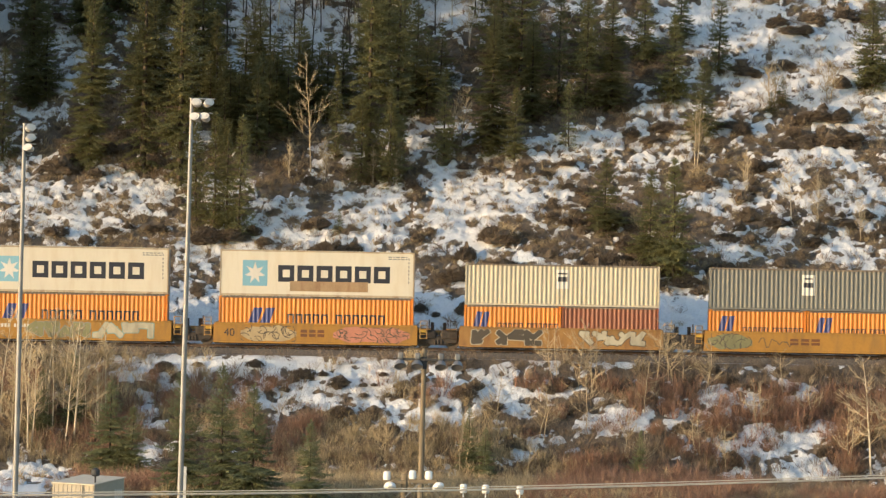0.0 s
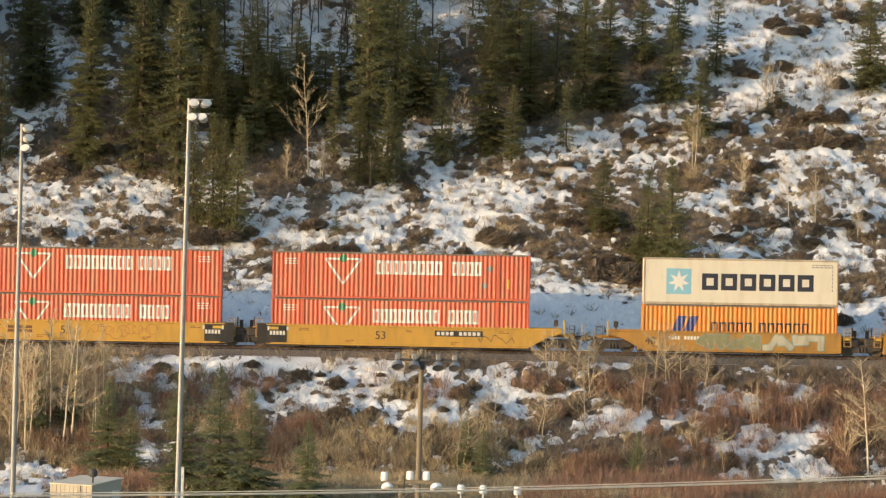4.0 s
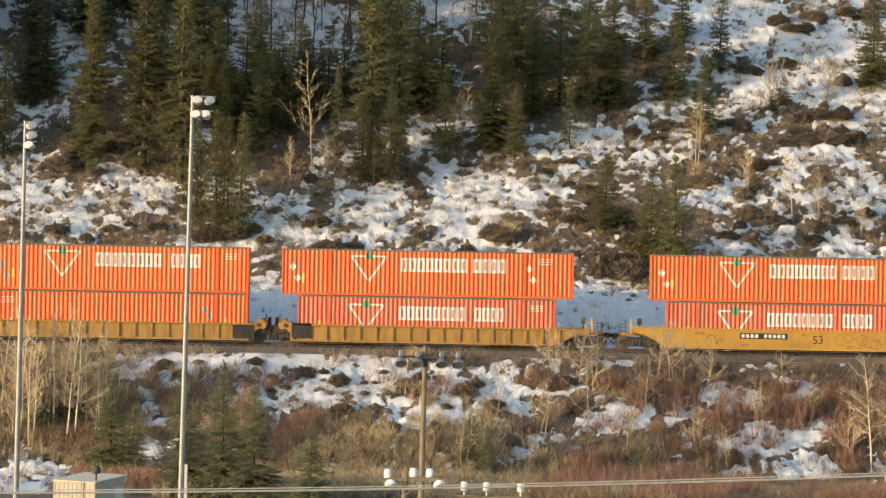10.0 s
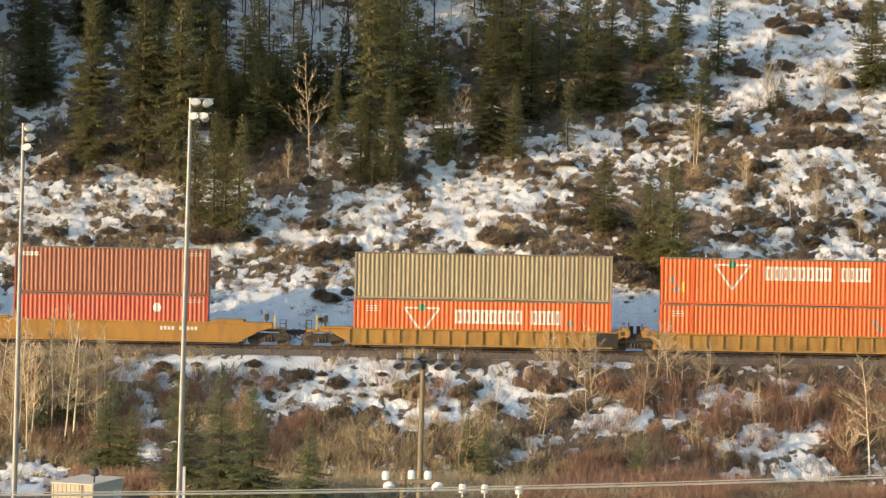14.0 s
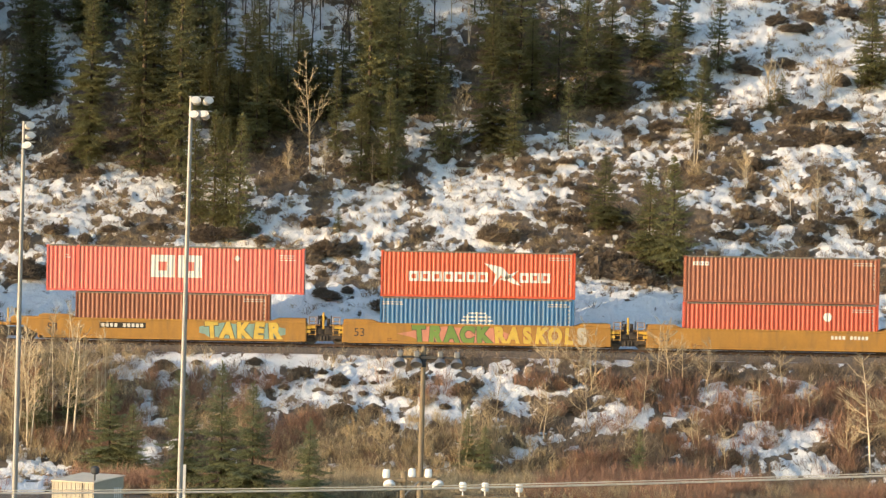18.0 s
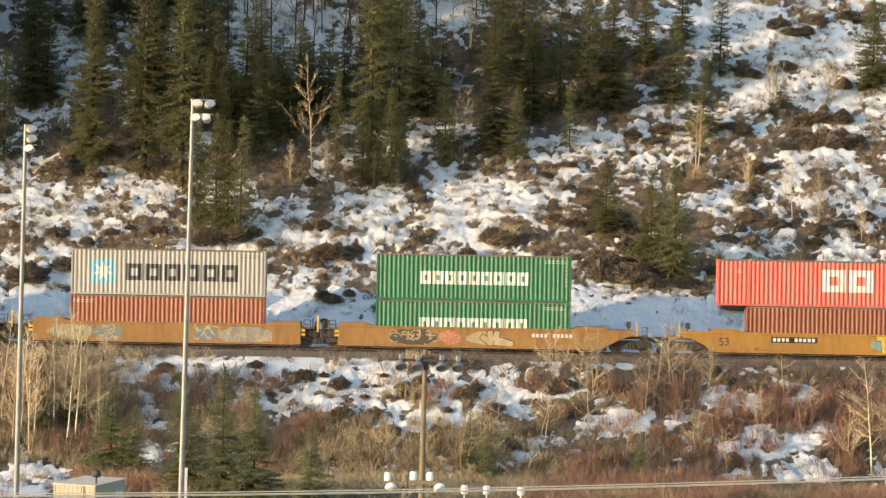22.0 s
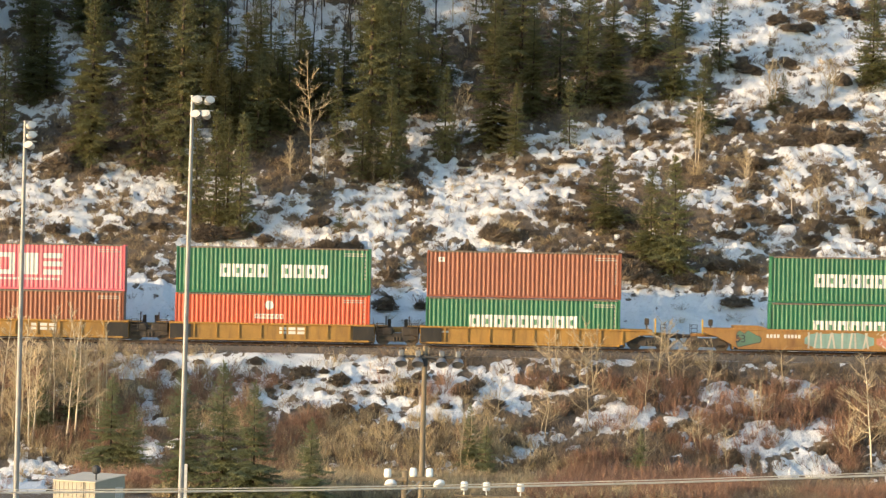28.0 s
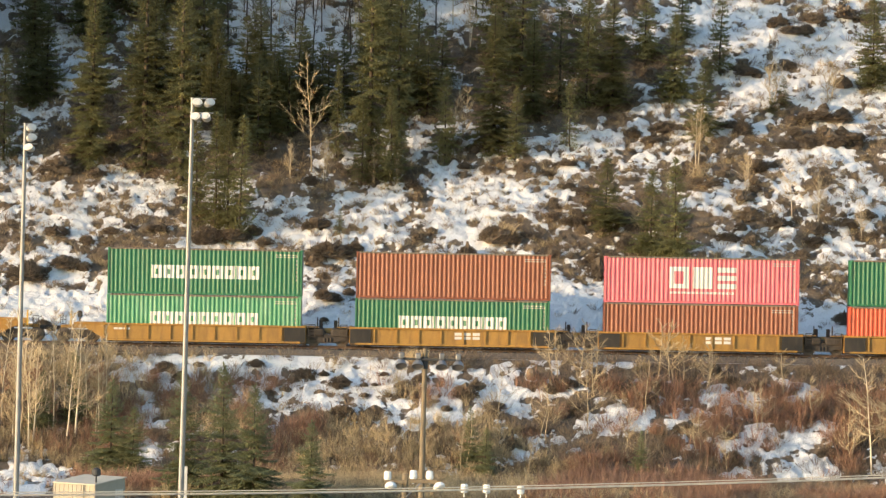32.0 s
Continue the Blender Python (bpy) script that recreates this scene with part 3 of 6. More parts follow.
def build_spruces():
    for x, y, h, w in FRONT + SECOND:
        if h > 9.3 and y < 383 and x < 3:
            h, w = h * 1.36, w * 0.90      # these reach well above the view
        plant_spruce(x, y, h, w, "green spruce on the snowy hillside with sunlit boughs" if h > 7 else "young green spruce on the snowy hillside", "spruces on the hillside", random.uniform(0, 6.28))
    for x, y, h, w in BANK_SPRUCE:
        plant_spruce(x, y, h, w, "broad blue-green spruce with layered boughs below the railway bank", "spruces on the bank", random.uniform(0, 6.28))
    rng = random.Random(5)
    done = 0
    word, group = "dark spruce in the shaded forest on the hillside", "spruces in the forest"
    while done < 54:
        x, y = rng.uniform(-36, 11), 379.5 + 30 * rng.random() ** 1.2
        clear = min(((x - cx) / rx) ** 2 + ((y - cy) / ry) ** 2 for cx, cy, rx, ry in ((-11, 392, 4.6, 6.5), (-0.5, 395, 3, 3.5), (-27.5, 384, 2.2, 3.6)))
        if clear < 1 and rng.random() < 0.95 or x > 11 - (y - 379) * 0.45 or x < -21 and rng.random() < 0.5 or x > 3 and y < 382.5:
            continue
        if (-16.5 < x < -5.5 and y < 397 or -2.8 < x < 2 and y < 398 or -30.5 < x < -26.5 and y < 387) and rng.random() < 0.93:
            continue
        plant_spruce(x, y, rng.uniform(8, 13), rng.uniform(1.6, 2.2), word, group, rng.uniform(0, 6.28), True)
        done += 1
    for x0, x1, y0, y1, n in ((-15.5, -9.8, 375.0, 379.0, 9), (-16.5, -9.5, 377.3, 383, 14), (-2.5, 2, 379.5, 384, 5), (-32, -26, 379, 383, 3), (-9, -6, 379, 384, 4)):
        for i in range(n):
            plant_spruce(rng.uniform(x0, x1), rng.uniform(y0, y1), rng.uniform(4.4, 6.8), rng.uniform(1.1, 1.5), word, group, rng.uniform(0, 6.28), True)
    for i in range(90):     # the forest goes on beyond the view and keeps the low sun off the slope
        x = rng.uniform(-75, -35)
        plant_spruce(x, 377.5 - (-30 - x) * 0.54 + rng.uniform(-2.5, 24), rng.uniform(16, 22), rng.uniform(2.4, 3.0), word, group, rng.uniform(0, 6.28), True)
    for i in range(8):
        plant_spruce(rng.uniform(18, 40), rng.uniform(404, 425), rng.uniform(8, 12), 1.5, "dark spruce in the shaded forest on the hillside", "spruces in the forest", rng.uniform(0, 6.28))


build_spruces()


def limb(v, f, a, b, r0, r1, sides=4):
    """A tapered stick from a to b."""
    w = (b - a).normalized()
    u = w.orthogonal().normalized()
    q = w.cross(u)
    i = len(v)
    for p, r in ((a, r0), (b, r1)):
        for s in range(sides):
            t = 2 * math.pi * s / sides
            v.append(p + (u * math.cos(t) + q * math.sin(t)) * r)
    for s in range(sides):
        t = (s + 1) % sides
        f.append((i + s, i + t, i + sides + t, i + sides + s))


def bare_tree_meshes(seed, height, spread, stems=1, material=None, limbs=(3, 6), girth=1.0, wander=0.16, flat=0.25):
    """A leafless tree: bent stems, limbs and twigs."""
    rng = random.Random(seed)
    v, f, trunks = [], [], []
    for _ in range(stems):
        tv, tf = [], []
        p = Vector((rng.uniform(-0.35, 0.35), rng.uniform(-0.35, 0.35), -0.2)) if stems > 1 else Vector((0, 0, -0.2))
        d = Vector((rng.uniform(-wander, wander) * stems ** 0.5, rng.uniform(-wander, wander), 1)).normalized()
        h = height * rng.uniform(0.8, 1.0)
        n = 8
        r = (0.0036 * h + 0.008) * girth
        for i in range(n):
            q = p + d * h / n
            limb(tv, tf, p, q, r * (1 - i / n) + 0.012, r * (1 - (i + 1) / n) + 0.012, 5)
            if i > 1:
                for _ in range(rng.randint(*limbs)):
                    a = rng.uniform(0, 6.28)
                    e = (Vector((math.cos(a), math.sin(a), rng.uniform(flat, flat + 0.85)))).normalized()
                    L = spread * rng.uniform(0.4, 1.0) * (1.15 - i / n)
                    s = p.lerp(q, rng.random())
                    for j in range(3):
                        t = s + e * L / 3
                        limb(v, f, s, t, 0.016 * girth * (1 - j / 3.6), 0.016 * girth * (1 - (j + 1) / 3.6), 3)
                        for _ in range(4):
                            g = (e + Vector((rng.uniform(-0.8, 0.8), rng.uniform(-0.8, 0.8), rng.uniform(-0.1, 0.8)))).normalized()
                            limb(v, f, t, t + g * L * rng.uniform(0.25, 0.6), 0.009 * girth, 0.004 * girth, 3)
                        e = (e + Vector((rng.uniform(-0.25, 0.25), rng.uniform(-0.25, 0.25), 0.22))).normalized()
                        s = t
            p = q
            d = (d + Vector((rng.uniform(-wander, wander), rng.uniform(-wander, wander), 0.06))).normalized()
        trunks.append(mesh_of("trunk", tv, tf, material or M_ASPEN))
    return trunks, mesh_of("crown", v, f, material or M_BRANCH)


BARE = [bare_tree_meshes(31, 7.5, 2.6, 1, None, (4, 6), 1.7, 0.045, -0.05), bare_tree_meshes(32, 7.5, 1.9, 2, None, (4, 7), 1.1, 0.085), bare_tree_meshes(33, 4.2, 1.5, 2, M_BRANCH, (2, 4)), bare_tree_meshes(34, 3.0, 1.0, 4, M_BRANCH, (2, 3)), bare_tree_meshes(36, 7.5, 1.7, 1, None, (4, 7), 1.1, 0.065), bare_tree_meshes(40, 7.5, 2.3, 1, M_BRANCH, (2, 4), 1.0, 0.07, 0.0), bare_tree_meshes(41, 7.5, 1.1, 1, M_BARK, (3, 5), 1.2, 0.06),
        bare_tree_meshes(43, 4.5, 2.1, 1, M_BRANCH, (2, 4), 1.0, 0.12, 0.05), bare_tree_meshes(44, 4.5, 1.7, 2, M_BRANCH, (1, 3), 1.0, 0.15, 0.1)]


def plant_bare(kind, x, y, height, label, group, category="tree", turn=None):
    native = (7.5, 7.5, 4.2, 3.0, 7.5, 7.5, 7.5, 4.5, 4.5)[kind]
    tree = tagged(new("bare_tree"), label, category, group)
    s = height / native
    tree.matrix_world = Matrix.LocRotScale((x, y, height_at(x, y)), Euler((0, 0, random.uniform(0, 6.28) if turn is None else turn)), (s, s, s))
    trunks, crown = BARE[kind]
    for me in trunks:
        new("trunk", me).parent = tree
    new("crown", crown).parent = tree


def build_bare_trees():
    plant_bare(5, -9.0, 373.2, 9.6, "leafless pale aspen with wide forked limbs", "bare trees on the hillside", turn=2.2)
    for x, y, h, k in ((0.7, 376.0, 5.0, 2), (-8.0, 372.5, 3.6, 1), (-4.9, 372.2, 3.0, 1), (-3.2, 372.0, 2.6, 1), (17.0, 374.5, 5.2, 1), (23.0, 368.8, 4.6, 0),
                       (24.6, 368.0, 4.4, 1), (27.5, 367.2, 3.4, 1), (22.5, 382.0, 3.4, 3), (20.0, 371.5, 3.6, 1), (-10.5, 372.5, 3.0, 1), (26.0, 382.5, 3.2, 3), (1.5, 388.5, 5, 1), (-9, 392, 7, 1), (-12, 390, 7, 0),
                       (-7.5, 394, 7, 0), (-10.5, 395, 8, 1), (0.2, 391, 6, 0), (-6.4, 390.5, 6, 1)):
        plant_bare(k, x, y, h, "leafless pale aspen on the snowy hillside", "bare trees on the hillside")
    rng = random.Random(77)
    for i in range(52):
        plant_bare(6, *((rng.uniform(-15.5, -5), rng.uniform(385.5, 399)) if i < 38 else (rng.uniform(-2.5, 2.5), rng.uniform(389, 398))), rng.uniform(6, 11), "thin dark leafless tree in the shaded forest", "bare trees in the forest")
    for i, (x, y, h, k) in enumerate(((-24.4, 336.0, 8.0, 1), (-23.3, 337.5, 8.0, 1), (-22.0, 337.0, 8.2, 0), (-24.9, 338.2, 7.6, 4), (-23.8, 338.6, 7.4, 4), (-21.9, 339.2, 7.2, 4), (-20.6, 339.4, 6.6, 1), (-26.6, 338.8, 7.0, 4), (-22.5, 336.2, 8.0, 4), (-25.4, 337.4, 7.5, 4), (-25.8, 336.5, 6.0, 1), (-21.4, 338.5, 6.2, 1), (-22.8, 339, 6.8, 4), (-27.0, 337, 6.0, 0), (-20.8, 337, 5.2, 1),
                       (26.1, 334.9, 8.2, 0), (27.6, 336.5, 6.6, 4), (24.9, 335.5, 4.0, 2), (13.4, 344.2, 4.0, 2), (14.4, 343.8, 4.2, 2), (15.0, 343.9, 3.2, 1), (7.2, 344.0, 3.8, 2), (8.6, 343.2, 4.4, 2), (9.4, 343.0, 4.0, 1), (9.0, 338.5, 4.2, 1), (6.2, 338.0, 3.6, 1),
                       (21.2, 342.5, 3.2, 1), (-3.4, 335.2, 2.9, 2), (-0.6, 335.0, 2.6, 2), (1.5, 336, 2.8, 3), (11.3, 336.0, 3.2, 3), (15.8, 336.0, 3.0, 3), (-28.5, 338, 5.5, 1), (1.4, 334.0, 4.2, 1), (3.6, 338.6, 3.6, 1), (11.9, 333.6, 3.4, 1), (17.4, 334.4, 3.0, 0), (19.6, 338.8, 3.4, 1), (27.6, 334.4, 7.6, 0), (22.9, 340.5, 3.0, 2), (12.6, 340.2, 3.4, 2), (16.4, 342.8, 3.6, 1), (5.4, 334.0, 2.8, 3))):
        plant_bare(k if h > 5 else 7 + i % 2, x, y, h * (1.0 if h > 5 else 1.15), "leafless tan poplar on the brushy railway bank" if h > 5 else "small open-branched leafless poplar on the brushy railway bank", "bare trees on the bank")


build_bare_trees()


# ---- scrub ----
def bush_mesh(name, seed, radius, height, count, material, curl=0.5):
    """A leafless bush: a sheaf of bent twigs with side twigs."""
    rng = random.Random(seed)
    v, f = [], []
    for _ in range(count):
        a, r = rng.uniform(0, 6.28), radius * rng.random() ** 0.6
        p = Vector((math.cos(a) * r * 0.6, math.sin(a) * r * 0.6, -0.1))
        d = Vector((math.cos(a) * curl * r / radius, math.sin(a) * curl * r / radius, 1)).normalized()
        h = height * rng.uniform(0.5, 1.0) * (1.1 - 0.5 * r / radius)
        for j in range(3):
            q = p + d * h / 3
            limb(v, f, p, q, 0.020 * (1 - j * 0.3), 0.020 * (1 - (j + 1) * 0.3), 3)
            for _ in range(3):
                e = (d + Vector((rng.uniform(-1, 1), rng.uniform(-1, 1), rng.uniform(-0.3, 0.7)))).normalized()
                limb(v, f, q, q + e * h * rng.uniform(0.12, 0.32), 0.013, 0.006, 3)
            p = q
            d = (d + Vector((rng.uniform(-0.3, 0.3), rng.uniform(-0.3, 0.3), 0))).normalized()
    return mesh_of(name, v, f, material)


def mound_mesh(seed, material, lean=0.0, twigs=260, shag=0.30):
    """A low shrub grown into a dense dome, one metre across: an uneven heart and a coat of short crossing twigs."""
    rng = random.Random(seed)
    v, f = [], []
    rings, sides = 6, 12
    bump_ = [[rng.uniform(0.50, 1.0) for _ in range(sides)] for _ in range(rings + 1)]
    for i in range(rings + 1):
        e = math.pi / 2 * i / rings
        for j in range(sides):
            a = 2 * math.pi * j / sides
            r = 0.43 * bump_[i][j] * (math.cos(e) ** 0.7 if i < rings else 0.02)
            v.append(Vector((r * math.cos(a), r * math.sin(a), -0.12 + 0.58 * bump_[i][0] * math.sin(e) * (1 + lean * math.cos(a)))))
    for i in range(rings):
        for j in range(sides):
            k = (j + 1) % sides
            f.append((i * sides + j, i * sides + k, (i + 1) * sides + k, (i + 1) * sides + j))
    for _ in range(twigs):
        a, e = rng.uniform(0, 6.28), math.asin(rng.random())
        n = Vector((math.cos(a) * math.cos(e), math.sin(a) * math.cos(e), math.sin(e)))
        p = Vector((n.x * 0.36, n.y * 0.36, n.z * 0.40 - 0.06))
        d = (n + Vector((rng.uniform(-0.7, 0.7), rng.uniform(-0.7, 0.7), rng.uniform(-0.2, 0.8)))).normalized()
        t = p + d * shag * rng.uniform(0.5, 1.1)
        limb(v, f, p, t, 0.014, 0.006, 3)
        for _ in range(2):
            g = (d + Vector((rng.uniform(-1, 1), rng.uniform(-1, 1), rng.uniform(-0.5, 0.9)))).normalized()
            s = p.lerp(t, rng.uniform(0.3, 0.9))
            limb(v, f, s, s + g * shag * rng.uniform(0.3, 0.6), 0.010, 0.005, 3)
    return mesh_of("bush", v, f, material)


# shrubs that stand in the bank's snow: x, y, width
BANK_MOUNDS = ((-11.78, 343.5, 1.1), (-10.34, 343.9, 0.75), (-10.45, 342.4, 1.05), (-9.5, 342.5, 0.9), (-8.45, 344.6, 2.1), (-6.2, 343.4, 1.9), (-7.2, 344.2, 1.0), (-4.67, 343.3, 0.75), (-4.04, 343.3, 0.65), (-3.44, 344.3, 0.8),
    (-4.63, 342.1, 0.75), (-3.14, 342.0, 0.7), (-3.92, 340.3, 1.8), (-2.0, 342.8, 2.0), (-1.2, 343.6, 1.5), (-5.9, 339.9, 1.9))
BANK_MOUNDS_MORE = ((1.5, 342.2, 2.2), (2.3, 343.2, 1.4), (-13.77, 343.4, 0.8), (-11.45, 345.2, 1.4), (-15.0, 345.2, 0.9),
    (-17.06, 344.7, 1.6), (-16.0, 343.4, 1.2), (-15.6, 341.2, 1.9), (-14.6, 339.8, 2.0), (-7.6, 339.4, 1.6), (0.4, 340.6, 1.2), (3.4, 341.0, 1.7), (7.6, 343.6, 2.0), (9.6, 344.0, 1.8), (11.6, 343.2, 2.1), (13.2, 343.6, 1.7), (15.4, 344.2, 1.6), (19.6, 343.6, 1.8), (18.0, 344.6, 1.3), (24.4, 343.8, 2.0), (12.8, 341.6, 1.6), (15.0, 338.6, 1.8), (20.4, 340.4, 1.6), (17.6, 338.0, 1.5), (8.4, 341.0, 1.7), (25.2, 341.0, 2.0), (23.6, 336.6, 1.6))


# shrubs on the hillside: x, y, width
HILL_MOUNDS = ((-25.58, 366.3, 2.2), (-21.85, 366.6, 1.9), (-18.73, 366.7, 1.9), (-16.03, 365.8, 1.9), (-8.29, 367.3, 2.2), (-13.03, 365.9, 1.5), (-11.74, 365.4, 1.5), (-26.98, 361.3, 3.3), (-24.53, 362.6, 2.9), (-15.32, 365.8, 3.0), (-13.84, 365.8, 2.6), (-7.4, 364.3, 3.7), (-6.01, 364.8, 1.9), (-3.52, 361.7, 1.8), (-7.28, 359.1, 2.2), (-3.8, 358.4, 2.4), (3.58, 366.2, 3.3), (12.06, 362.2, 4.0), (11.01, 363.7, 2.6), (15.72, 361.7, 2.9), (18.66, 367.0, 2.2), (24.42, 366.8, 1.9), (18.95, 359.6, 2.6), (1.21, 362.5, 3.3), (3.97, 362.9, 2.9), (18.15, 363.0, 2.2), (19.8, 362.9, 1.8), (10.2, 363.1, 2.0), (12.9, 364.4, 2.4), (14.0, 363.6, 2.0))
HILL_MOUNDS_HIGH = ((-25.95, 373.2, 3.0), (-23.31, 372.4, 1.7), (24.03, 390.2, 2.4), (23.09, 391.3, 2.0), (25.69, 391.8, 2.4), (28.12, 392.5, 2.8), (20.8, 385.4, 2.3), (19.93, 386.2, 1.6), (23.56, 386.6, 1.6), (25.32, 380.3, 2.7), (26.67, 380.2, 2.7), (24.36, 380.4, 1.9), (24.61, 377.7, 2.3), (26.14, 377.5, 2.7), (27.5, 377.9, 2.3), (23.24, 377.0, 1.9), (12.63, 378.5, 1.9), (14.68, 379.1, 2.3), (13.88, 377.5, 1.9), (19.3, 379.3, 1.9), (8.11, 374.2, 1.5), (6.59, 373.5, 1.5), (9.23, 371.7, 1.9), (11.46, 369.3, 2.2), (8.46, 368.3, 1.9), (2.8, 374.0, 1.5), (1.27, 374.6, 1.5), (-2.09, 372.0, 1.9), (26.6, 368.5, 2.2), (27.95, 369.2, 1.9), (21.92, 368.4, 1.9), (21.04, 374.5, 1.9), (17.56, 372.6, 2.3), (15.71, 374.4, 1.5), (20.56, 372.0, 1.5))


def build_bushes():
    kinds = {
        "brown": [mound_mesh(41 + i, M_SHRUB, 0.22 * (i - 2), 340, 0.16) for i in range(6)],
        "red": [bush_mesh("bush", 51 + i, 0.9, 1.1, 95, M_TWIG_RED, 0.9) for i in range(3)],
        "tan": [bush_mesh("bush", 61 + i, 0.7, 1.2, 60, M_TWIG_TAN, 0.6) for i in range(2)],
    }
    words = {"brown": "low dark brown shrub grown into a dense mound", "red": "leafless reddish willow bush on the railway bank", "tan": "clump of pale dead grass and stalks"}

    def plant(kind, x, y, s, tall=1.0):
        ob = tagged(new("bush", random.choice(kinds[kind])), words[kind], "bush", kind + " bushes")
        ob.matrix_world = Matrix.LocRotScale((x, y, height_at(x, y) - 0.05), Euler((0, 0, random.uniform(0, 6.28))), (s, s * random.uniform(0.8, 1.1), s * tall))

    rng = random.Random(8)
    for x, y, w in BANK_MOUNDS + BANK_MOUNDS_MORE:
        plant("brown", x, y, w * 1.0, rng.uniform(0.5, 0.75))
        if w > 1.5:
            plant("brown", x + rng.uniform(-0.5, 0.5) * w, y - rng.uniform(0.1, 0.4) * w, w * rng.uniform(0.45, 0.7), rng.uniform(0.8, 1.05))
    for x, y, w in HILL_MOUNDS + HILL_MOUNDS_HIGH:
        plant("brown", x, y, w * 0.95, rng.uniform(0.42, 0.62))
        for _ in range(int(w * 0.6)):
            plant("brown", x + rng.uniform(-0.6, 0.6) * w, y + rng.uniform(-0.3, 0.4) * w, w * rng.uniform(0.3, 0.55), rng.uniform(0.7, 1.0))
    for cx, cy, rx, ry in HILL_BARE:
        for _ in range(int(0.5 + rx * ry * 0.22)):
            a, r = rng.uniform(0, 6.28), rng.random() ** 0.5
            plant("brown" if rng.random() < 0.92 else "tan", cx + math.cos(a) * r * rx, cy + math.sin(a) * r * ry, rng.uniform(0.7, 1.9), rng.uniform(0.75, 1.05))
    for _ in range(14):
        plant("brown", rng.uniform(-30, 31), rng.uniform(354.8, 360.5), rng.uniform(0.6, 2.2), rng.uniform(0.6, 0.9))
    n = 0
    while n < 90:
        x, y = rng.uniform(-28, 29), rng.uniform(331, 345.5)
        s = float(snow_depth(np.array([x]), np.array([y]))[0])
        if s > 0.42:
            continue
        kind = rng.choices(("brown", "red", "tan"), (0.40, 0.48, 0.12) if y < 341 else (0.75, 0.2, 0.05))[0]
        plant(kind, x, y, rng.uniform(0.8, 1.9) if kind == "brown" else rng.uniform(0.5, 0.95), rng.uniform(0.8, 1.2))
        n += 1


build_bushes()


def build_far_shrubs():
    """The uncounted low shrubs all over the hillside, one sheet."""
    rng = np.random.RandomState(12)
    forms = []
    for i in range(4):
        me = mound_mesh(71 + i, M_SHRUB, 0.1 * (i - 1.5), 130, 0.20)
        co = np.array([c.co for c in me.vertices])
        forms.append((co, [tuple(q.vertices) for q in me.polygons]))
        bpy.data.meshes.remove(me)
    x, y = rng.uniform(-31, 31, 4000), rng.uniform(358, 396, 4000)
    keep = snow_depth(x, y) < 0.45
    x, y = x[keep][:330], y[keep][:330]
    z = land_height(x, y)
    blocks, faces, base = [], [], 0
    for i in range(len(x)):
        co, fs = forms[i % 4]
        a, k = rng.uniform(0, 6.28), rng.uniform(0.35, 1.35) * (1.25 if x[i] > 13 else 1.0)
        c, n = math.cos(a) * k, math.sin(a) * k
        blocks.append(np.stack([co[:, 0] * c - co[:, 1] * n + x[i], co[:, 0] * n + co[:, 1] * c + y[i], co[:, 2] * k * 0.85 + z[i] - 0.05], -1))
        faces += [tuple(j + base for j in q) for q in fs]
        base += len(co)
    tagged(new("hillside_shrubs", mesh_of("hillside_shrubs", np.concatenate(blocks).tolist(), faces, M_SHRUB)), "low dark brown shrubs dotted over the snowy hillside", "shrubs", kind="stuff")


build_far_shrubs()


def tuft(rng, twigs, radius, height):
    """The corners of one small clump, three to a blade: stems and side twigs as thin slivers."""
    rows = []
    for _ in range(twigs):
        a, r = rng.uniform(0, 6.28), radius * rng.uniform(0, 1) ** 0.6
        p = np.array([math.cos(a) * r * 0.5, math.sin(a) * r * 0.5, -0.05])
        h = height * rng.uniform(0.5, 1.0)
        tip = p + np.array([math.cos(a) * r * 1.1, math.sin(a) * r * 1.1, h]) + rng.normal(0, 0.14, 3) * height
        for k in range(4):
            q0 = 0 if k == 0 else rng.uniform(0.25, 0.8)
            s = p + (tip - p) * q0
            e = tip if k == 0 else s + (tip - p) * 0.25 + rng.normal(0, 0.30, 3) * height * 0.8
            b = rng.uniform(0, 6.28)
            w = np.array([math.cos(b), math.sin(b), 0]) * (0.014 if k == 0 else 0.011)
            rows += [s - w, s + w, e]
    return np.array(rows)


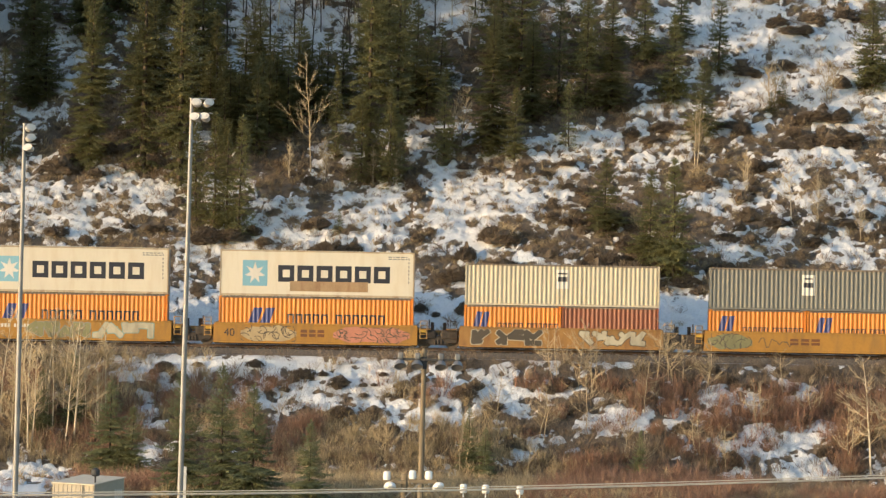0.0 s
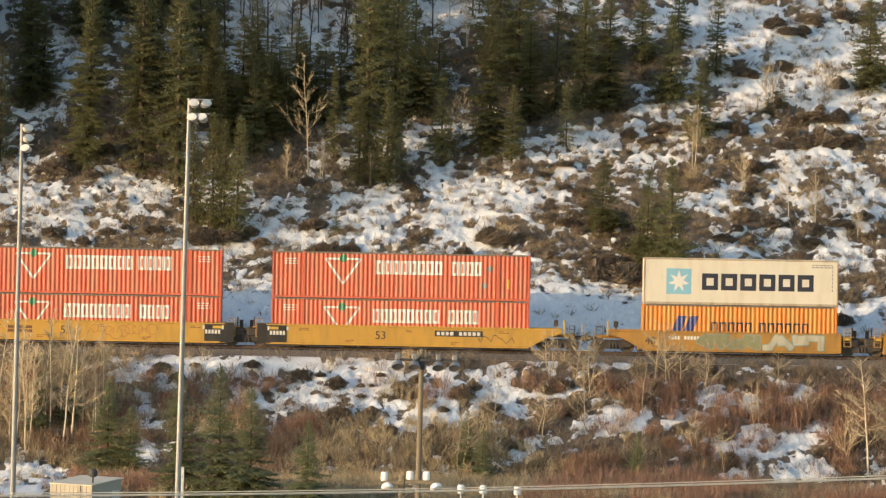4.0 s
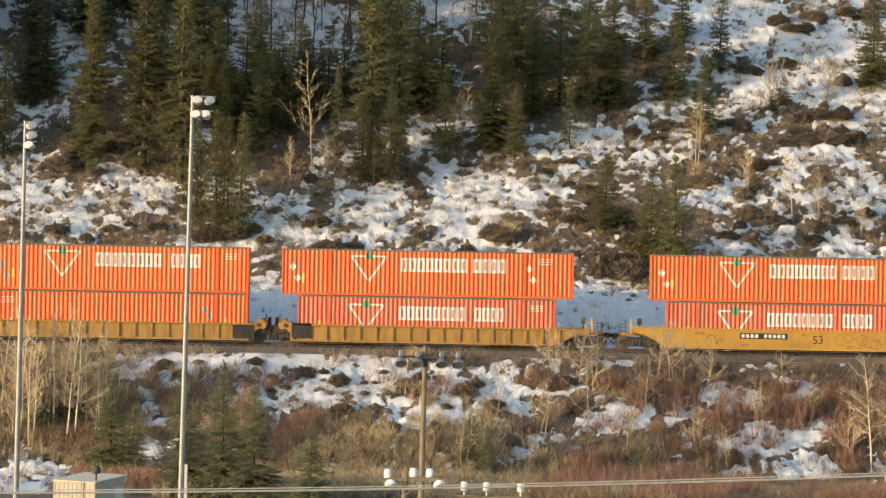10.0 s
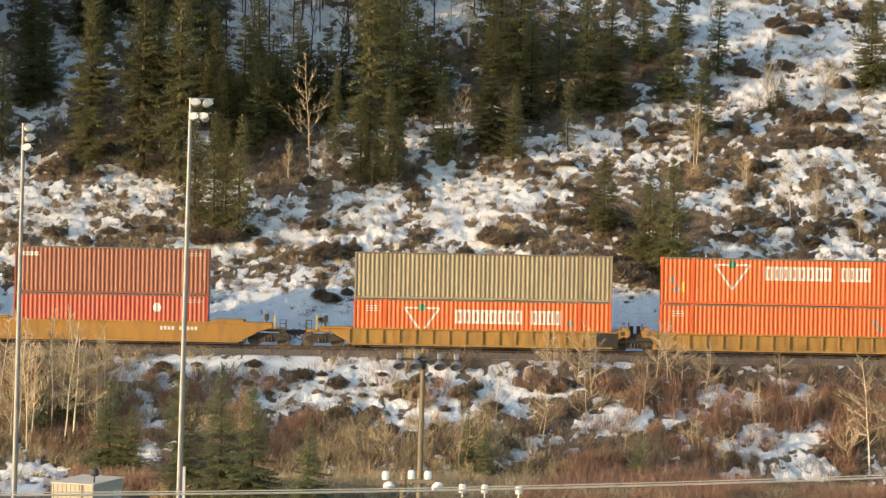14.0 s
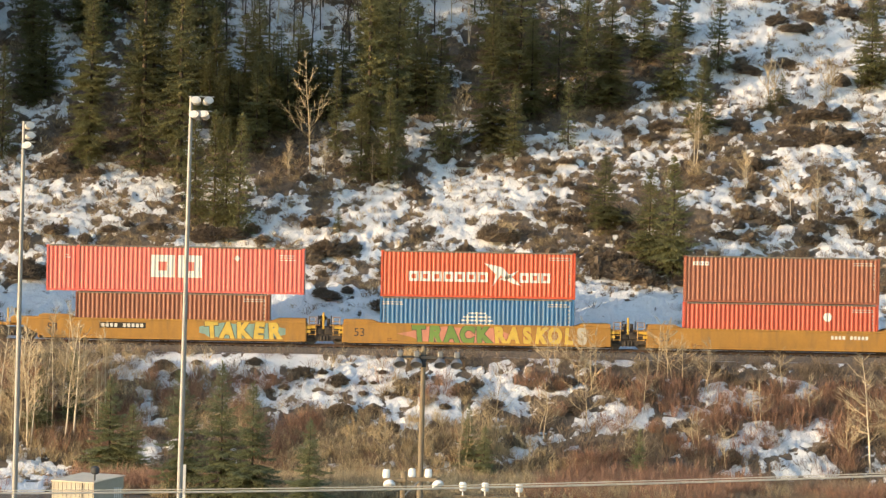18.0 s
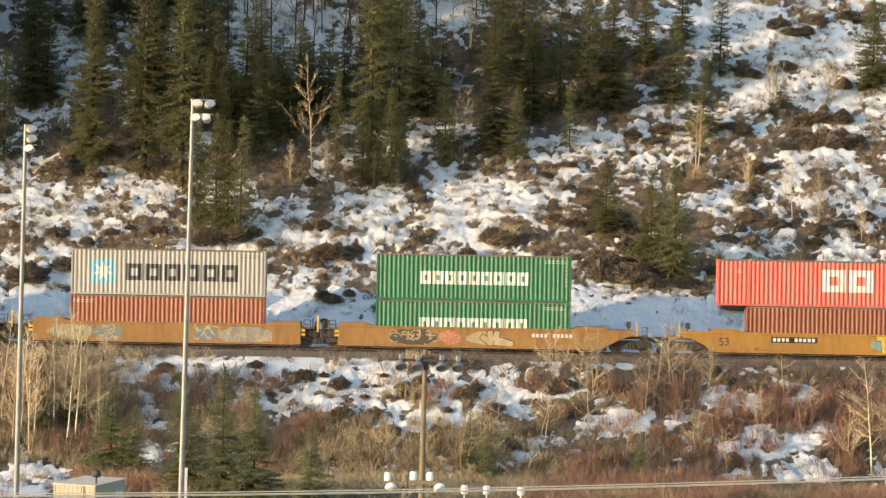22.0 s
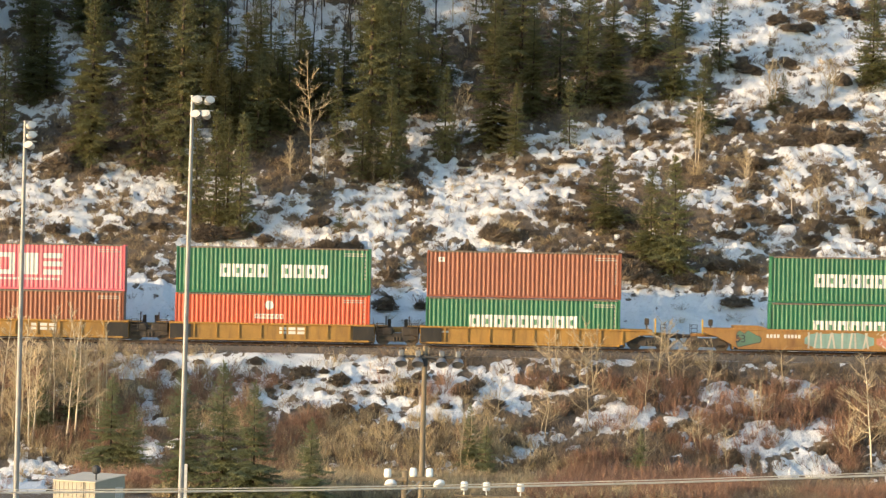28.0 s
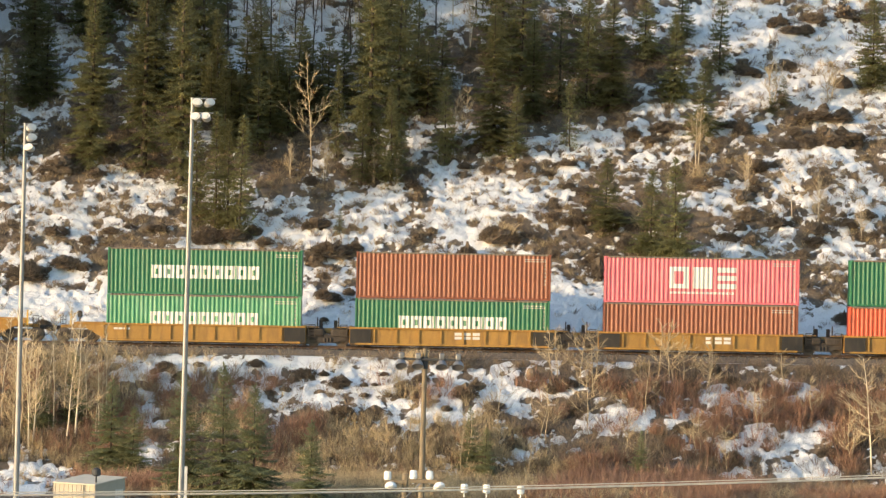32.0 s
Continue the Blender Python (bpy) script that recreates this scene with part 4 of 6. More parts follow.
def build_scrub():
    """Dead grass, stalks and low twigs that stick out of thin snow, uncounted, a sheet of clumps for each kind."""
    rng = np.random.RandomState(4)
    for name, mat, label, lo, hi, count, share_, size, tall in (
            ("hill_scrub", M_TWIG, "low brown twigs sticking out of the hillside snow", 354.2, 400, 6000, 1.0, 0.45, 0.40),
            ("hill_grass", M_TWIG_TAN, "tan dead grass sticking out of the hillside snow", 354.0, 400, 3400, 1.0, 0.30, 0.36),
            ("bank_scrub", M_TWIG, "low brown twigs on the railway bank", 318, 346.4, 4600, 1.0, 0.5, 0.62),
            ("bank_willow", M_TWIG_RED, "reddish willow stalks on the railway bank", 318, 343.5, 2700, 1.0, 0.5, 0.95),
            ("bank_grass", M_TWIG_TAN, "tall tan dead grass on the railway bank", 318, 346, 2800, 1.0, 0.4, 0.75)):
        kinds = [tuft(rng, 22, size, tall) for _ in range(6)]
        x, y = rng.uniform(-31, 31, count * 6), rng.uniform(lo, hi, count * 6)
        s = snow_depth(x, y)
        if lo < 350:     # brush grows round the drifts of the bank and leaves them open
            s = np.maximum(s, 0.6 * snow_depth(x, y + 0.7))
        keep = rng.uniform(0, 1, count * 6) < np.clip(1.05 - s * 1.3, 0.20 if lo > 350 else 0.03, 1)
        keep &= (np.abs(y - 357) > 3.2) | (rng.uniform(0, 1, count * 6) < 0.25)
        if name == "bank_willow":
            keep &= (fbm(x, y, 0.22, 133, 2) > 0.49 - 0.06 * (x > 6) + 0.05 * (x < -4)) & ~((np.abs(x + 2) < 7) & (y < 336.5)) & ~((np.abs(x + 3) < 4) & (y < 339.5))
        if name == "bank_grass":
            keep &= (fbm(x, y, 0.25, 144, 2) > 0.47 + 0.14 * (x > 4)) | ((np.abs(x + 2) < 8) & (y < 337.5)) | ((np.abs(x + 3) < 4) & (y < 339.5))
            keep &= (x < 2.5) | (y < 342)
        keep &= ~((x < -20.2) & (y < 334)) | (rng.uniform(0, 1, count * 6) < 0.06)      # open snow beside the shed
        x, y = x[keep][:count], y[keep][:count]
        z = land_height(x, y)
        blocks = []
        for i in range(len(x)):
            a, k = rng.uniform(0, 6.28), rng.uniform(0.6, 1.35)
            c, n = math.cos(a) * k, math.sin(a) * k
            t = kinds[i % 6]
            blocks.append(np.stack([t[:, 0] * c - t[:, 1] * n + x[i], t[:, 0] * n + t[:, 1] * c + y[i], t[:, 2] * k + z[i]], -1))
        v = np.concatenate(blocks)
        me = mesh_of(name, v.tolist(), np.arange(len(v)).reshape(-1, 3).tolist(), mat)
        tagged(new(name, me), label, "scrub", kind="stuff")


build_scrub()


# ---- lamps, poles and wires in the valley ----
def floor_at(x, y):
    return height_at(x, y)


def build_light_mast(px, y, top, label, rows):
    """A tapered steel mast; rows: height below the top, and where the floodlights sit along that crossbar."""
    base = floor_at(px, y)
    h = top - base
    mast = tagged(new("light_mast"), label, "light pole", "yard light masts")
    mast.matrix_world = pose(px, y, base, 0, random.uniform(-0.2, 0.2), 0)
    part("pole", rod(bmesh.new(), (0, 0, -0.2), (0, 0, h + 0.1), 0.150, 0.085, 14), M_GALV, mast)
    part("base_plate", rod(bmesh.new(), (0, 0, -0.2), (0, 0, 0.25), 0.45, 0.42, 12), M_GALV, mast)
    for drop, spots in rows:
        part("crossbar", boxes((-0.12, max(spots) + 0.32, -0.05, 0.05, h - drop + 0.12, h - drop + 0.18), bevel=0.01), M_GALV, mast)
        for x in spots:
            bm = rod(bmesh.new(), (0, -0.20, 0), (0, 0.14, 0), 0.235, 0.20, 16)
            rod(bm, (0, 0.14, 0), (0, 0.30, 0), 0.20, 0.10, 16)
            for c in bm.verts:
                c.co.z *= 0.72
            lamp = part("floodlight", bm, M_LAMP, mast, "rounded white floodlight housing")
            lamp.matrix_basis = pose(x, -0.05, h - drop - 0.06, -20 + random.uniform(-8, 8), random.uniform(-10, 10), random.uniform(-30, 30))
            part("lamp_glass", rod(bmesh.new(), (0, -0.225, 0), (0, -0.205, 0), 0.15, n=14), M_LENS, lamp)
            part("yoke", boxes((x - 0.03, x + 0.03, -0.06, 0.02, h - drop - 0.02, h - drop + 0.14)), M_GALV, mast)
    return mast


def build_flood_pole():
    x, y = -0.74, 260.0
    top = 1.85
    base = floor_at(x, y)
    h = top - base
    pole = tagged(new("floodlight_pole"), "brown wooden pole with a crossarm of floodlights", "light pole")
    pole.matrix_world = pose(x, y, base)
    part("pole", rod(bmesh.new(), (0, 0, -0.2), (0, 0, h), 0.16, 0.105, 12), M_POLEWOOD, pole)
    part("crossarm", boxes((-1.15, 1.65, -0.16, -0.06, h - 0.56, h - 0.44), bevel=0.01), P_BRACKET, pole)
    for dx, aside in ((-1.10, -22), (-0.32, 14), (0.79, -18), (1.56, 26)):
        bowl = bmesh.new()
        rings = [(0.06, 0.30), (0.16, 0.26), (0.25, 0.14), (0.30, 0.0), (0.33, -0.14), (0.31, -0.14), (0.28, 0.0), (0.22, 0.12), (0.05, 0.22)]
        loops = [[bowl.verts.new((r * math.cos(i * math.pi / 9), r * math.sin(i * math.pi / 9), z)) for i in range(18)] for r, z in rings]
        for lo, hi in zip(loops, loops[1:]):
            for i in range(18):
                bowl.faces.new((lo[i], lo[(i + 1) % 18], hi[(i + 1) % 18], hi[i]))
        bowl.faces.new(loops[0]), bowl.faces.new(loops[-1])
        bmesh.ops.recalc_face_normals(bowl, faces=bowl.faces)
        lamp = part("floodlight", bowl, M_GALV, pole, "bowl-shaped steel reflector")
        lamp.matrix_basis = pose(dx, -0.22, h - 0.76, -32, aside * 0.8, aside) @ Matrix.Scale(0.86, 4)
        part("lamp_glass", rod(bmesh.new(), (0, 0, -0.10), (0, 0, -0.085), 0.295, n=18), M_GALV, lamp)
        part("ballast_box", boxes((dx - 0.125, dx + 0.125, -0.26, -0.02, h - 0.50, h - 0.20), bevel=0.04), M_GALV, pole)
        part("bracket", boxes((dx - 0.04, dx + 0.04, -0.20, -0.10, h - 0.66, h - 0.48), bevel=0.01), P_BRACKET, pole)
    part("pole_band", rod(bmesh.new(), (0, 0, h - 0.95), (0, 0, h - 0.38), 0.135, n=12), P_BRACKET, pole)


def build_power_line():
    """A wooden pole with crossarms, white insulators and wires across the valley."""
    y = 150.0
    pole_x = -0.87
    base = floor_at(pole_x, y)
    top = 0.44
    pole = tagged(new("power_pole"), "grey wooden power pole with crossarms and white insulators", "utility pole")
    pole.matrix_world = pose(pole_x, y, 0)
    part("pole", rod(bmesh.new(), (0, 0, base - 0.2), (0, 0, top), 0.13, 0.085, 12), M_POLEWOOD, pole)
    part("crossarm", boxes((-0.55, 0.06, -0.13, -0.05, top - 0.27, top - 0.17), bevel=0.01), M_POLEWOOD, pole)
    part("crossarm", boxes((0.12, 0.90, -0.13, -0.05, top - 0.24, top - 0.13), bevel=0.01), M_POLEWOOD, pole)
    part("brace", rod(bmesh.new(), (0.04, -0.1, top - 0.62), (0.45, -0.1, top - 0.2), 0.02), M_GALV, pole)
    for x, z in ((-0.47, top - 0.17), (0.22, top - 0.13), (0.66, top - 0.13), (1.6, top - 0.46), (2.2, top - 0.46), (3.12, top - 0.46)):
        bm = rod(bmesh.new(), (x, -0.09, z - 0.13), (x, -0.09, z + 0.03), 0.02, n=8)
        rod(bm, (x, -0.09, z + 0.0), (x, -0.09, z + 0.05), 0.085, 0.105, 14)
        rod(bm, (x, -0.09, z + 0.05), (x, -0.09, z + 0.21), 0.105, 0.095, 14)
        rod(bm, (x, -0.09, z + 0.21), (x, -0.09, z + 0.24), 0.095, 0.06, 14)
        part("insulator", bm, M_CERAMIC, pole)
    part("crossarm", boxes((1.35, 3.4, -0.13, -0.05, top - 0.66, top - 0.58), bevel=0.01), M_POLEWOOD, pole)
    for x, z, tip in ((-0.38, top - 0.36, 0), (0.93, top - 0.34, -28)):
        dome = bmesh.new()
        bmesh.ops.create_uvsphere(dome, u_segments=16, v_segments=8, radius=0.17)
        for c in dome.verts:
            c.co.z = c.co.z * 0.9 if c.co.z > 0 else c.co.z * 0.35
        lamp = part("yard_lamp", dome, M_CERAMIC, pole, "white domed lamp under the arm")
        lamp.matrix_basis = pose(x, -0.12, z, -20, tip, 0)
    for k, lift in enumerate((0.0, 0.10, 0.055)):
        v, f = [], []
        pts = []
        for i in range(41):
            x = -60 + 3 * i
            pts.append(Vector((x, y - 0.4 - 0.3 * k, 0.02 + lift + 0.0473 * x + 0.00076 * x * x)))
        for p in pts:
            v.extend(p + Vector((0, 0.014 * math.cos(s * 1.2566), 0.014 * math.sin(s * 1.2566))) for s in range(5))
        f = [(5 * i + s, 5 * i + (s + 1) % 5, 5 * i + 5 + (s + 1) % 5, 5 * i + 5 + s) for i in range(40) for s in range(5)]
        tagged(new("power_wire", mesh_of("power_wire", v, f, M_WIRE)), "pale aluminium power wire strung across the valley", "wire", "power wires")


def build_shed():
    x0, y0 = -18.75, 300.0
    z = floor_at(x0, y0)
    roof_z = -6.40
    shed = tagged(new("shed"), "small cream metal shed with a pale roof", "shed")
    shed.matrix_world = pose(x0, y0, z, 0, 0, -38)
    h = roof_z - z
    for row in ((-1.5, 1.5, -1.2, -1.12, 0, h - 0.25), (-1.5, 1.5, 1.12, 1.2, 0, h + 0.07), (-1.5, -1.42, -1.12, 1.12, 0, h - 0.30), (1.42, 1.5, -1.12, 1.12, 0, h - 0.30)):
        part("wall", boxes(row), M_SHED, shed)
    for i in range(10):
        part("siding_rib", boxes((-1.40 + i * 0.31, -1.35 + i * 0.31, -1.225, -1.20, 0.05, h - 0.28)), M_SHED, shed)
    roof = boxes((-1.55, 1.55, -1.26, 1.30, h - 0.26, h - 0.21))
    for c in roof.verts:
        c.co.z += (c.co.y + 1.32) / 2.64 * 0.38
    part("roof", roof, M_ROOFMETAL, shed)
    for x in (-1.45, 1.45):
        gable = boxes((x - 0.04, x + 0.04, -1.12, 1.12, h - 0.30, h - 0.28))
        for c in gable.verts:
            if c.co.z > h - 0.29:
                c.co.z += 0.02 + (c.co.y + 1.32) / 2.64 * 0.36
        part("gable", gable, M_SHED, shed)
    for i in range(4):
        part("white_strip", boxes((1.503, 1.525, 0.45 + i * 0.16, 0.53 + i * 0.16, 0.1, h - 0.50)), M_LAMP, shed)
    bm = rod(bmesh.new(), (1.15, -0.75, h - 0.25), (1.15, -0.75, h + 0.30), 0.05, n=10)
    rod(bm, (1.15, -0.75, h + 0.22), (1.15, -0.75, h + 0.30), 0.16, 0.24, 14)
    rod(bm, (1.15, -0.75, h + 0.30), (1.15, -0.75, h + 0.58), 0.24, 0.22, 14)
    rod(bm, (1.15, -0.75, h + 0.58), (1.15, -0.75, h + 0.68), 0.22, 0.05, 14)
    part("roof_vent", bm, P_BRACKET, shed, "black drum-shaped roof vent")
    part("downpipe", rod(bmesh.new(), (0.7, -1.26, 0.1), (0.7, -1.26, h - 0.26), 0.035, n=8), M_SHED, shed)
    post = tagged(new("marker_post"), "pale steel marker post beside the light mast", "post")
    post.matrix_world = pose(-12.72, 280.0, floor_at(-12.72, 280))
    part("post_body", boxes((-0.14, 0.14, -0.05, 0.05, 0, 5.1), bevel=0.01), M_LAMP, post)


def build_boulder():
    """A tan, split stone that juts out of the bank below the track."""
    rng = random.Random(3)
    bm = bmesh.new()
    bmesh.ops.create_icosphere(bm, subdivisions=2, radius=0.42)
    for c in bm.verts:
        c.co *= rng.uniform(0.70, 1.15)
        c.co.x *= 0.8 + 0.35 * (c.co.z < 0)
        c.co.z *= 1.25
        c.co.x += 0.28 * c.co.z
    stone = tagged(part("boulder", bm, M_STONE), "tan split boulder jutting out of the railway bank", "rock")
    stone.matrix_world = pose(5.6, 344.2, height_at(5.6, 344.2) + 0.15, 6, -14, 30)


build_boulder()
build_light_mast(-11.51, 250.0, 12.9, "tall grey steel light mast with white floodlights", ((0.08, (0.22, 0.72)), (0.72, (0.20, 0.62))))
build_light_mast(-19.8, 262.0, 11.8, "tall grey steel light mast with a short stack of floodlights", ((0.08, (0.24,)), (0.55, (0.27,)), (1.02, (0.24,))))
build_flood_pole()
build_power_line()
build_shed()


# ---- containers ----
PITCH, DEPTH = 0.278, 0.036
FT40, FT53, FT60, FT20 = 12.19, 16.15, 18.29, 6.06
HIGH, STD = 2.896, 2.591
CACHE = {}
P_RIM = paint("container_rusty_rim", (0.56, 0.46, 0.31), 0.2, RUST, 0.6)


def ripple(x, flat):
    """How far the corrugated wall stands back at x."""
    if flat:
        return 0.0
    k = (x / PITCH) % 1.0
    if k < 0.26:
        return 0.0
    if k < 0.5:
        return DEPTH * (k - 0.26) / 0.24
    if k < 0.76:
        return DEPTH
    return DEPTH * (1 - (k - 0.76) / 0.24)


def breaks(x0, x1, flat):
    if flat:
        return [x0, x1]
    out = [x0]
    i = math.floor(x0 / PITCH) - 1
    while i * PITCH < x1 + PITCH:
        for q in (0.0, 0.26, 0.5, 0.76):
            x = (i + q) * PITCH
            if x0 + 0.004 < x < x1 - 0.004:
                out.append(x)
        i += 1
    return out + [x1]


WALL = -1.195   # outer face of the near wall's ridges


class Decal:
    """Paint on the near side wall: strips that follow the corrugation, a hair proud of it."""

    def __init__(self, flat, proud=0.004, wall=WALL):
        self.v, self.f, self.flat, self.proud, self.wall = [], [], flat, proud, wall

    def rect(self, x0, x1, z0, z1):
        xs = breaks(x0, x1, self.flat)
        i = len(self.v)
        for x in xs:
            y = self.wall + ripple(x, self.flat) - self.proud
            self.v += [(x, y, z0), (x, y, z1)]
        for k in range(len(xs) - 1):
            a = i + 2 * k
            self.f.append((a, a + 2, a + 3, a + 1))

    def poly(self, pts, step=0.045):
        """A filled outline, laid down in thin strips."""
        lo, hi = min(p[1] for p in pts), max(p[1] for p in pts)
        n = max(2, int(round((hi - lo) / step)))
        for r in range(n):
            z0, z1 = lo + (hi - lo) * r / n, lo + (hi - lo) * (r + 1) / n
            z = (z0 + z1) / 2
            xs = []
            for (xa, za), (xb, zb) in zip(pts, pts[1:] + pts[:1]):
                if (za <= z) != (zb <= z):
                    xs.append(xa + (xb - xa) * (z - za) / (zb - za))
            xs.sort()
            for a, b in zip(xs[::2], xs[1::2]):
                if b - a > 0.01:
                    self.rect(a, b, z0, z1)

    def face(self, pts, y):
        """A flat outline as one face."""
        i = len(self.v)
        self.v += [(x, y, z) for x, z in pts]
        self.f.append(tuple(range(i, i + len(pts))))

    def line(self, a, b, w):
        (xa, za), (xb, zb) = a, b
        L = math.hypot(xb - xa, zb - za)
        nx, nz = -(zb - za) / L * w / 2, (xb - xa) / L * w / 2
        self.poly([(xa + nx, za + nz), (xb + nx, zb + nz), (xb - nx, zb - nz), (xa - nx, za - nz)])

    def block(self, i, x, cw, z0, z1, weight):
        """One plain lettering block, a hollow box."""
        t, u = weight * cw, min(weight * cw, 0.30 * (z1 - z0))
        self.rect(x, x + t, z0, z1)
        self.rect(x + cw - t, x + cw, z0, z1)
        self.rect(x + t, x + cw - t, z1 - u, z1)
        self.rect(x + t, x + cw - t, z0, z0 + u)

    def small_rows(self, x0, x1, z, n, h=0.07, gap=0.13):
        for r in range(n):
            x = x0
            while x < x1 - 0.08:
                w = random.uniform(0.10, 0.26)
                self.rect(x, min(x1, x + w), z - r * gap - h, z - r * gap)
                x += w + 0.06

    def put(self, name, material, parent, label=""):
        ob = new(name, mesh_of(name, self.v, self.f, material))
        ob.parent = parent
        if label:
            ob["label"] = label
        if name in ("code_strip", "code_column", "number_print", "graffiti_stroke", "panel_print", "label_print"):
            ob["kind"] = "stuff"
        return ob


def lettering(con, mat, flat, x0, x1, z0, z1, n, weight=0.34, gap=0.16, words=()):
    """A wordmark as a row of plain blocks, each a part; words: after which blocks a wider gap stands."""
    w = (x1 - x0) / (n + 0.7 * len(words) - gap)
    x = x0
    for i in range(n):
        d = Decal(flat)
        d.block(i, x, w * (1 - gap), z0, z1, weight)
        d.put("lettering_block", mat, con)
        x += w + (0.7 * w if i + 1 in words else 0)


def wall_mesh(length, z0, z1, flat, material, side):
    """A corrugated (or smooth) wall panel with thickness."""
    xs = breaks(-length / 2, length / 2, flat)
    v, f = [], []
    for x in xs:
        y = WALL + ripple(x, flat)
        v += [(x, y * side, z0), (x, y * side, z1), (x, (y + 0.03) * side, z0), (x, (y + 0.03) * side, z1)]
    for k in range(len(xs) - 1):
        a = 4 * k
        f += [(a, a + 4, a + 5, a + 1), (a + 2, a + 3, a + 7, a + 6), (a + 1, a + 5, a + 7, a + 3), (a, a + 2, a + 6, a + 4)]
    if side < 0:
        f = [q[::-1] for q in f]
    return mesh_of("side_wall", v, f, material)


def container(colour, length, height, label, flat=False, trim=None, group="containers on the train"):
    """A shipping container: corrugated walls, posts, rails, castings, doors. Its origin is at the middle of its floor."""
    m = BOX[colour]
    t = trim or m
    key = (colour, length, height, flat, trim)
    con = tagged(new("container"), label, "shipping container", group)
    H, L = height, length
    if key not in CACHE:
        made = []

        def add(name, me):
            made.append((name, me, Matrix.Identity(4)))

        def solid(name, bm, mat):
            me = bpy.data.meshes.new(name)
            bm.to_mesh(me)
            bm.free()
            me.materials.append(mat)
            add(name, me)

        inset = 0.09 if flat else 0.11
        for side in (1, -1):
            add("side_wall", wall_mesh(L - 2 * inset, 0.15, H - 0.09, flat, m, side))
        for s in (-1, 1):
            y0, y1 = sorted((s * 1.219, s * 1.14))
            solid("top_rail", boxes((-L / 2 + 0.16, L / 2 - 0.16, y0, y1, H - 0.095, H - 0.006), bevel=0.01), trim or (t if flat else P_DUST_SHADE))
            solid("bottom_rail", boxes((-L / 2 + 0.16, L / 2 - 0.16, y0, y1, 0.015, 0.155), bevel=0.01), t)
            for e in (-1, 1):
                x0, x1 = sorted((e * L / 2, e * (L / 2 - inset)))
                solid("corner_post", boxes((x0, x1, y0 if s < 0 else s * 1.219 - 0.12, y0 + 0.12 if s < 0 else s * 1.219, 0.12, H - 0.12), bevel=0.012), t)
                for z in (0.0, H - 0.118):
                    cx0, cx1 = sorted((e * L / 2 * 1.0 + e * 0.002, e * (L / 2 - 0.178)))
                    cy0, cy1 = sorted((s * 1.221, s * 1.06))
                    solid("corner_casting", boxes((cx0, cx1, cy0, cy1, z, z + 0.118), bevel=0.008), t)
            if L > 13:
                for e in (-1, 1):
                    x = e * FT40 / 2
                    solid("lift_post", boxes((x - 0.09, x + 0.09, y0 + (0.001 if s > 0 else 0), y1, 0.155, H - 0.095), bevel=0.012), t)
                    solid("corner_casting", boxes((x - 0.09, x + 0.09, s * 1.222 if s < 0 else 1.10, -1.10 if s < 0 else 1.222, H - 0.09, H + 0.004)), t)
        v, f = [], []
        n = int((L - 0.36) / 0.21)
        for i in range(4 * n + 1):      # pressed cross ribs that rise a little over the rails
            x = -L / 2 + 0.18 + (L - 0.36) * i / (4 * n)
            z = H + (0.016 if i % 4 in (1, 2) else -0.030)
            v += [(x, -1.205, z), (x, 1.205, z), (x, -1.205, H - 0.06), (x, 1.205, H - 0.06)]
        for i in range(4 * n):
            q = 4 * i
            f += [(q, q + 4, q + 5, q + 1), (q + 2, q + 3, q + 7, q + 6), (q, q + 2, q + 6, q + 4), (q + 1, q + 5, q + 7, q + 3)]
        add("roof", mesh_of("roof", v, f, P_DUST_SHADE if not flat else m))
        solid("floor_pan", boxes((-L / 2 + 0.1, L / 2 - 0.1, -1.14, 1.14, 0.06, 0.14)), m)
        v, f = [], []
        ys = [-1.1 + 0.1375 * i for i in range(17)]
        for i, y in enumerate(ys):
            x = -L / 2 + (0.02 if (i // 2) % 2 else 0.05)
            v += [(x, y, 0.13), (x, y, H - 0.1), (-L / 2 + 0.07, y, 0.13), (-L / 2 + 0.07, y, H - 0.1)]
        for i in range(16):
            q = 4 * i
            f += [(q, q + 1, q + 5, q + 4), (q + 2, q + 6, q + 7, q + 3), (q + 1, q + 3, q + 7, q + 5), (q, q + 4, q + 6, q + 2)]
        add("end_wall", mesh_of("end_wall", v, f, m))
        for s in (-1, 1):
            solid("door", boxes((L / 2 - 0.06, L / 2 - 0.02, min(0.01 * s, 1.1 * s), max(0.01 * s, 1.1 * s), 0.13, H - 0.1), bevel=0.008), m)
            bm = bmesh.new()
            for y in (0.3, 0.8):
                rod(bm, (L / 2 + 0.0, s * y, 0.08), (L / 2 + 0.0, s * y, H - 0.08), 0.02, n=6)
            solid("locking_bar", bm, M_GALV)
        CACHE[key] = made
    for name, me, mat in CACHE[key]:
        o = new(name, me)
        o.parent = con
    return con


def codes(con, L, H, flat=False, end=1, mat=None):
    """The small unreadable code rows near the end of the wall."""
    d = Decal(flat)
    x = end * (L / 2 - 0.9)
    d.small_rows(x - 0.75, x + 0.55, H - 0.28, 2)
    d.put("code_strip", mat or P_CODE, con)
    e = Decal(flat)
    for i in range(7):
        e.rect(end * (L / 2 - 0.36) - 0.035, end * (L / 2 - 0.36) + 0.035, H - 0.5 - i * 0.24, H - 0.36 - i * 0.24)
    e.put("code_column", mat or P_CODE, con)


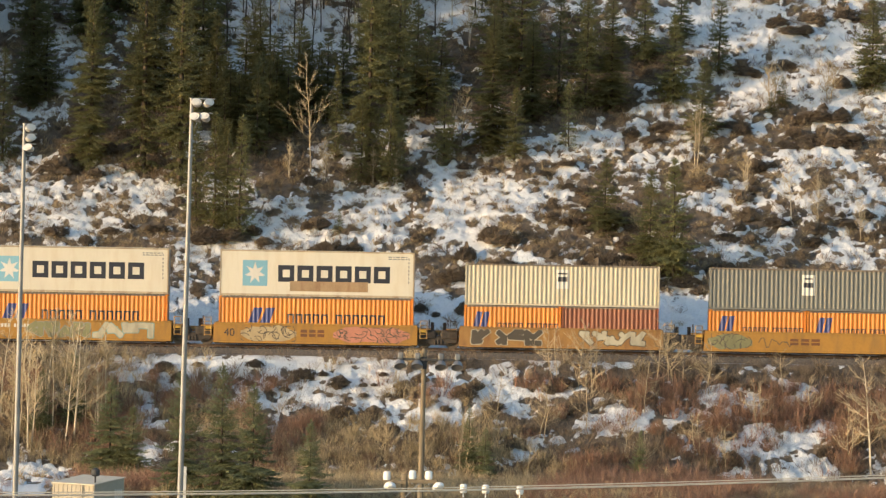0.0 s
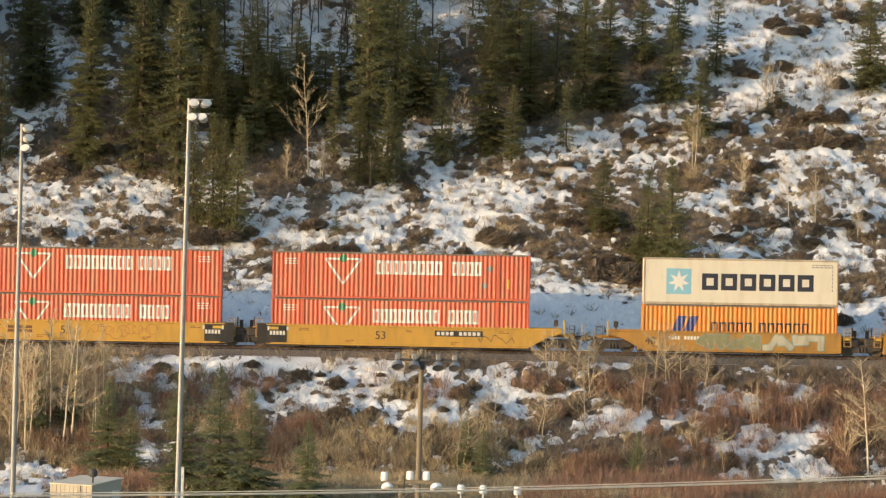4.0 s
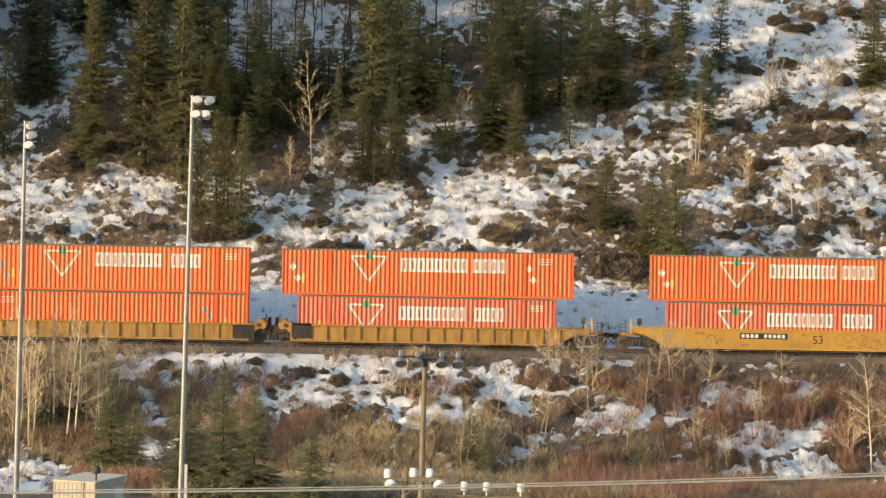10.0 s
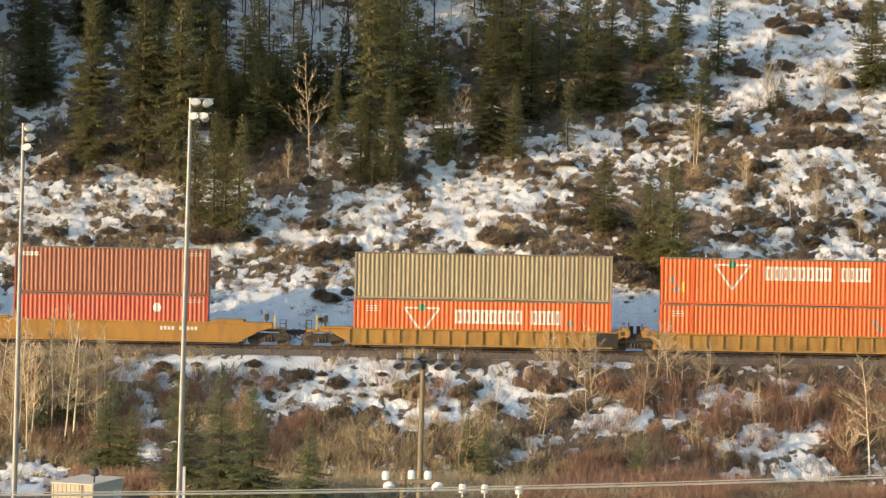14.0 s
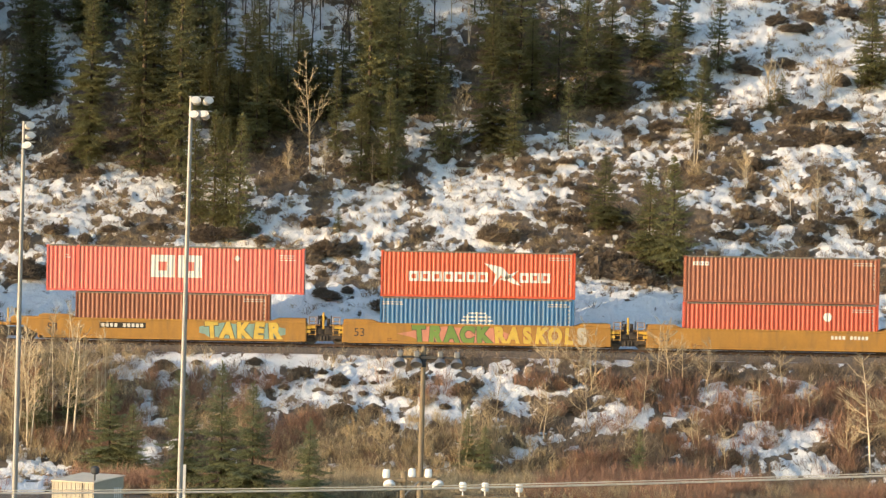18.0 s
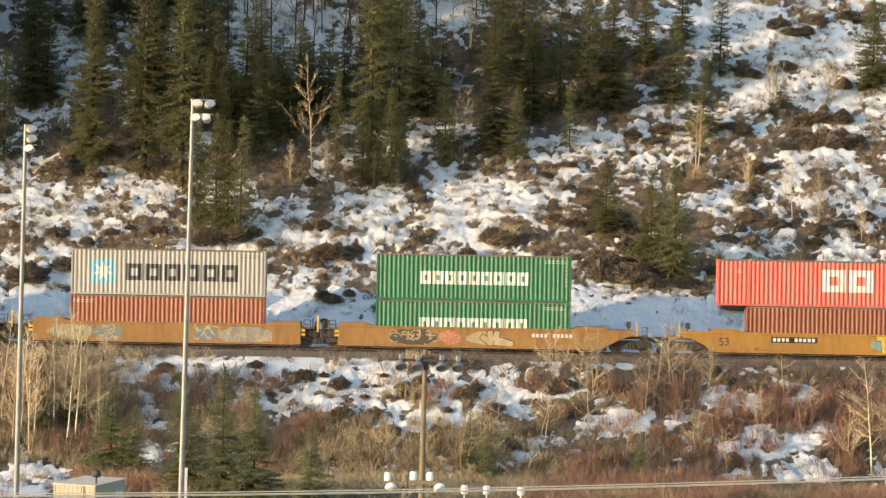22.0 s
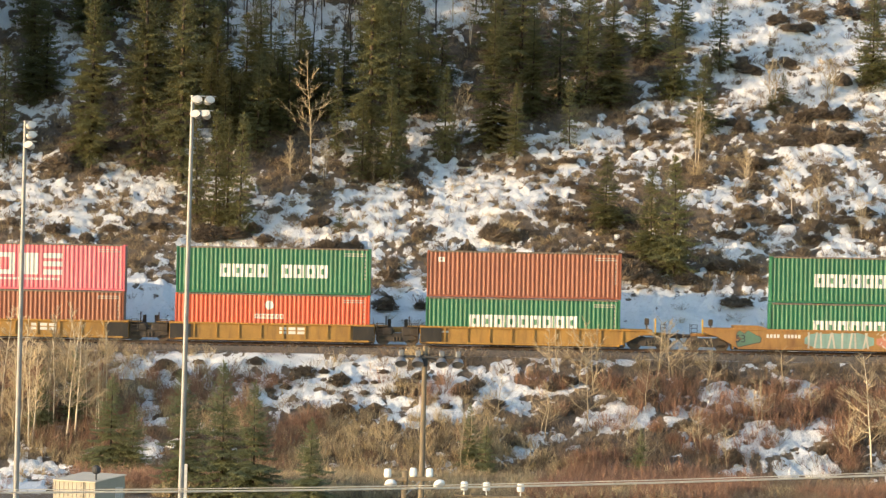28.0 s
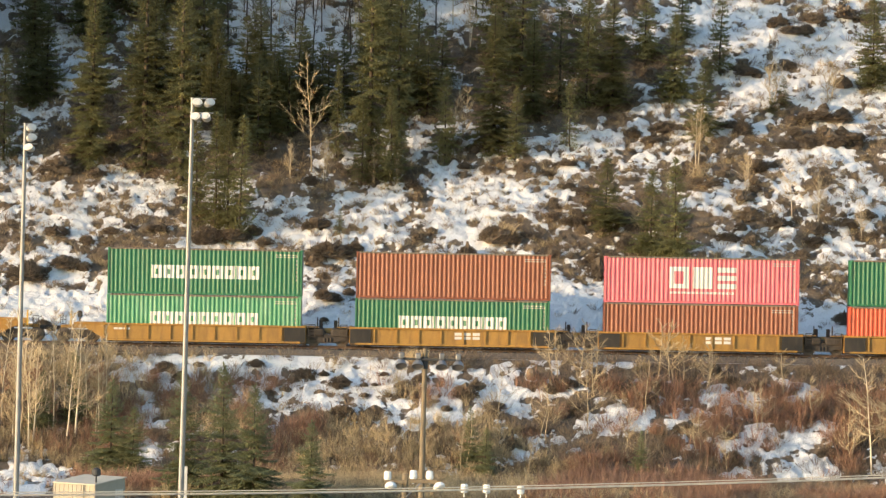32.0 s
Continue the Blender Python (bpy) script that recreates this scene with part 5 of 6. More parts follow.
def star(cx, cz, r, k=7, inner=0.42):
    pts = []
    for i in range(2 * k):
        a = math.pi * i / k + math.pi / 2
        q = r if i % 2 == 0 else r * inner
        pts.append((cx + q * math.cos(a), cz + q * math.sin(a)))
    return pts


def mark_star_line(con, L, H, flat, dark=P_DARK, stain=False):
    c = -L / 2 + 2.2 if flat else -L / 2 + 2.0
    d = Decal(flat)
    d.rect(c - 0.78, c + 0.78, H / 2 - 0.80, H / 2 + 0.80)
    d.put("logo_panel", P_SKY, con, "light blue square logo panel")
    d = Decal(flat, 0.008)
    d.poly(star(c, H / 2, 0.70))
    d.put("logo_star", P_WHITE, con, "white star")
    x0 = c + 1.45
    lettering(con, dark, flat, x0, x0 + 7.0, H / 2 - 0.52, H / 2 + 0.52, 6, 0.28, 0.16)
    codes(con, L, H, flat, 1, P_GREYMARK)
    if stain:
        d = Decal(flat, 0.006)
        d.rect(-1.7, 3.2, 0.35, 0.98)
        d.put("rust_stain", P_STAIN, con, "rubbed brown patch")


def mark_two_flags(con, L, H, x=None, w=1.0):
    """Slanted blue flags and a dark wordmark, low on the wall."""
    c = -L / 2 + 2.6 if x is None else x
    d = Decal(False)
    for k in range(2):
        o = c - 0.45 * w + k * 0.75 * w
        d.poly([(o - 0.42 * w, 1.0), (o + 0.20 * w, 1.0), (o + 0.62 * w, 2.2), (o + 0.05 * w, 2.2)])
    d.put("logo", P_BLUE, con, "blue slanted flag logo")
    lettering(con, P_DARK, False, c + 1.7 * w, c + 1.7 * w + 6.1 * w, 1.0, 1.0 + 0.85 * w, 11, 0.26, 0.2, (5,))


def mark_triangle(con, L, H, logo_x, word_x, word_w=6.6, diamonds=(), grey=False, rows=(), stretch=0, word=True, low=0.0):
    """White outlined triangle with a green leaf, wide white wordmark, diamond placards."""
    flat = False
    top, bot = H - 0.42 - low, H - 1.98 - low
    if word:
        d = Decal(flat)
        d.line((logo_x - 1.1, top), (logo_x + 1.1, top), 0.12)
        d.line((logo_x - 1.1, top), (logo_x, bot), 0.13)
        d.line((logo_x + 1.1, top), (logo_x, bot), 0.13)
        d.put("logo_triangle", P_WHITE, con, "white triangle outline")
        d = Decal(flat, 0.009)
        d.poly([(logo_x + 0.24 * math.cos(a / 10 * 6.283), top + 0.03 + 0.26 * math.sin(a / 10 * 6.283)) for a in range(10)])
        d.put("logo_leaf", P_LEAF, con, "green leaf")
        lettering(con, P_WHITE, flat, word_x, word_x + word_w * 0.63, H - 1.35 - low, H - 0.48 - low, 8, 0.36, 0.13)
        lettering(con, P_WHITE, flat, word_x + word_w * (0.72 if stretch else 0.685), word_x + word_w, H - 1.35 - low, H - 0.48 - low, 4, 0.36, 0.13)
    if diamonds:
        for x, z in diamonds:
            d = Decal(flat)
            d.poly([(x - 0.24, z), (x, z - 0.24), (x + 0.24, z), (x, z + 0.24)])
            d.put("placard", P_GREYMARK if grey else P_WHITE, con, "diamond placard")
    d = Decal(flat)
    for x in rows:
        d.small_rows(x - 0.4, x + 0.4, H - 0.42, 3, 0.06, 0.15)
    if rows:
        d.put("code_strip", P_WHITE, con)
    d = Decal(flat)
    x = -L / 2 + 1.35 if rows and rows[0] > 0 else L / 2 - 1.35
    d.rect(x - 0.09, x + 0.09, 0.75, 1.35)
    d.put("hazard_strip", P_GOLD, con, "yellow strip")


def mark_word(con, L, H, x0, x1, z0, z1, n, mat=P_WHITE, weight=0.36, words=(), gap=0.13):
    lettering(con, mat, False, x0, x1, z0, z1, n, weight, gap, words)


# ---- well cars ----
def text_mesh(body, size, material, name):
    c = bpy.data.curves.new(name, "FONT")
    c.body, c.size, c.align_x, c.align_y, c.extrude = body, size, "CENTER", "CENTER", 0.003
    o = bpy.data.objects.new(name, c)
    scene.collection.objects.link(o)
    me = bpy.data.meshes.new_from_object(o.evaluated_get(bpy.context.evaluated_depsgraph_get()))
    bpy.data.objects.remove(o)
    me.materials.clear()
    me.materials.append(material)
    return me


SIDE_Y = -1.47
WHEELS = []


def truck(car, x):
    """A two-axle truck under the car: cast side frames, springs, bolster, and wheelsets that roll."""
    t = part("bolster", boxes((-0.25, 0.25, -1.1, 1.1, 0.45, 0.72), bevel=0.03), P_TRUCK, car)
    t.matrix_basis = pose(x, 0, 0)
    for s in (-1, 1):
        bm = bmesh.new()
        prism(bm, [(-1.15, 0.52), (-1.15, 0.36), (-0.75, 0.36), (-0.42, 0.20), (0.42, 0.20), (0.75, 0.36), (1.15, 0.36), (1.15, 0.52), (0.55, 0.74), (-0.55, 0.74)], s * 1.0 - 0.08, s * 1.0 + 0.08)
        part("side_frame", bm, P_TRUCK, t)
        bm = bmesh.new()
        for dx in (-0.2, 0.0, 0.2):
            rod(bm, (dx, s * 1.1, 0.25), (dx, s * 1.1, 0.5), 0.075, n=8)
        part("spring_pack", bm, P_TRUCK, t)
    part("brake_rigging", boxes((-0.62, 0.62, -0.62, 0.62, 0.24, 0.50), (-0.40, 0.40, -0.95, 0.95, 0.30, 0.42), bevel=0.03), P_TRUCK, t)
    for dx in (-0.89, 0.89):
        bm = bmesh.new()
        rod(bm, (0, -1.05, 0), (0, 1.05, 0), 0.08, n=10)
        for s in (-1, 1):
            rod(bm, (0, s * 0.70, 0), (0, s * 0.83, 0), 0.42, n=20)
            rod(bm, (0, s * 0.66, 0), (0, s * 0.70, 0), 0.46, n=20)
            rod(bm, (0, s * 0.83, 0), (0, s * 0.86, 0), 0.30, 0.2, n=12)
        w = part("wheelset", bm, P_TYRE, t)
        w.matrix_basis = pose(dx, 0, 0.42)
        WHEELS.append((w, dx))


def end_gear(car, x, e, mat):
    """The platform, coupler, handrails and ladder beyond the well at the end of a set of cars."""
    part("end_platform", boxes((min(x, x + e * 2.3), max(x, x + e * 2.3), -0.55, 0.55, 0.85, 1.05), (x + e * 1.4 - 0.5, x + e * 1.4 + 0.5, -1.3, 1.3, 1.00, 1.06), bevel=0.01), mat, car)
    bm = boxes((min(x + e * 2.3, x + e * 3.05), max(x + e * 2.3, x + e * 3.05), -0.13, 0.13, 0.72, 0.98), bevel=0.03)
    box(bm, x + e * 3.1 - 0.14, x + e * 3.1 + 0.14, -0.2, 0.2, 0.62, 1.02, 0.04)
    part("coupler", bm, P_TRUCK, car)
    bm = bmesh.new()
    for dx, y in ((1.95, -1.2), (2.3, -1.2), (2.3, 1.2)):
        rod(bm, (x + e * dx, y, 0.5), (x + e * dx, y, 1.62), 0.022, n=6)
    for z in (0.6, 0.86, 1.12, 1.38, 1.60):
        rod(bm, (x + e * 1.95, -1.2, z), (x + e * 2.3, -1.2, z), 0.018, n=6)
    rod(bm, (x + e * 2.3, -1.2, 1.5), (x + e * 2.3, 1.2, 1.5), 0.02, n=6)
    part("hand_post", boxes((x + e * 1.62 - 0.05, x + e * 1.62 + 0.05, -1.40, -1.33, 1.0, 1.95), bevel=0.012), P_GOLD, car, "yellow upright grab post")
    part("ladder", bm, P_TRUCK, car)
    bm = bmesh.new()
    rod(bm, (x + e * 1.1, -0.9, 1.1), (x + e * 1.1, -0.9, 1.75), 0.05, n=8)
    box(bm, x + e * 1.1 - 0.14, x + e * 1.1 + 0.14, -1.0, -0.8, 1.55, 1.95, 0.03)
    part("brake_stand", bm, P_TRUCK, car)
    bm = bmesh.new()
    pts = [Vector((x + e * (2.3 + 0.09 * i), -0.35, 0.66 - 0.30 * math.sin(math.pi * i / 8))) for i in range(9)]
    for a, b in zip(pts, pts[1:]):
        rod(bm, a, b, 0.025, n=6)
    part("air_hose", bm, P_TRUCK, car)


def well_car(well, style, mat, left, right, label, reach_left, reach_right, panels=False, raised=False):
    """One well of a double-stack car. left, right: 'joint' shares a truck with the next well, 'end' has its own.
    reach: distance from the middle to the truck at that side (0: the neighbour owns it)."""
    car = tagged(new("well_car"), label, "railway car", "double-stack well cars")
    h = well / 2
    top, bot = (1.14 if style == "ribbed" else 1.32), 0.16
    for s in (-1, 1):
        y0, y1 = sorted((s * 1.47, s * 1.39))
        out = []
        if left == "end":
            out += [(-h - 1.75, top), (-h - 1.75, top - 0.22), (-h - 0.95, 0.86)]
        else:
            out += [(-h, top), (-h, bot + 0.02)]
        out += [(-h + (0.35 if left == "end" else 0.0), bot), (h - (0.35 if right == "end" else 0.0), bot)]
        if right == "end":
            out += [(h + 0.95, 0.86), (h + 1.75, top - 0.22), (h + 1.75, top)]
        else:
            out += [(h, bot + 0.02), (h, top)]
        if style == "ribbed":
            y0, y1 = sorted((s * 1.40, s * 1.34))
        panel, chord = (P_OCHRE_DARK, P_YELLOW) if style == "ribbed" else (mat, mat)
        side = part("side_sill", prism(bmesh.new(), out, y0, y1), panel, car)
        yo = sorted((s * 1.50, s * 1.36))
        part("top_chord", boxes((-h - (1.75 if left == "end" else 0), h + (1.75 if right == "end" else 0), yo[0], yo[1], top - 0.02, top + 0.10), bevel=0.02), chord, car)
        part("bottom_chord", boxes((-h + 0.3, h - 0.3, yo[0] + (0.004 if s > 0 else 0), yo[1] - (0.004 if s < 0 else 0), bot - 0.03, bot + 0.10), bevel=0.015), mat, car)
        if style == "ribbed":
            n = int(round(well / (1.03 if well > 14 else 1.42)))
            rib = None
            for i in range(n + 1):
                x = -h + 0.12 + (well - 0.24) * i / n
                ys = sorted((s * 1.49, s * 1.40))
                if rib is None:
                    rib = part("rib", prism(bmesh.new(), [(-0.055, bot + 0.09), (0.055, bot + 0.09), (0.045, top - 0.02), (-0.045, top - 0.02)], ys[0], ys[1]), mat, car)
                    rib.matrix_basis = pose(x, 0, 0)
                else:
                    share(rib, "rib", car, pose(x, 0, 0))
    if raised:
        for e in (-1, 1):
            for s in (-1, 1):
                ys = sorted((s * 1.475, s * 1.40))
                plate = [(e * (h - 2.25), top + 0.08), (e * (h - 1.75), top + 0.27), (e * (h - 0.02), top + 0.27), (e * (h - 0.02), top + 0.08)]
                part("raised_end_plate", prism(bmesh.new(), plate, ys[0], ys[1]), mat, car)
            part("end_deck", boxes((min(e * (h - 1.8), e * h), max(e * (h - 1.8), e * h), -1.38, 1.38, top + 0.16, top + 0.22)), P_TRUCK, car)
    part("well_floor", boxes((-h, h, -1.33, 1.33, 0.06, 0.14)), P_TRUCK, car)
    for e, kind, reach in ((-1, left, reach_left), (1, right, reach_right)):
        part("bulkhead", boxes((e * h - 0.06, e * h + 0.06, -1.33, 1.33, 0.15, 1.28), bevel=0.01), mat, car)
        if kind == "end":
            end_gear(car, e * (h + 0.3), e, mat)
            truck(car, e * (h + 1.55))
        else:
            r = abs(reach) if reach else 1.5
            tip = h + r
            for s in (-1, 1):
                ys = sorted((s * 1.44, s * 1.36))
                if style == "ribbed" and well > 14:
                    gusset = [(e * h, 1.34), (e * (h + 0.80), 1.34), (e * (h + 0.80), 0.98), (e * (h + 0.62), 0.86), (e * (h + 0.40), 0.92), (e * (h + 0.18), 0.80), (e * h, 0.50)]
                    part("end_gusset", prism(bmesh.new(), gusset, ys[0], ys[1]), P_YELLOW, car, "ochre end plate cut out over the wheel")
                    part("end_step", boxes((min(e * (h + 0.30), e * (h + 0.62)), max(e * (h + 0.30), e * (h + 0.62)), min(s * 1.47, s * 1.36), max(s * 1.47, s * 1.36), 1.34, 1.52), bevel=0.02), P_YELLOW, car)
                    part("step_slot", boxes((min(e * (h + 0.20), e * (h + 0.48)), max(e * (h + 0.20), e * (h + 0.48)), s * 1.452 - 0.006, s * 1.452 + 0.006, 1.0, 1.24)), P_TRUCK, car)
                if raised:
                    for z in (0.70, 0.96):
                        part("corner_plate", boxes((min(e * (h - 0.02), e * (h + 0.28)), max(e * (h - 0.02), e * (h + 0.28)), s * 1.40 - 0.02, s * 1.40 + 0.02, z, z + 0.17)), P_GOLD, car, "yellow reflector plate")
            if raised and e > 0:
                part("hand_post", boxes((h + 1.02, h + 1.15, -1.42, -1.36, 0.95, 2.0), bevel=0.015), P_GOLD, car, "yellow upright grab post")
            part("hose_bundle", rod(bmesh.new(), (e * (h + 0.5), -1.0, 1.02), (e * (h + 1.3), -0.9, 0.86), 0.09, n=8), P_TRUCK, car)
            part("joint_arm", boxes((min(e * h, e * tip), max(e * h, e * tip), -0.45, 0.45, 0.78, 1.12), bevel=0.03), mat, car)
            part("platform_step", boxes((e * (h + 0.45) - 0.4, e * (h + 0.45) + 0.4, -1.35, 1.35, 1.16, 1.22), bevel=0.01), mat, car)
            bm = bmesh.new()
            tall = 1.72 if style == "smooth" else 1.36
            for dx in (0.2, 0.62):
                rod(bm, (e * (h + dx), -1.38, 0.55), (e * (h + dx), -1.38, tall), 0.030, n=6)
            for z in (0.6, 0.6 + (tall - 0.62) / 4, 0.6 + (tall - 0.62) / 2, 0.6 + (tall - 0.62) * 0.75, tall - 0.02):
                rod(bm, (e * (h + 0.2), -1.38, z), (e * (h + 0.62), -1.38, z), 0.022, n=6)
            part("ladder", bm, P_TRUCK if mat in (P_RUSTY, P_OCHRE) else P_OCHRE, car)
            bm = bmesh.new()
            rod(bm, (e * (h + 0.75), -0.6, 1.1), (e * (h + 0.75), -0.6, 1.8), 0.04, n=8)
            part("brake_post", bm, P_TRUCK, car)
            part("brake_cylinder", rod(bmesh.new(), (e * (h + 0.95), 0.3, 1.0), (e * (h + 0.95), 0.3, 1.6), 0.12, n=10), P_TRUCK, car)
            part("joint_cover", boxes((min(e * (h + 0.1), e * (h + 1.2)), max(e * (h + 0.1), e * (h + 1.2)), -1.15, 1.15, 0.58, 1.12), bevel=0.08), P_TRUCK, car)
            if mat in (P_YELLOW, P_YELLOW_NEW):
                part("grab_box", boxes((e * (h + 0.35) - 0.22, e * (h + 0.35) + 0.22, -1.36, -1.16, 0.98, 1.16), bevel=0.02), P_GOLD, car)
            if reach:
                truck(car, e * tip)
    if panels:
        for e in panels:
            ext = 0.55 if style == "smooth" else 0.02
            part("black_panel", boxes((min(e * (h - 1.3), e * (h + ext)), max(e * (h - 1.3), e * (h + ext)), SIDE_Y - 0.025, SIDE_Y - 0.001, bot + 0.03, top + (0.11 if style == "smooth" else -0.03))), P_BLACK, car, "black end panel")
            if style == "ribbed":
                continue
            d = Decal(True, 0.006, SIDE_Y - 0.025)
            for k in range(5):
                d.rect(e * (h - 0.75) - 0.5 + k * 0.2, e * (h - 0.75) - 0.36 + k * 0.2, 0.72, 0.97)
            d.rect(e * (h - 1.35) - 0.06, e * (h - 1.35) + 0.06, 1.0, 1.24)
            d.rect(e * (h - 0.15) - 0.06, e * (h - 0.15) + 0.06, 1.0, 1.24)
            d.put("panel_print", P_WHITE, car)
            d = Decal(True, 0.006, SIDE_Y - 0.025)
            d.rect(e * (h - 0.5) - 0.28, e * (h - 0.5) + 0.28, 1.05, 1.22)
            d.put("warning_label", P_GOLD, car)
    return car


def car_text(car, body, x, z=0.78, size=0.72, mat=None):
    me = text_mesh(body, size, mat or P_DARK, "number")
    o = new("number", me)
    o.parent, o.matrix_basis = car, pose(x, SIDE_Y - 0.008, z, 90, 0, 0)


def car_plate(car, x, w=3.0, white=True, z=0.98, dark=True):
    if dark:
        d = Decal(True, 0.005, SIDE_Y)
        d.rect(x - w / 2, x + w / 2, z - 0.18, z + 0.18)
        d.put("number_panel", P_BLACK, car, "black panel with white bars")
    d = Decal(True, 0.009, SIDE_Y)
    for i in range(10):
        if i == 4:
            continue
        d.rect(x - w / 2 + 0.12 + i * (w - 0.2) / 10, x - w / 2 + 0.12 + (i + 0.68) * (w - 0.2) / 10, z - 0.11, z + 0.11)
    d.put("number_print", P_WHITE, car)


def car_logo(car, x, w, z=0.8, h=0.4, mat=None, wall=SIDE_Y):
    d = Decal(True, 0.006, wall)
    for k in range(3):
        o = x + (k - 1) * w / 3
        d.rect(o - w * 0.13, o + w * 0.13, z + h * 0.08, z + h / 2)
        d.rect(o - w * 0.13, o + w * 0.13, z - h / 2, z - h * 0.08)
    d.put("logo", mat or P_BROWNMARK, car)


GRAFFITI = {}


def spray(name, c):
    if name not in GRAFFITI:
        c = tuple(0.82 * v + 0.18 * w for v, w in zip(c, (0.36, 0.27, 0.16)))      # thin and weathered
        GRAFFITI[name] = paint("spray_" + name, c, 0.25, GRIME, 0.35, 0.6)
    return GRAFFITI[name]


COLOURS = {"green": (0.16, 0.36, 0.04), "gold": (0.86, 0.60, 0.05), "pale": (0.62, 0.58, 0.44), "pink": (0.72, 0.26, 0.17), "aqua": (0.22, 0.45, 0.42), "black": (0.03, 0.03, 0.03),
    "grey": (0.34, 0.36, 0.33), "dark": (0.06, 0.055, 0.05), "white": (0.72, 0.68, 0.58), "rust": (0.42, 0.12, 0.04), "moss": (0.28, 0.29, 0.13), "teal": (0.05, 0.22, 0.16), "sand": (0.60, 0.46, 0.25), "olive": (0.43, 0.38, 0.21), "slate": (0.20, 0.25, 0.27)}


def graffiti(car, x0, x1, fill, line, n, z0=0.30, z1=1.27, seed=0, halo=None):
    """A row of bulging spray-painted shapes with an outline, on the near side of the car."""
    rng = random.Random(seed)
    w = (x1 - x0) / n
    zc, hz = (z0 + z1) / 2, (z1 - z0) / 2

    def bar(d, p, q, wide, depth):
        dx, dz = q[0] - p[0], q[1] - p[1]
        L = math.hypot(dx, dz) + 1e-6
        ux, uz = dx / L, dz / L
        a, e = wide / 2, wide * 0.35
        pts = [(p[0] - ux * e - uz * a, p[1] - uz * e + ux * a), (p[0] - ux * e * 1.4, p[1] - uz * e * 1.4), (p[0] - ux * e + uz * a, p[1] - uz * e - ux * a),
               (q[0] + ux * e + uz * a, q[1] + uz * e - ux * a), (q[0] + ux * e * 1.4, q[1] + uz * e * 1.4), (q[0] + ux * e - uz * a, q[1] + uz * e + ux * a)]
        d.face([(x, max(0.17, min(1.30, z))) for x, z in pts], SIDE_Y - depth)

    if halo:
        d = Decal(True, 0.003, SIDE_Y)
        edge = []
        m = 4 * n
        for i in range(m):
            edge.append((x0 - 0.2 + (x1 - x0 + 0.4) * i / (m - 1), min(1.30, z1 + rng.uniform(-0.16, 0.06))))
        for i in range(m):
            edge.append((x1 + 0.2 - (x1 - x0 + 0.4) * i / (m - 1), max(0.17, z0 + rng.uniform(-0.06, 0.16))))
        d.face(edge, SIDE_Y - 0.003)
        d.put("graffiti_cloud", spray(halo, COLOURS[halo]), car, "spray-painted background cloud")
    for i in range(n):
        cx = x0 + w * (i + 0.5)
        grid = [(cx + a * w * 0.36 + rng.uniform(-0.05, 0.05), zc + b * hz * 0.62 + rng.uniform(-0.05, 0.05)) for a in (-1, 0, 1) for b in (-1, 0, 1)]
        strokes = []
        at_ = rng.choice((0, 2, 6, 8))
        for _ in range(rng.randint(3, 5)):
            to = rng.choice([k for k in range(9) if k != at_])
            strokes.append((grid[at_], grid[to]))
            at_ = to
        thick = min(0.34, 0.30 * w + 0.06)
        under, over = Decal(True, 0.006, SIDE_Y), Decal(True, 0.010, SIDE_Y)
        for k, (p, q) in enumerate(strokes):
            bar(under, p, q, thick + 0.11, 0.006 + 0.0004 * k + 0.0002 * (i % 2))
            bar(over, p, q, thick, 0.010 + 0.0004 * k + 0.0002 * (i % 2))
        under.put("graffiti_outline", spray(line, COLOURS[line]), car)
        over.put("graffiti_letter_shape", spray(fill, COLOURS[fill]), car)


def spray_word(car, body, x, width, fill, line, height=1.36, z=0.73):
    """A fat sprayed word with a dark rim, letter by letter, on the near side of the car."""
    w = width / len(body)
    for i, letter in enumerate(body):
        for name, mat, fat, depth in (("graffiti_outline", line, 0.098, 0.007), ("graffiti_letter", fill, 0.062, 0.012)):
            c = bpy.data.curves.new(name, "FONT")
            c.body, c.size, c.align_x, c.align_y, c.offset, c.extrude = letter, 1.0, "CENTER", "CENTER", fat, 0.001
            o = bpy.data.objects.new(name, c)
            scene.collection.objects.link(o)
            me = bpy.data.meshes.new_from_object(o.evaluated_get(bpy.context.evaluated_depsgraph_get()))
            bpy.data.objects.remove(o)
            me.materials.clear()
            me.materials.append(spray(mat, COLOURS[mat]))
            ob = new(name, me)
            ob.parent = car
            tip = (-5, 4, -3, 6, -4, 3, -6)[i % 7]
            ob.matrix_basis = pose(x + w * (i + 0.5), SIDE_Y - depth - 0.0008 * (i % 2), z, 90, tip, 0) @ Matrix.Diagonal((w * 1.22, height * 1.02, 1, 1))


def cloud(car, x0, x1, colour, seed, z0=0.22, z1=1.29, point=0.0):
    """A flat sprayed ground under a piece, with an uneven rim and perhaps a pointed end."""
    rng = random.Random(seed)
    n = max(6, int((x1 - x0) * 3))
    ease = [max(0, 1 - min(i, n - 1 - i) / 2.0) * 0.3 for i in range(n)]      # rounded ends
    top = [(x0 + (x1 - x0) * i / (n - 1), z1 - rng.uniform(0, 0.14) - ease[i]) for i in range(n)]
    low = [(x1 - (x1 - x0) * i / (n - 1), z0 + rng.uniform(0, 0.14) + ease[i]) for i in range(n)]
    edge = top + low + ([(x0 - point, (z0 + z1) / 2)] if point else [])
    d = Decal(True, 0.003, SIDE_Y)
    d.face(edge, SIDE_Y - 0.003)
    d.put("graffiti_cloud", spray(colour, COLOURS[colour]), car, "spray-painted background cloud")


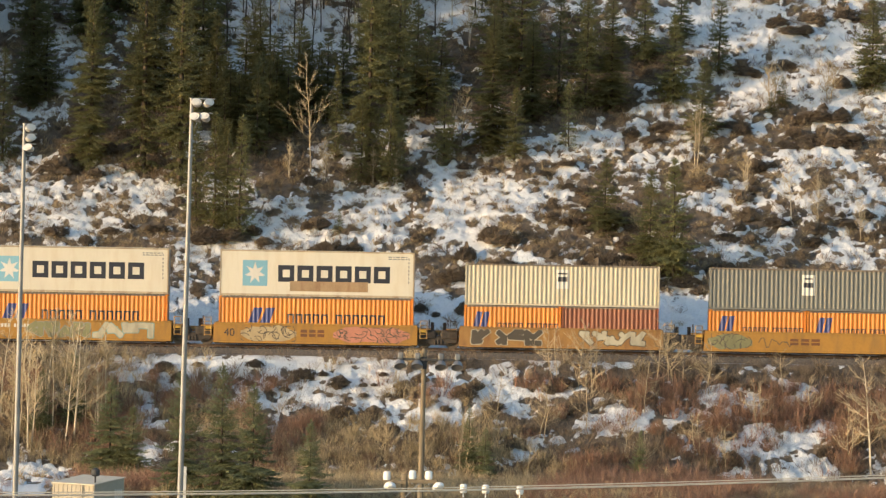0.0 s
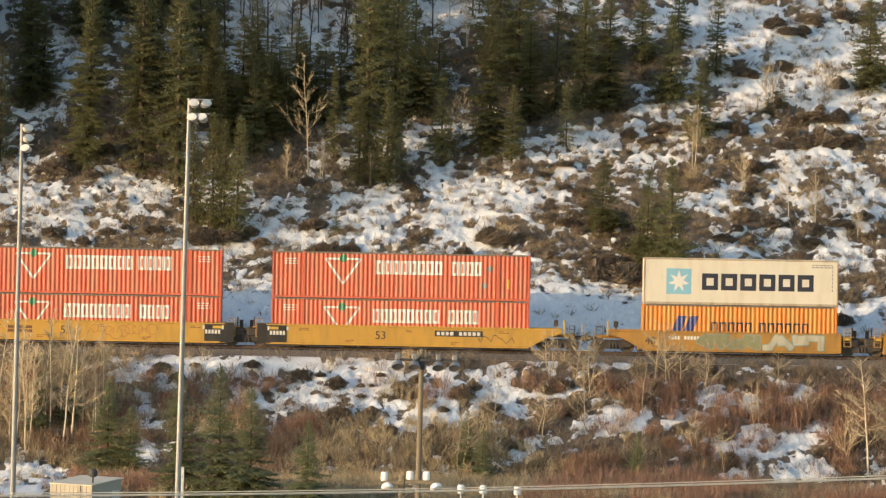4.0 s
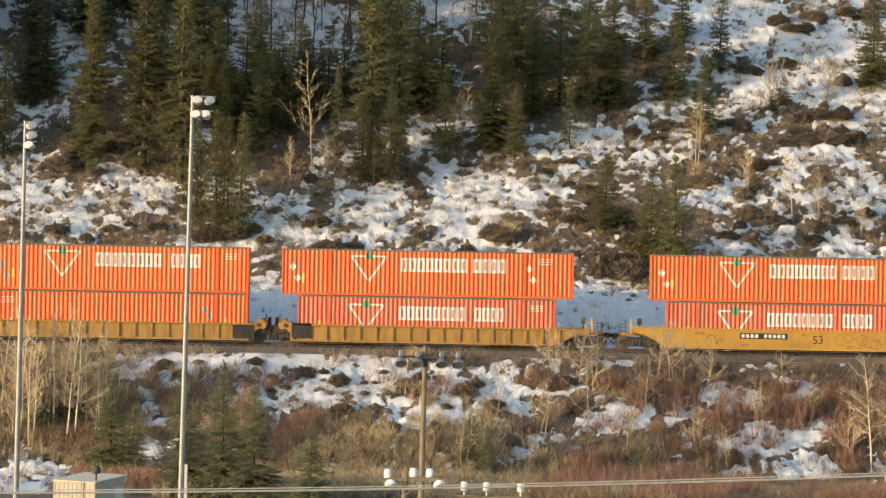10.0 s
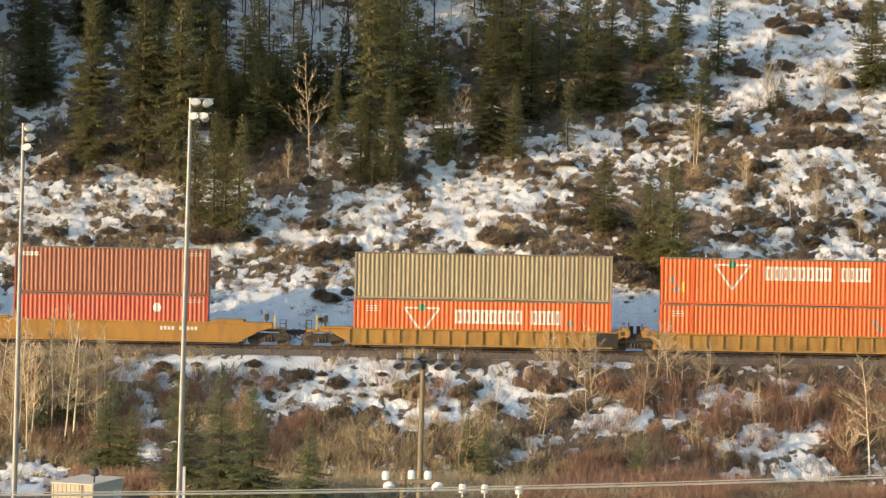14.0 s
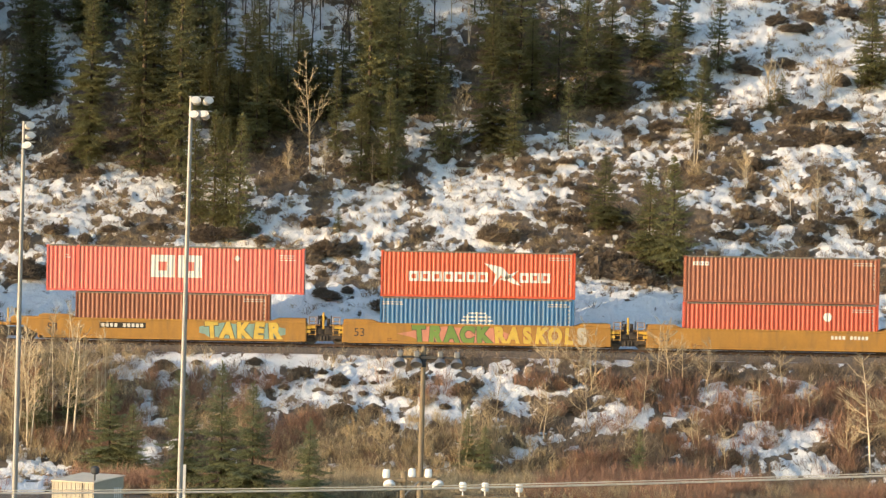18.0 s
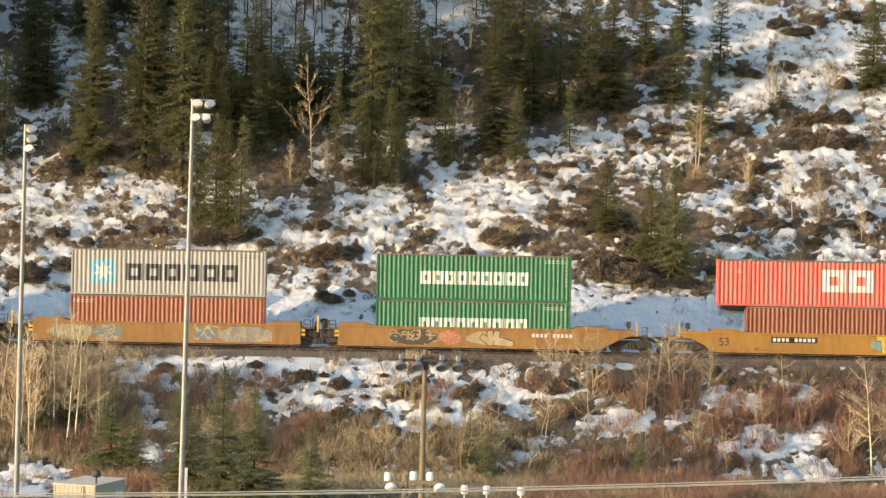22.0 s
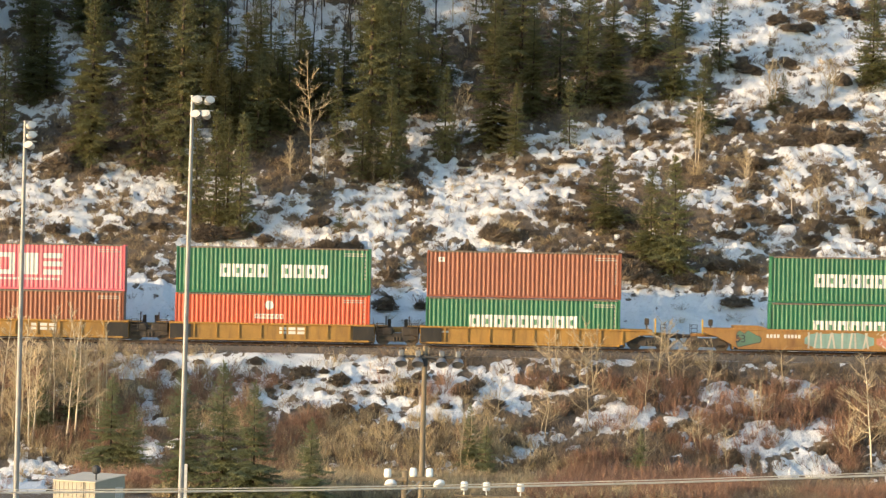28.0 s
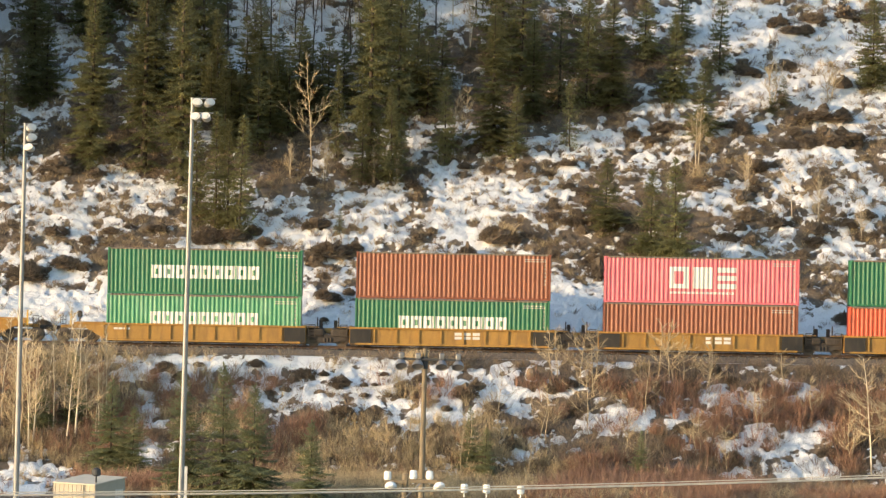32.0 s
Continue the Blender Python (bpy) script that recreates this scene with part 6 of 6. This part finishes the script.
def tangle(car, x0, x1, fill, line, seed, wide=0.045, z0=0.22, z1=1.28):
    """Dense wild lettering nobody can read: a filled ground with hooked and looping lines over it."""
    cloud(car, x0, x1, fill, seed, z0, z1)
    rng = random.Random(seed + 100)
    d = Decal(True, 0.008, SIDE_Y)
    for k in range(int((x1 - x0) * 10)):
        cx, cz = rng.uniform(x0 + 0.1, x1 - 0.1), rng.uniform(z0 + 0.12, z1 - 0.12)
        r, a, turn = rng.uniform(0.12, 0.42), rng.uniform(0, 6.28), rng.choice((-1, 1)) * rng.uniform(0.9, 2.6)
        pts = [(cx + r * math.cos(a + turn * j / 6) * 1.2, cz + r * math.sin(a + turn * j / 6)) for j in range(7)]
        for i, (p, q) in enumerate(zip(pts, pts[1:])):
            L = math.hypot(q[0] - p[0], q[1] - p[1]) + 1e-6
            nx, nz = -(q[1] - p[1]) / L * wide / 2, (q[0] - p[0]) / L * wide / 2
            quad = [(p[0] + nx, p[1] + nz), (q[0] + nx, q[1] + nz), (q[0] - nx, q[1] - nz), (p[0] - nx, p[1] - nz)]
            d.face([(min(x1, max(x0, x)), min(z1, max(z0, z))) for x, z in quad], SIDE_Y - 0.008 - 0.00004 * k)
    d.put("graffiti_stroke", spray(line, COLOURS[line]), car)


def stencils(car, spots):
    """Small unreadable stencilled lines on the side of a well car, each a few short bars."""
    rng = random.Random(len(spots))
    d = Decal(True, 0.005, SIDE_Y)
    for x, z in spots:
        for r in range(2):
            at_ = x
            for _ in range(rng.randint(2, 4)):
                w = rng.uniform(0.07, 0.16)
                d.rect(at_, at_ + w, z - r * 0.10, z - r * 0.10 + 0.055)
                at_ += w + 0.04
    d.put("number_print", P_BROWNMARK, car)


def rings(car, x0, x1, seed, wide=0.035):
    """A row of loose looping spray lines."""
    rng = random.Random(seed)
    d = Decal(True, 0.006, SIDE_Y)
    n = int((x1 - x0) / 0.42)
    for k in range(n):
        cx, cz, r = x0 + (x1 - x0) * (k + 0.5) / n, 0.74 + rng.uniform(-0.2, 0.2), rng.uniform(0.22, 0.36)
        turn = rng.uniform(0, 6.28)
        pts = [(cx + r * 1.1 * math.cos(turn + 0.5 * j), cz + r * math.sin(turn + 0.5 * j)) for j in range(12)]
        for p, q in zip(pts, pts[1:]):
            L = math.hypot(q[0] - p[0], q[1] - p[1])
            nx, nz = -(q[1] - p[1]) / L * wide / 2, (q[0] - p[0]) / L * wide / 2
            d.face([(p[0] + nx, p[1] + nz), (q[0] + nx, q[1] + nz), (q[0] - nx, q[1] - nz), (p[0] - nx, p[1] - nz)], SIDE_Y - 0.006 - 0.0001 * k)
    d.put("graffiti_stroke", spray("rust", COLOURS["rust"]), car)


def scribble(car, x0, x1, seed, mat=None, z0=0.4, z1=1.05):
    rng = random.Random(seed)
    d = Decal(True, 0.006, SIDE_Y)
    p = (x0, (z0 + z1) / 2)
    n = int((x1 - x0) / 0.16)
    for i in range(n):
        q = (x0 + (x1 - x0) * (i + 1) / n, rng.uniform(z0, z1))
        d.line(p, q, 0.045)
        p = q
    d.put("graffiti_stroke", mat or spray("dark", COLOURS["dark"]), car)


# ---- the train: cars and their loads, front to back, at the clip's start ----
TRAIN = []      # thing, its place along the track at the start, height of its origin above the rail
FLOOR = 0.155


def place(unit):
    return (unit - 784 + 2.4) / UNIT


def load(con, unit, z, dx=0.0):
    TRAIN.append((con, place(unit) + dx, z))
    return con


def on_train(car, unit):
    TRAIN.append((car, place(unit), 0.0))
    return car


def front_set():
    """Four forty-foot wells with graffiti."""
    low = FLOOR
    at = (1427, 994.5, 561.5, 127.8)
    cars = []
    for i, u in enumerate(at):
        step = (place(at[i]) - place(at[i + 1])) / 2 if i < 3 else 0
        c = well_car(12.7, "smooth", (P_YELLOW, P_RUSTY, P_YELLOW, P_YELLOW)[i], "end" if i == 3 else "joint", "joint", "yellow well car with spray-painted graffiti", (step - 6.35) if i < 3 else 0, (step - 6.35) if i == 0 else 0)
        cars.append(on_train(c, u))
    a, b, c, d = cars
    tangle(a, -6.2, -3.4, "moss", "dark", 1)
    scribble(a, -3.0, -0.9, 2)
    car_logo(a, -0.1, 2.0, 0.80, 0.4)
    graffiti(b, -5.6, -1.2, "black", "pale", 4, seed=3)
    graffiti(b, 1.2, 5.2, "pale", "dark", 5, 0.4, 1.27, seed=4)
    car_text(c, "40", -5.4, 0.76, 0.68)
    tangle(c, -4.7, -1.2, "sand", "dark", 5)
    car_logo(c, -0.2, 1.6, 0.80, 0.45)
    tangle(c, 1.1, 5.9, "pink", "dark", 6)
    graffiti(d, 1.5, 5.2, "pale", "aqua", 4, seed=7)
    graffiti(d, -2.6, 1.2, "moss", "grey", 4, seed=8)
    car_text(d, "40", -5.6, 0.76, 0.68)
    car_plate(d, -3.5, 2.2, dark=False)
    up = low + HIGH + 0.02
    # dark grey box over two twenty-foot orange ones
    g = load(container("grey", FT40, STD, "dark grey steel container with a white label panel", trim=None), at[0], low + STD + 0.02)
    w = Decal(False)
    w.rect(-0.35, 0.45, 0.95, 2.25)
    w.put("label_panel", P_WHITE, g, "white label panel")
    w = Decal(False, 0.008)
    w.rect(-0.25, 0.35, 1.45, 1.75)
    w.rect(-0.2, 0.3, 1.95, 2.05)
    w.put("label_print", P_DARK, g)
    for dx in (-3.06, 3.06):
        q = load(container("hapag", FT20, STD, "short orange steel container with a blue flag logo"), at[0], low, dx)
        mark_two_flags(q, FT20, STD, -2.0, 0.62)
    g = load(container("beige", FT40, STD, "beige corrugated steel container"), at[1], low + STD + 0.02)
    w = Decal(False)
    w.rect(-0.4, 0.4, 1.1, 2.3)
    w.put("label_panel", P_WHITE, g, "white label panel")
    w = Decal(False, 0.008)
    w.rect(-0.3, 0.3, 1.55, 1.85)
    w.rect(-0.3, 0.3, 2.0, 2.1)
    w.put("label_print", P_DARK, g)
    q = load(container("hapag", FT20, STD, "short orange steel container with a blue flag logo"), at[1], low, -3.06)
    mark_two_flags(q, FT20, STD, -2.0, 0.62)
    load(container("brown", FT20, STD, "short brown steel container"), at[1], low, 3.06)
    for k, u in enumerate(at[2:]):
        q = load(container("hapag", FT40, HIGH, "bright orange corrugated container with a blue flag logo"), u, low)
        mark_two_flags(q, FT40, HIGH)
        r = load(container("reefer", FT40, HIGH, "cream white smooth refrigerated container with a star logo", True, P_RIM), u, up)
        mark_star_line(r, FT40, HIGH, True, stain=(k == 0))


def tire_sets():
    """Two three-well sets with long orange-red containers, the upper ones partly longer than the lower."""
    low, up = FLOOR, FLOOR + HIGH + 0.02
    at = (-471.5, -1015, -1558)
    new_label = "clean yellow well car with black end panels"
    step = (place(at[0]) - place(at[1])) / 2
    c1 = on_train(well_car(16.75, "smooth", P_YELLOW_NEW, "joint", "end", new_label, step - 8.375, 0, (-1,)), at[0])
    c2 = on_train(well_car(16.75, "smooth", P_YELLOW_NEW, "joint", "joint", new_label, step - 8.375, 0, (-1, 1)), at[1])
    c3 = on_train(well_car(16.75, "smooth", P_YELLOW_NEW, "end", "joint", new_label, 0, 0, (1,)), at[2])
    car_text(c1, "53", -1.2)
    car_plate(c1, 3.7)
    scribble(c1, 4.9, 7.2, 21)
    car_logo(c2, -4.5, 1.7, 0.82, 0.42, P_BROWNMARK)
    car_text(c2, "53", -1.6)
    rings(c2, 0.0, 4.0, 22)
    car_text(c3, "53", 1.4)
    car_plate(c3, -2.0)
    scribble(c3, -5.6, -4.6, 23)
    rings(c3, 2.6, 7.0, 24)
    for q in (c1, c2, c3):
        stencils(q, ((-6.3, 1.12), (-3.4, 0.42), (0.4, 1.12), (3.2, 0.40), (6.2, 1.14)))
    L = FT53
    lab = "long orange-red corrugated container with a white triangle logo"
    faded = "long faded red corrugated container with a white triangle logo"

    def tire(colour, length, unit, z, logo, word_x, label, **k):
        c = load(container(colour, length, HIGH, label), unit, z)
        mark_triangle(c, length, HIGH, logo, word_x, **k)
        return c

    tire("faded", L, at[0], low, -3.65, -1.7, faded, rows=(-6.9,), stretch=1, low=0.12)
    tire("faded", L, at[0], up, -3.65, -1.6, faded, diamonds=((5.55, 2.0), (5.2, 0.95)), grey=True, rows=(-6.9,), stretch=1)
    tire("faded", L, at[1], low, -3.75, -1.75, faded, rows=(7.0,), stretch=1, low=0.12)
    tire("faded", L, at[1], up, -3.75, -1.7, faded, diamonds=((-7.4, 1.8), (-7.1, 1.15)), rows=(7.0,))
    tire("faded", L, at[2], low, -3.8, -1.8, faded, rows=(6.9,), stretch=1, low=0.12)
    tire("tire", FT60, at[2], up, -3.75, -1.7, lab, diamonds=((-8.45, 1.75), (-8.15, 1.05), (6.35, 1.85), (6.6, 1.15)), rows=(7.4,))
    at = (-2209, -2751.5, -3292.7)
    step = (place(at[0]) - place(at[1])) / 2
    old = "dirty ochre well car with upright side ribs"
    d1 = on_train(well_car(16.9, "ribbed", P_OCHRE, "joint", "end", old, step - 8.45, 0), at[0])
    d2 = on_train(well_car(16.9, "ribbed", P_OCHRE, "joint", "joint", old, step - 8.45, 0, (1,)), at[1])
    d3 = on_train(well_car(16.9, "ribbed", P_OCHRE, "end", "joint", old, 0, 0, (1,)), at[2])
    part("black_panel", boxes((-8.4, -7.2, SIDE_Y - 0.03, SIDE_Y - 0.004, 0.36, 1.3)), P_BLACK, d1, "black end panel")
    tire("faded", L, at[0], low, -3.8, -1.75, faded, rows=(6.9,), stretch=1, low=0.12)
    tire("tire", FT60, at[0], up, -3.7, -1.7, lab, diamonds=((-8.45, 1.75), (-8.15, 1.05), (6.35, 1.85), (6.6, 1.15)), rows=(7.4,))
    tire("tire", L, at[1], low, 0, 0, "long orange-red corrugated container with grey diamond placards", diamonds=((5.4, 1.9), (5.7, 1.5)), grey=True, rows=(-7.0,), word=False)
    tire("tire", L, at[1], up, -3.65, -1.6, lab, diamonds=((-7.4, 1.5), (-7.15, 0.9)), grey=True, rows=(7.0,), stretch=1)
    tire("tire", L, at[2], low, -3.8, -1.7, lab, diamonds=((5.5, 1.5),), grey=True, rows=(-6.9,), stretch=1, low=0.12)
    load(container("khaki", L, HIGH, "long khaki beige corrugated container without markings"), at[2], up)


def mixed_sets():
    """Fifty-three-foot wells that carry forty-foot boxes of many lines."""
    low, up = FLOOR, FLOOR + HIGH + 0.02
    at = (-3948.5, -4485, -5022)
    step = (place(at[0]) - place(at[1])) / 2
    lab = "yellow well car with a row of spray-painted graffiti"
    e1 = on_train(well_car(16.75, "smooth", P_YELLOW, "joint", "end", "plain yellow well car with dark stains", step - 8.375, 0, raised=True), at[0])
    e2 = on_train(well_car(16.75, "smooth", P_YELLOW, "joint", "joint", lab, step - 8.375, 0, raised=True), at[1])
    e3 = on_train(well_car(16.75, "smooth", P_YELLOW, "end", "joint", lab, 0, 0, raised=True), at[2])
    car_text(e1, "53", -7.3)
    car_plate(e1, 4.3, 2.6, dark=False)
    car_text(e2, "53", -7.35)
    cloud(e2, -4.1, 2.0, "pink", 11, point=0.9)
    spray_word(e2, "TRACK", -4.1, 5.0, "green", "dark")
    spray_word(e2, "RASKOL", 1.0, 5.2, "gold", "rust")
    spray_word(e2, "S", 6.15, 0.9, "white", "sand")
    car_text(e3, "53", -7.5)
    car_plate(e3, -3.1, 2.9)
    cloud(e3, 1.7, 7.1, "aqua", 14)
    spray_word(e3, "TAKER", 2.0, 4.9, "gold", "dark")
    for q in (e1, e2, e3):
        stencils(q, ((-6.9, 1.40), (-6.2, 1.40), (6.0, 1.40), (6.8, 1.40), (-5.6, 0.40)))
    b = load(container("red", FT40, HIGH, "red brown corrugated container"), at[0], low)
    codes(b, FT40, HIGH)
    d = Decal(False)
    d.poly(star(2.9, 2.1, 0.3, 9, 0.85))
    d.put("logo_disc", P_WHITE, b, "round white logo")
    b = load(container("brick", FT40, HIGH, "brick red corrugated container with small white marks"), at[0], up)
    mark_word(b, FT40, HIGH, -5.6, -4.6, 2.3, 2.55, 3)
    codes(b, FT40, HIGH)
    b = load(container("blue", FT40, HIGH, "blue corrugated container with a white globe logo"), at[1], low)
    d = Decal(False)
    for z, w in ((1.95, 0.55), (1.72, 0.85), (1.5, 1.0)):
        d.rect(-w, w, z - 0.04, z + 0.05)
    for x in (-0.6, 0.0, 0.6):
        d.rect(x - 0.05, x + 0.05, 1.35, 2.05 - abs(x) * 0.3)
    d.rect(-1.15, 1.05, 1.15, 1.30)
    d.put("logo_globe", P_WHITE, b, "white globe logo of bars")
    codes(b, FT40, HIGH)
    codes(b, FT40, HIGH, end=-1)
    b = load(container("sud", FT40, HIGH, "vermilion corrugated container with a white wordmark and swoosh"), at[1], up)
    mark_word(b, FT40, HIGH, -4.35, 0.6, 1.0, 1.62, 7, weight=0.26)
    mark_word(b, FT40, HIGH, 2.6, 4.5, 1.0, 1.62, 3, weight=0.28)
    d = Decal(False)
    d.poly([(0.35, 2.2), (1.5, 1.95), (2.1, 1.35), (2.75, 0.78), (2.0, 1.0), (1.4, 1.45), (0.9, 0.72), (1.1, 1.5)])
    d.poly([(1.3, 1.2), (2.5, 1.75), (2.3, 1.5), (1.7, 1.1)])
    d.put("logo_swoosh", P_WHITE, b, "white crossed swooshes")
    codes(b, FT40, HIGH)
    b = load(container("brown", FT40, HIGH, "brown corrugated container under a longer red one"), at[2], low)
    codes(b, FT40, HIGH)
    b = load(container("rail", FT53, HIGH, "long coral red container with two big white blocks"), at[2], up, 0.1)
    for x in (-1.55, 0.15):
        d = Decal(False)
        d.rect(x, x + 1.5, 1.93, 2.35), d.rect(x, x + 1.5, 0.95, 1.37)
        d.rect(x, x + 0.48, 1.37, 1.93), d.rect(x + 1.02, x + 1.5, 1.37, 1.93)
        d.put("lettering_block", P_WHITE, b, "big white notched block")
    d = Decal(False)
    d.poly([(3.65, 2.2), (3.87, 1.98), (4.09, 2.2), (3.87, 2.42)])
    d.small_rows(6.5, 7.5, 2.45, 3, 0.05, 0.14)
    d.small_rows(-6.9, -6.6, 2.3, 2, 0.06, 0.16)
    d.put("code_strip", P_WHITE, b)
    at = (-5676.5, -6215.5, -6755)
    step = (place(at[0]) - place(at[1])) / 2
    rl = "rusty orange well car with spray-painted graffiti"
    f1 = on_train(well_car(16.75, "smooth", P_RUSTY, "joint", "end", rl, step - 8.375, 0, raised=True), at[0])
    f2 = on_train(well_car(16.75, "smooth", P_RUSTY, "joint", "joint", rl, step - 8.375, 0, raised=True), at[1])
    f3 = on_train(well_car(16.75, "smooth", P_RUSTY, "end", "joint", rl, 0, 0, raised=True), at[2])
    tangle(f1, -5.2, -2.2, "black", "sand", 31, 0.07)
    tangle(f1, -2.1, -0.7, "pink", "rust", 32)
    cloud(f1, -0.4, 2.0, "sand", 39, 0.3, 1.2, 0.0)
    graffiti(f1, 0.0, 2.6, "sand", "black", 2, seed=33)
    car_plate(f1, 5.0, 2.8, dark=False)
    tangle(f2, -7.3, -4.7, "olive", "pale", 34, 0.07, 0.14, 1.3)
    tangle(f2, -4.65, -2.8, "slate", "sand", 44, 0.08, 0.14, 1.3)
    tangle(f2, 1.7, 3.2, "slate", "pale", 35, 0.08, 0.14, 1.3)
    tangle(f2, 3.25, 6.6, "grey", "sand", 45, 0.06, 0.14, 1.2)
    tangle(f3, 0.6, 7.2, "pink", "white", 36, 0.06)
    cloud(f3, -3.9, 0.45, "aqua", 37, 0.16, 1.3)
    slant = Decal(True, 0.008, SIDE_Y)
    for k, x in enumerate((-3.7, -3.35, -2.9, -2.5, -2.05, -1.6, -1.15, -0.75, -0.3, 0.05)):
        lean = (0.0, 0.16, -0.05, 0.24, -0.18)[k % 5]
        slant.face([(x, 0.18), (x + 0.12, 0.18), (x + 0.12 + lean, 1.27), (x + lean, 1.27)], SIDE_Y - 0.008 - 0.00004 * k)
    slant.put("graffiti_stroke", spray("white", COLOURS["white"]), f3, "tall white spray-painted strokes")
    graffiti(f3, -8.2, -6.6, "teal", "dark", 1, seed=38)
    car_plate(f3, -5.2, 2.4, dark=False)
    car_text(f3, "53", -7.9 + 0.0, 0.76, 0.68)

    def ever(colour, unit, z, gapped=False, lab="green corrugated container with a wide white wordmark"):
        c = load(container(colour, FT40, HIGH, lab), unit, z)
        z0 = 1.02
        if gapped:
            mark_word(c, FT40, HIGH, -3.35, -0.35, z0, z0 + 0.82, 4)
            mark_word(c, FT40, HIGH, 0.5, 3.4, z0, z0 + 0.82, 4)
        else:
            mark_word(c, FT40, HIGH, -3.35, 3.4, z0, z0 + 0.82, 9)
        codes(c, FT40, HIGH)
        return c

    ever("green", at[0], low)
    ever("green", at[0], up)
    b = load(container("brick", FT40, HIGH, "brick red corrugated container with small white marks"), at[1], low)
    codes(b, FT40, HIGH, end=-1)
    b = load(container("steel", FT40, HIGH, "light grey corrugated container with a blue star logo"), at[1], up)
    mark_star_line(b, FT40, HIGH, False)
    ever("green", at[2], low)
    ever("green", at[2], up)
    # five forty-foot wells with ribbed sides
    at = (-7361.5, -7803.6, -8237, -8675.5, -9114)
    ribbed = "dirty ochre well car with upright side ribs"
    cars = []
    for i, u in enumerate(at):
        s = (place(at[i]) - place(at[i + 1])) / 2 if i < 4 else 0
        c = well_car(12.75, "ribbed", P_OCHRE, "end" if i == 4 else "joint", "end" if i == 0 else "joint", ribbed, s - 6.375 if i < 4 else 0, 0, ((-1, 1) if 0 < i < 4 else (-1,) if i == 0 else (1,)))
        cars.append(on_train(c, u))
        if i in (1, 2, 3):
            car_logo(c, 1.4 - 0.15 * i, 1.7, 0.78, 0.42, P_WHITE, -1.41)
        else:
            d = Decal(True, 0.006, -1.41)
            d.small_rows(-5.6, -4.6, 0.95, 1, 0.12)
            d.put("number_print", P_WHITE, c)
    ever("green", at[0], low)
    b = load(container("brick", FT40, HIGH, "brick red corrugated container with small white marks"), at[0], up)
    mark_word(b, FT40, HIGH, -5.4, -5.0, 2.2, 2.5, 1)
    codes(b, FT40, HIGH)
    b = load(container("sud", FT40, HIGH, "orange-red corrugated container with a small round logo"), at[1], low)
    d = Decal(False)
    d.poly(star(-0.2, 2.2, 0.3, 9, 0.85))
    d.put("logo_disc", P_WHITE, b, "round white logo")
    lettering(b, P_WHITE, False, -1.1, 0.7, 1.35, 1.65, 7, 0.3, 0.16)
    codes(b, FT40, HIGH)
    ever("green", at[1], up, True, "green corrugated container with a worn white wordmark")
    b = load(container("brown", FT40, HIGH, "plain rusty brown corrugated container"), at[2], low)
    codes(b, FT40, HIGH)
    b = load(container("pink", FT40, HIGH, "bright magenta corrugated container with big white blocks"), at[2], up)
    d = Decal(False)
    for i, x in enumerate((-2.05, -0.55, 0.95)):
        e = Decal(False)
        if i == 0:
            e.rect(x, x + 1.2, 2.02, 2.3), e.rect(x, x + 1.2, 0.95, 1.23), e.rect(x, x + 0.3, 1.23, 2.02), e.rect(x + 0.9, x + 1.2, 1.23, 2.02)
        elif i == 1:
            e.rect(x, x + 1.2, 0.95, 2.3)
        else:
            e.rect(x, x + 1.2, 1.98, 2.3), e.rect(x, x + 1.2, 1.47, 1.78), e.rect(x, x + 1.2, 0.95, 1.27)
        e.put("lettering_block", P_WHITE, b, "big white hollow block")
    d.small_rows(-2.0, 2.0, 0.75, 1, 0.14)
    d.put("code_strip", P_WHITE, b)
    codes(b, FT40, HIGH)
    ever("green", at[3], low)
    b = load(container("brown", FT40, HIGH, "rusty brown corrugated container without a logo"), at[3], up)
    codes(b, FT40, HIGH)
    ever("palegreen", at[4], low, False, "pale green corrugated container with a wide white wordmark")
    ever("green", at[4], up)
    on_train(well_car(16.75, "smooth", P_YELLOW, "joint", "end", "plain yellow well car with dark stains", 1.5, 0), -9114 - 600)


front_set()
tire_sets()
mixed_sets()


# ---- what moves ----
RUN = ((0, 0), (4, 1185.6), (8, 2371.2), (12, 3556.8), (16.5, 4890.6), (20, 5919.6), (23, 6809.4), (23.5, 6948.0), (25.5, 7543.0), (27.5, 8138.0), (30, 8881.5), (32, 9476.0))
TILT = -math.degrees(math.atan(GRADE))


def along(t):
    """How far the train has come at t seconds, in metres."""
    for (ta, a), (tb, b) in zip(RUN, RUN[1:]):
        if t <= tb:
            return (a + (b - a) * (t - ta) / (tb - ta)) / UNIT
    return RUN[-1][1] / UNIT


def motions():
    for thing, x, z in TRAIN:
        rows = []
        for i in range(65):
            ahead = x + along(i / 2)
            rows.append((i / 2, pose(ahead, TRACK_Y, TRACK_Z + z + GRADE * ahead, 0, TILT, 0)))
        walk(thing, rows)
    for wheel, dx in WHEELS:
        walk(wheel, [(i / 30, Matrix.Translation((dx, 0, 0.42)) @ Matrix.Rotation(along(i / 30) / 0.42 % (2 * math.pi), 4, "Y")) for i in range(961)])


motions()
